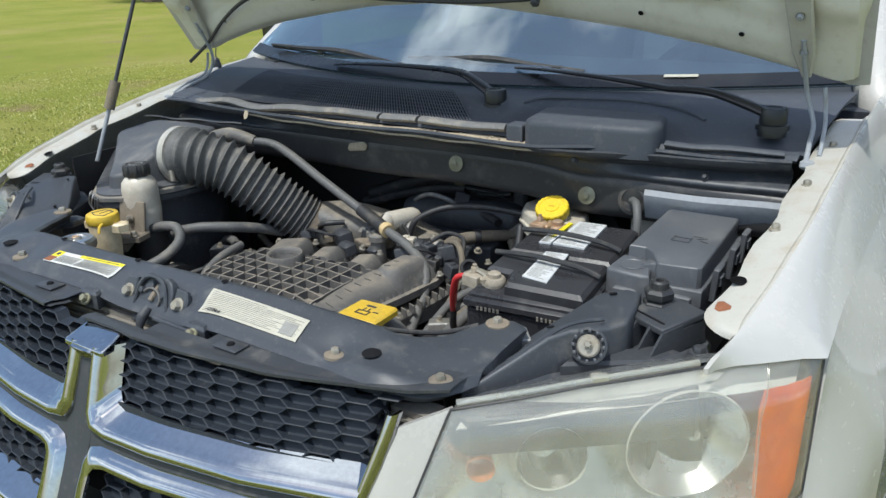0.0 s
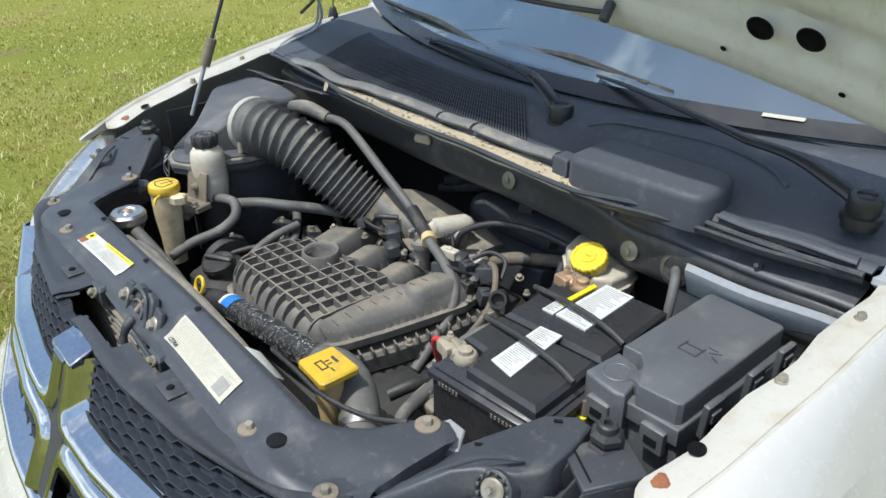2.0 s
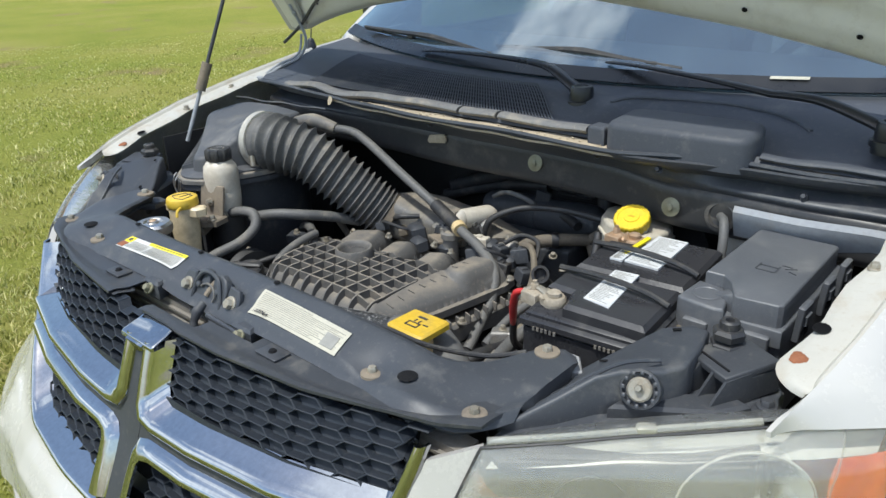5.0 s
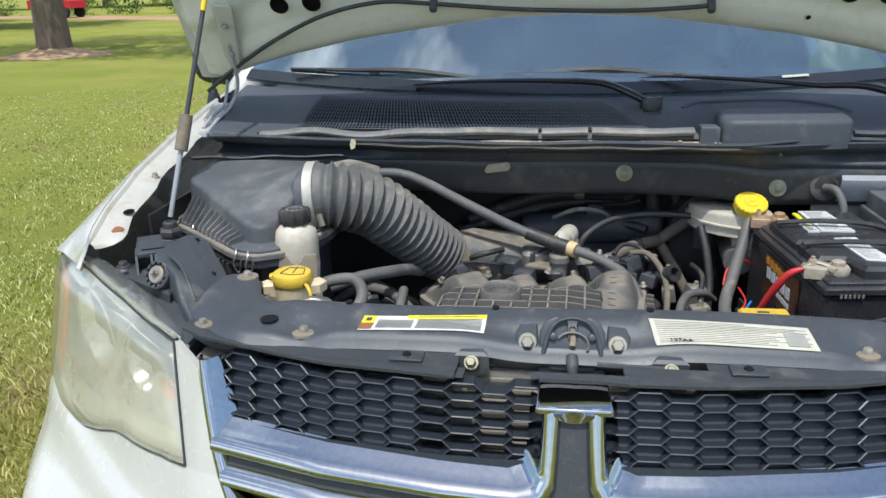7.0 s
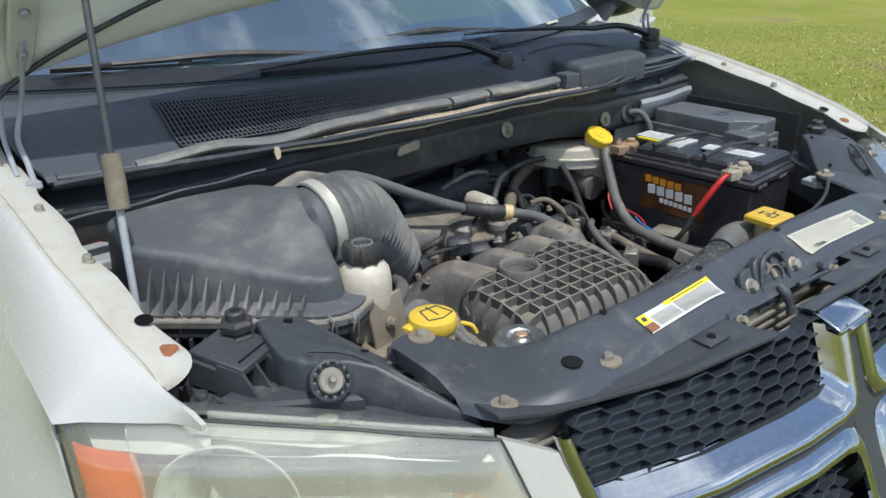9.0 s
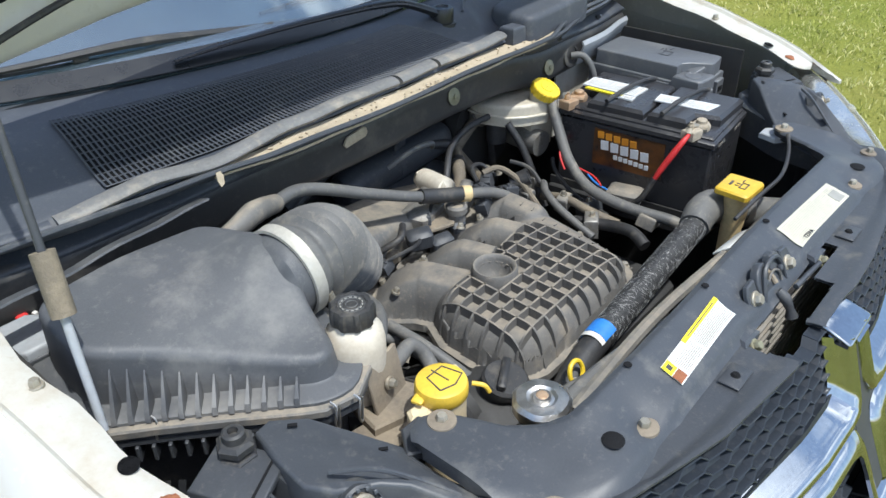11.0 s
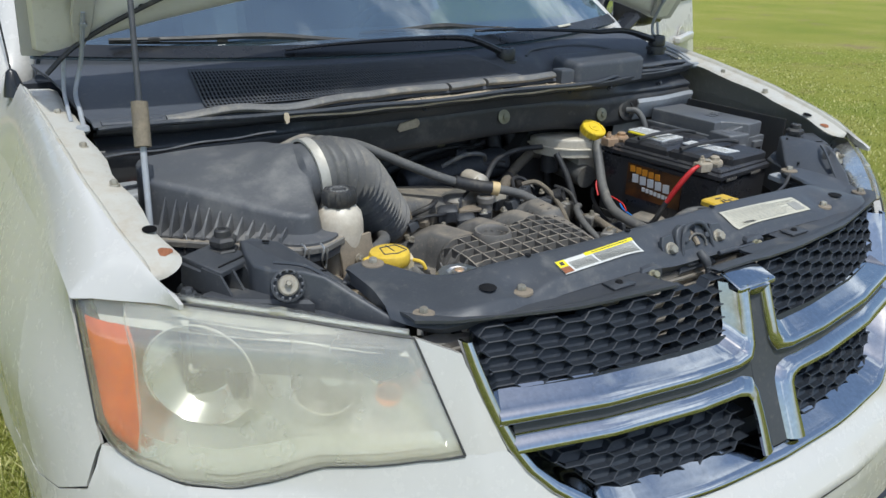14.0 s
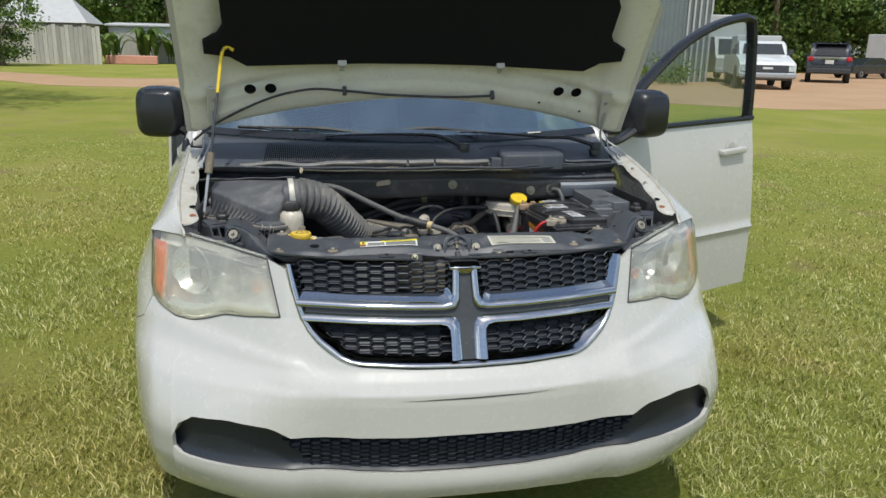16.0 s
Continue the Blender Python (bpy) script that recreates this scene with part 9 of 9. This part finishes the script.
def suv(place, turn):
    t = thing("black_suv", "black sport utility vehicle parked tail towards the lawn", "car", place)
    m = pose(*place, 0, 0, turn) @ Matrix.Scale(1.2, 4)
    part("body", profile([(-.02, .42), (-.06, .70), (0, 1.05), (.10, 1.18), (.5, 1.22), (3.5, 1.15), (4.45, 1.02), (4.65, .85), (4.7, .45)], -.95, .95, m, .13), black_paint, t)
    part("cabin", profile([(.08, 1.12), (.22, 1.45), (.42, 1.72), (.62, 1.79), (1.8, 1.82), (2.7, 1.76), (3.6, 1.12)], -.84, .84, m, .12), black_paint, t)
    part("rear_window", placed(Shape().add([(-.68, .105, 1.24), (.68, .105, 1.24), (.58, .325, 1.64), (-.58, .325, 1.64)], [(0, 1, 2, 3)]), m), dark_glass, t, "dark rear window")
    part("spoiler", placed(Shape().box((0, .34, 1.765), (1.3, .32, .05), (-6, 0, 0), .02), m), black_paint, t)
    for k in (-1, 1):
        part("tail_light", placed(Shape().box((k * .80, .02, 1.08), (.24, .14, .22), (0, 0, k * 22), .05), m), red_lens, t, "red tail light")
    part("trim_bar", placed(Shape().box((0, -.06, 1.12), (.75, .03, .07), (0, 0, 0), .01), m), chrome, t, "chrome trim bar")
    part("plate", placed(Shape().box((0, -.06, .96), (.36, .02, .17)), m), paper, t, "pale plate")
    part("bumper_strip", placed(Shape().box((0, -.08, .62), (1.7, .05, .08), (0, 0, 0), .02), m), chrome, t, "bright bumper strip")
    for k in (-1, 1):
        part("side_window", placed(Shape().box((k * .815, 1.75, 1.45), (.03, 2.3, .40), (0, 0, 0), .01, (1, .85)), m), dark_glass, t, "dark side window")
        part("roof_rail", placed(Shape().tube([(k * .66, .55, 1.83), (k * .66, .7, 1.88), (k * .66, 2.5, 1.88), (k * .66, 2.7, 1.84)], .022, 8, 4), m), cover_plastic, t, "black roof rail")
        part("door_mirror", placed(Shape().box((k * 1.02, 3.05, 1.22), (.18, .10, .16), (0, 0, 0), .02), m), black_paint, t)
    part("tailgate_step", placed(Shape().box((0, -.03, .86), (1.5, .06, .05), (0, 0, 0), .01), m), black_paint, t)
    part("rear_bumper", placed(Shape().box((0, -.06, .56), (1.86, .16, .24), (0, 0, 0), .04), m), black_plastic, t, "black rear bumper")
    road_wheels(t, m, (.95, 3.75), .84, .37)


suv((28.6, 37.0, 0), -36)


def box_truck(place, turn, name, label, long, cat, high=2.3):
    t = thing(name, label, cat, place)
    m = pose(*place, 0, 0, turn)
    part("box", placed(Shape().box((0, long / 2, .8 + high / 2), (2.3, long, high), (0, 0, 0), .05), m), pale_metal, t, "white cargo box")
    if cat == "truck":
        part("cab", profile([(-1.5, .55), (-1.55, 1.25), (-1.35, 1.42), (-.95, 2.25), (-.75, 2.35), (0, 2.35), (0, .55)], -1.0, 1.0, m, .09), pale_metal, t, "white cab")
        part("windscreen", placed(Shape().add([(-.86, -1.375, 1.45), (.86, -1.375, 1.45), (.80, -.985, 2.24), (-.80, -.985, 2.24)], [(0, 1, 2, 3)]), m), dark_glass, t, "dark windscreen")
        part("bumper", placed(Shape().box((0, -1.58, .62), (2.0, .12, .24), (0, 0, 0), .04), m), grey_metal, t, "grey bumper")
    part("chassis", placed(Shape().box((0, long / 2, .65), (1.9, long, .3)), m), black_plastic, t)
    road_wheels(t, m, (long * .3, long * .75), .95, .42)


box_truck((22.6, 37.5, 0), -12, "box_truck", "white box truck behind the pickup", 5.5, "truck", 2.7)
box_truck((46.5, 47, 0), 30, "cargo_trailer", "white enclosed cargo trailer in the yard", 6.0, "trailer")


def sedan(place, turn):
    t = thing("dark_sedan", "dark car with bright wheels parked in the yard", "car", place)
    m = pose(*place, 0, 0, turn)
    part("body", profile([(0, .35), (.05, .85), (1.2, .95), (4.3, .95), (4.4, .35)], -.9, .9, m), black_paint, t)
    part("cabin", profile([(1.1, .93), (1.8, 1.4), (3.2, 1.4), (4.0, .93)], -.75, .75, m), dark_glass, t)
    road_wheels(t, m, (.85, 3.5), .82, .34)


sedan((35.9, 45.5, 0), -75)


def utility_cart(place, turn):
    t = thing("utility_cart", "red off-road utility cart beside the track", "utility cart", place)
    m = pose(*place, 0, 0, turn)
    part("body", profile([(0, .55), (.1, .95), (1.0, 1.05), (2.9, 1.0), (2.9, .55)], -.72, .72, m), red_paint, t)
    part("seat", placed(Shape().box((0, 1.5, 1.15), (1.2, .5, .35), (0, 0, 0), .05), m), black_plastic, t)
    for k in (-1, 1):
        part("roll_bar", placed(Shape().tube([(k * .66, .7, 1.0), (k * .62, 1.1, 1.9), (k * .62, 2.0, 1.92), (k * .66, 2.1, 1.0)], .03, 8), m), black_plastic, t)
    part("canopy", placed(Shape().box((0, 1.55, 1.95), (1.35, 1.2, .05), (0, 0, 0), .02), m), black_plastic, t)
    road_wheels(t, m, (.55, 2.35), .68, .33)


utility_cart((-27.0, 42.5, 0), 85)
